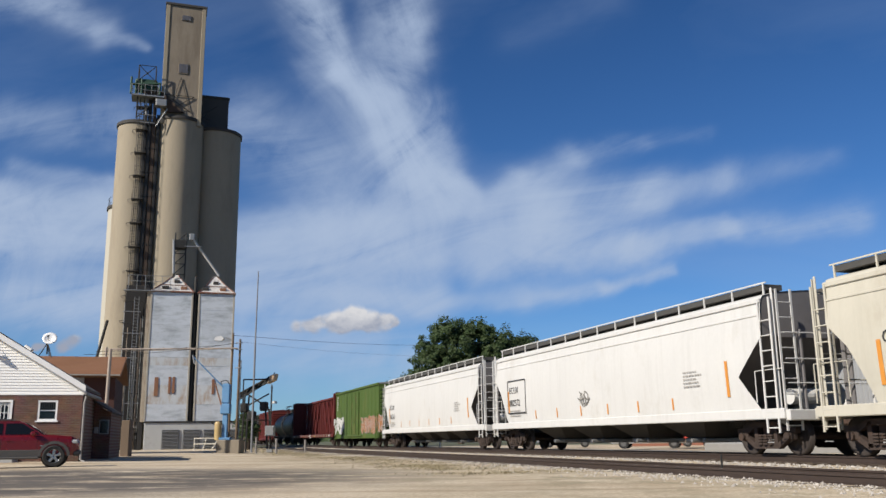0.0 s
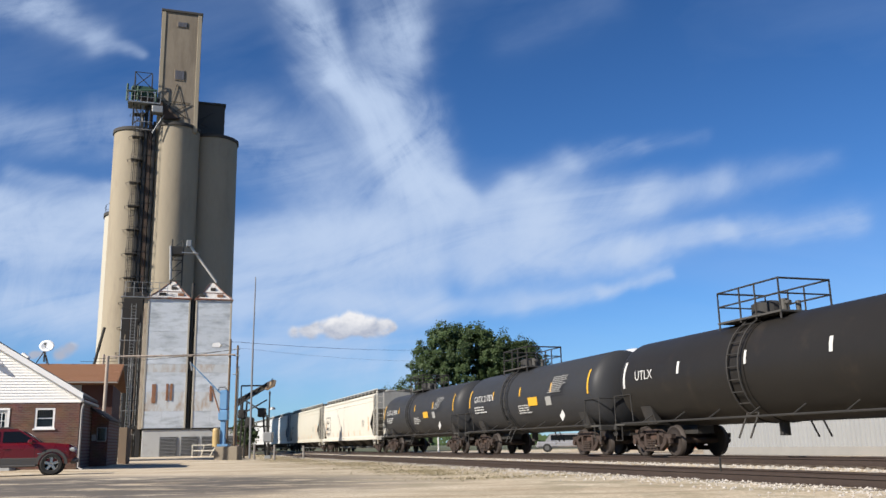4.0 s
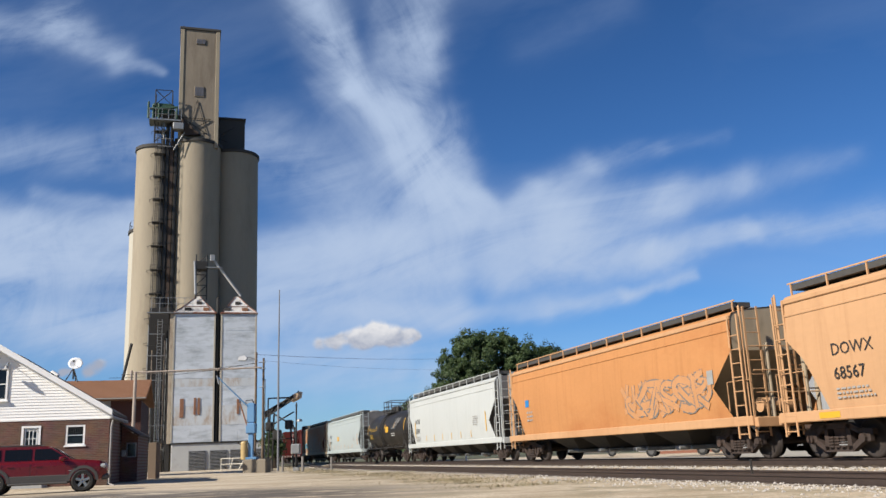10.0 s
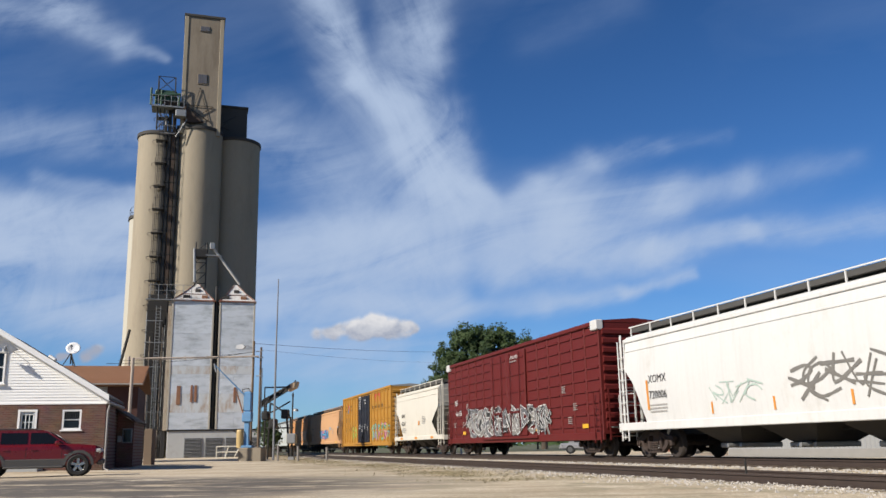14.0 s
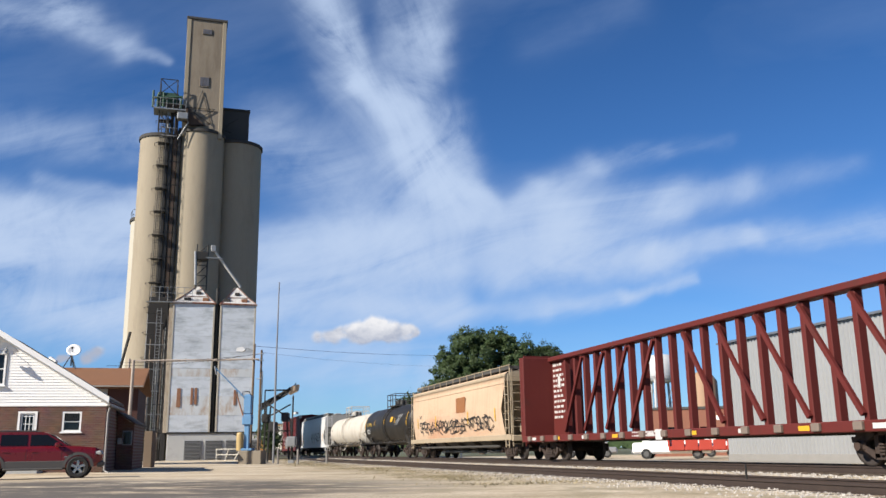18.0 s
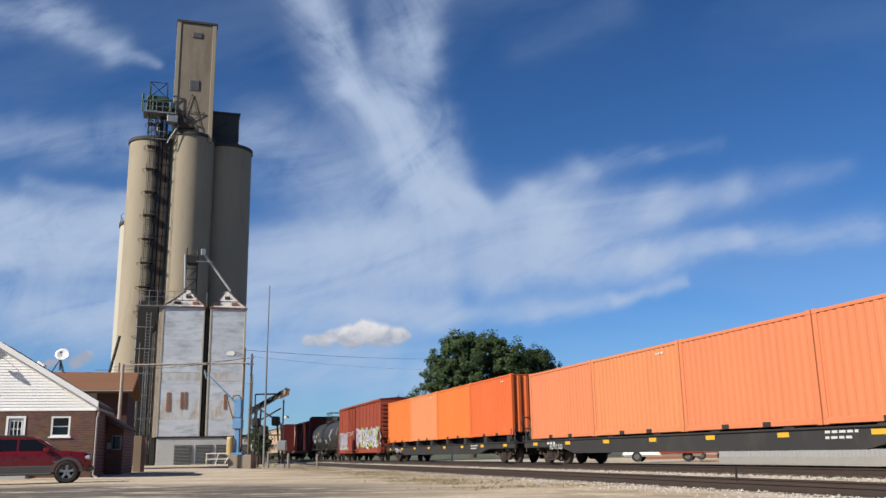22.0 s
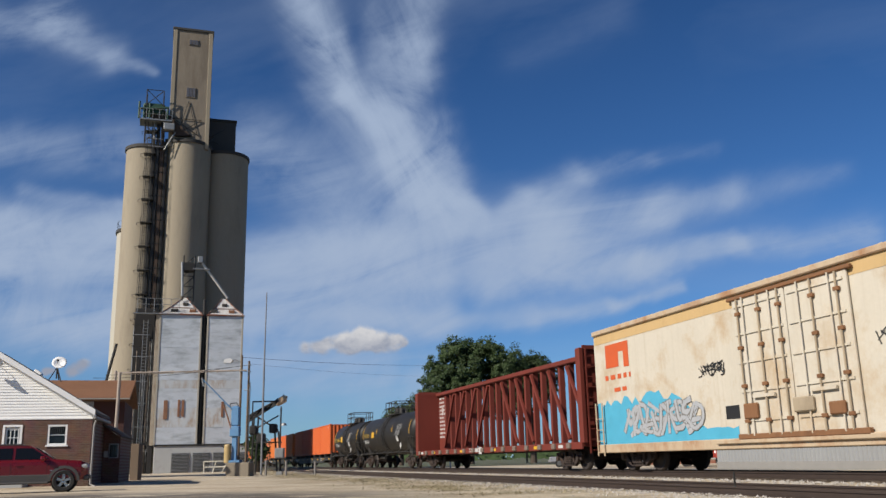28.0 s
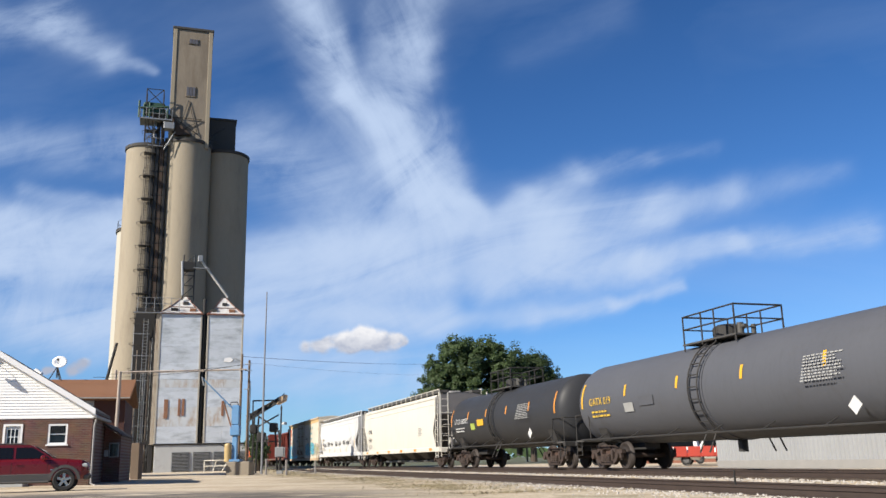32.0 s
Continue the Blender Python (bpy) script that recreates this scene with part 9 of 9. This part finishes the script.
    for x in even(L, 6, 2.2):
        patch(c, x - 0.28, x + 0.28, 0.94, 1.08, ORANGE_R, 1.575)
    cars.append(c)
    for i, (mk, p, col) in enumerate((("UTLX 680089", P_TGREY, INK_W), ("GATX 019", P_TGREY2, INK_Y))):
        L = ln[36 + i]
        r = 1.4 + 0.05 * i
        c = tank_car(L, p, "grey tank wagon with yellow reflectors and tall platform railing", r, 2.3, YELLOW if i else ORANGE_R, 0.6, n_stripes=6)
        on_tank(c, "words", L / 2 - 1.9, 2.22, r, 2.3, mk, 0.36, col)
        on_tank(c, "print", L / 2 - 2.0, 2.02, r, 2.3, 1.5, 0.3, 2, col, seed=i)
        on_tank(c, "plate", L / 2 - 4.4, 2.02, r, 2.3, 0.6, 0.3, S_LIME if not i else INK_G, name="green_panel" if not i else "stencil_plate")
        on_tank(c, "plate", L / 2 - 5.4, 2.17, r, 2.3, 0.9, 0.3, YELLOW if not i else p, name="caution_panel")
        on_tank(c, "print", -L / 2 + 5.2, 2.72, r, 2.3, 1.5, 0.7, 9, INK_G, seed=i + 4)
        part("hazard_placard", B(-0.15, 0.15, 0, 0.02, -0.15, 0.15), INK_W, c, m=pose(-L / 2 + 3.6, 1.50, 1.45, 0, 45, 0))
        cars.append(c)
    for c, s in zip(cars, mid):
        TRAIN.append((c, s, 0.0))
    # the wagons ahead of them, already far up the line; dark paint carries their shade
    s = KNUCKLES[0]
    for k in range(4):
        L = (17.0, 16.4, 20.0, 17.2)[k]
        c = (tank_car(L, P_TBLACK, "black tank wagon far up the line", 1.4, 2.3, None, 0.0) if k in (0, 3) else
             covered_hopper(L, P_SHADEHOP, "covered hopper wagon far up the line, painted dark as in shade") if k == 2 else
             box_car(L, P_MAROON, "dark red boxcar far up the line", 4.4, 12, (-1.4, 1.4), 1))
        TRAIN.append((c, s + L / 2, 0.0))
        s += L


build_train()


def motions():
    """The train runs away from the camera along the straight track."""
    for car, s, lift in TRAIN:
        walk(car, [(t, pose(*on_track(s + d, 0, RAIL + lift), 0, 0, RZ)) for t, d in ((0, -476.1), (8, -310.1), (16, -144.3), (24, 19.9), (32, 184.6))])

motions()
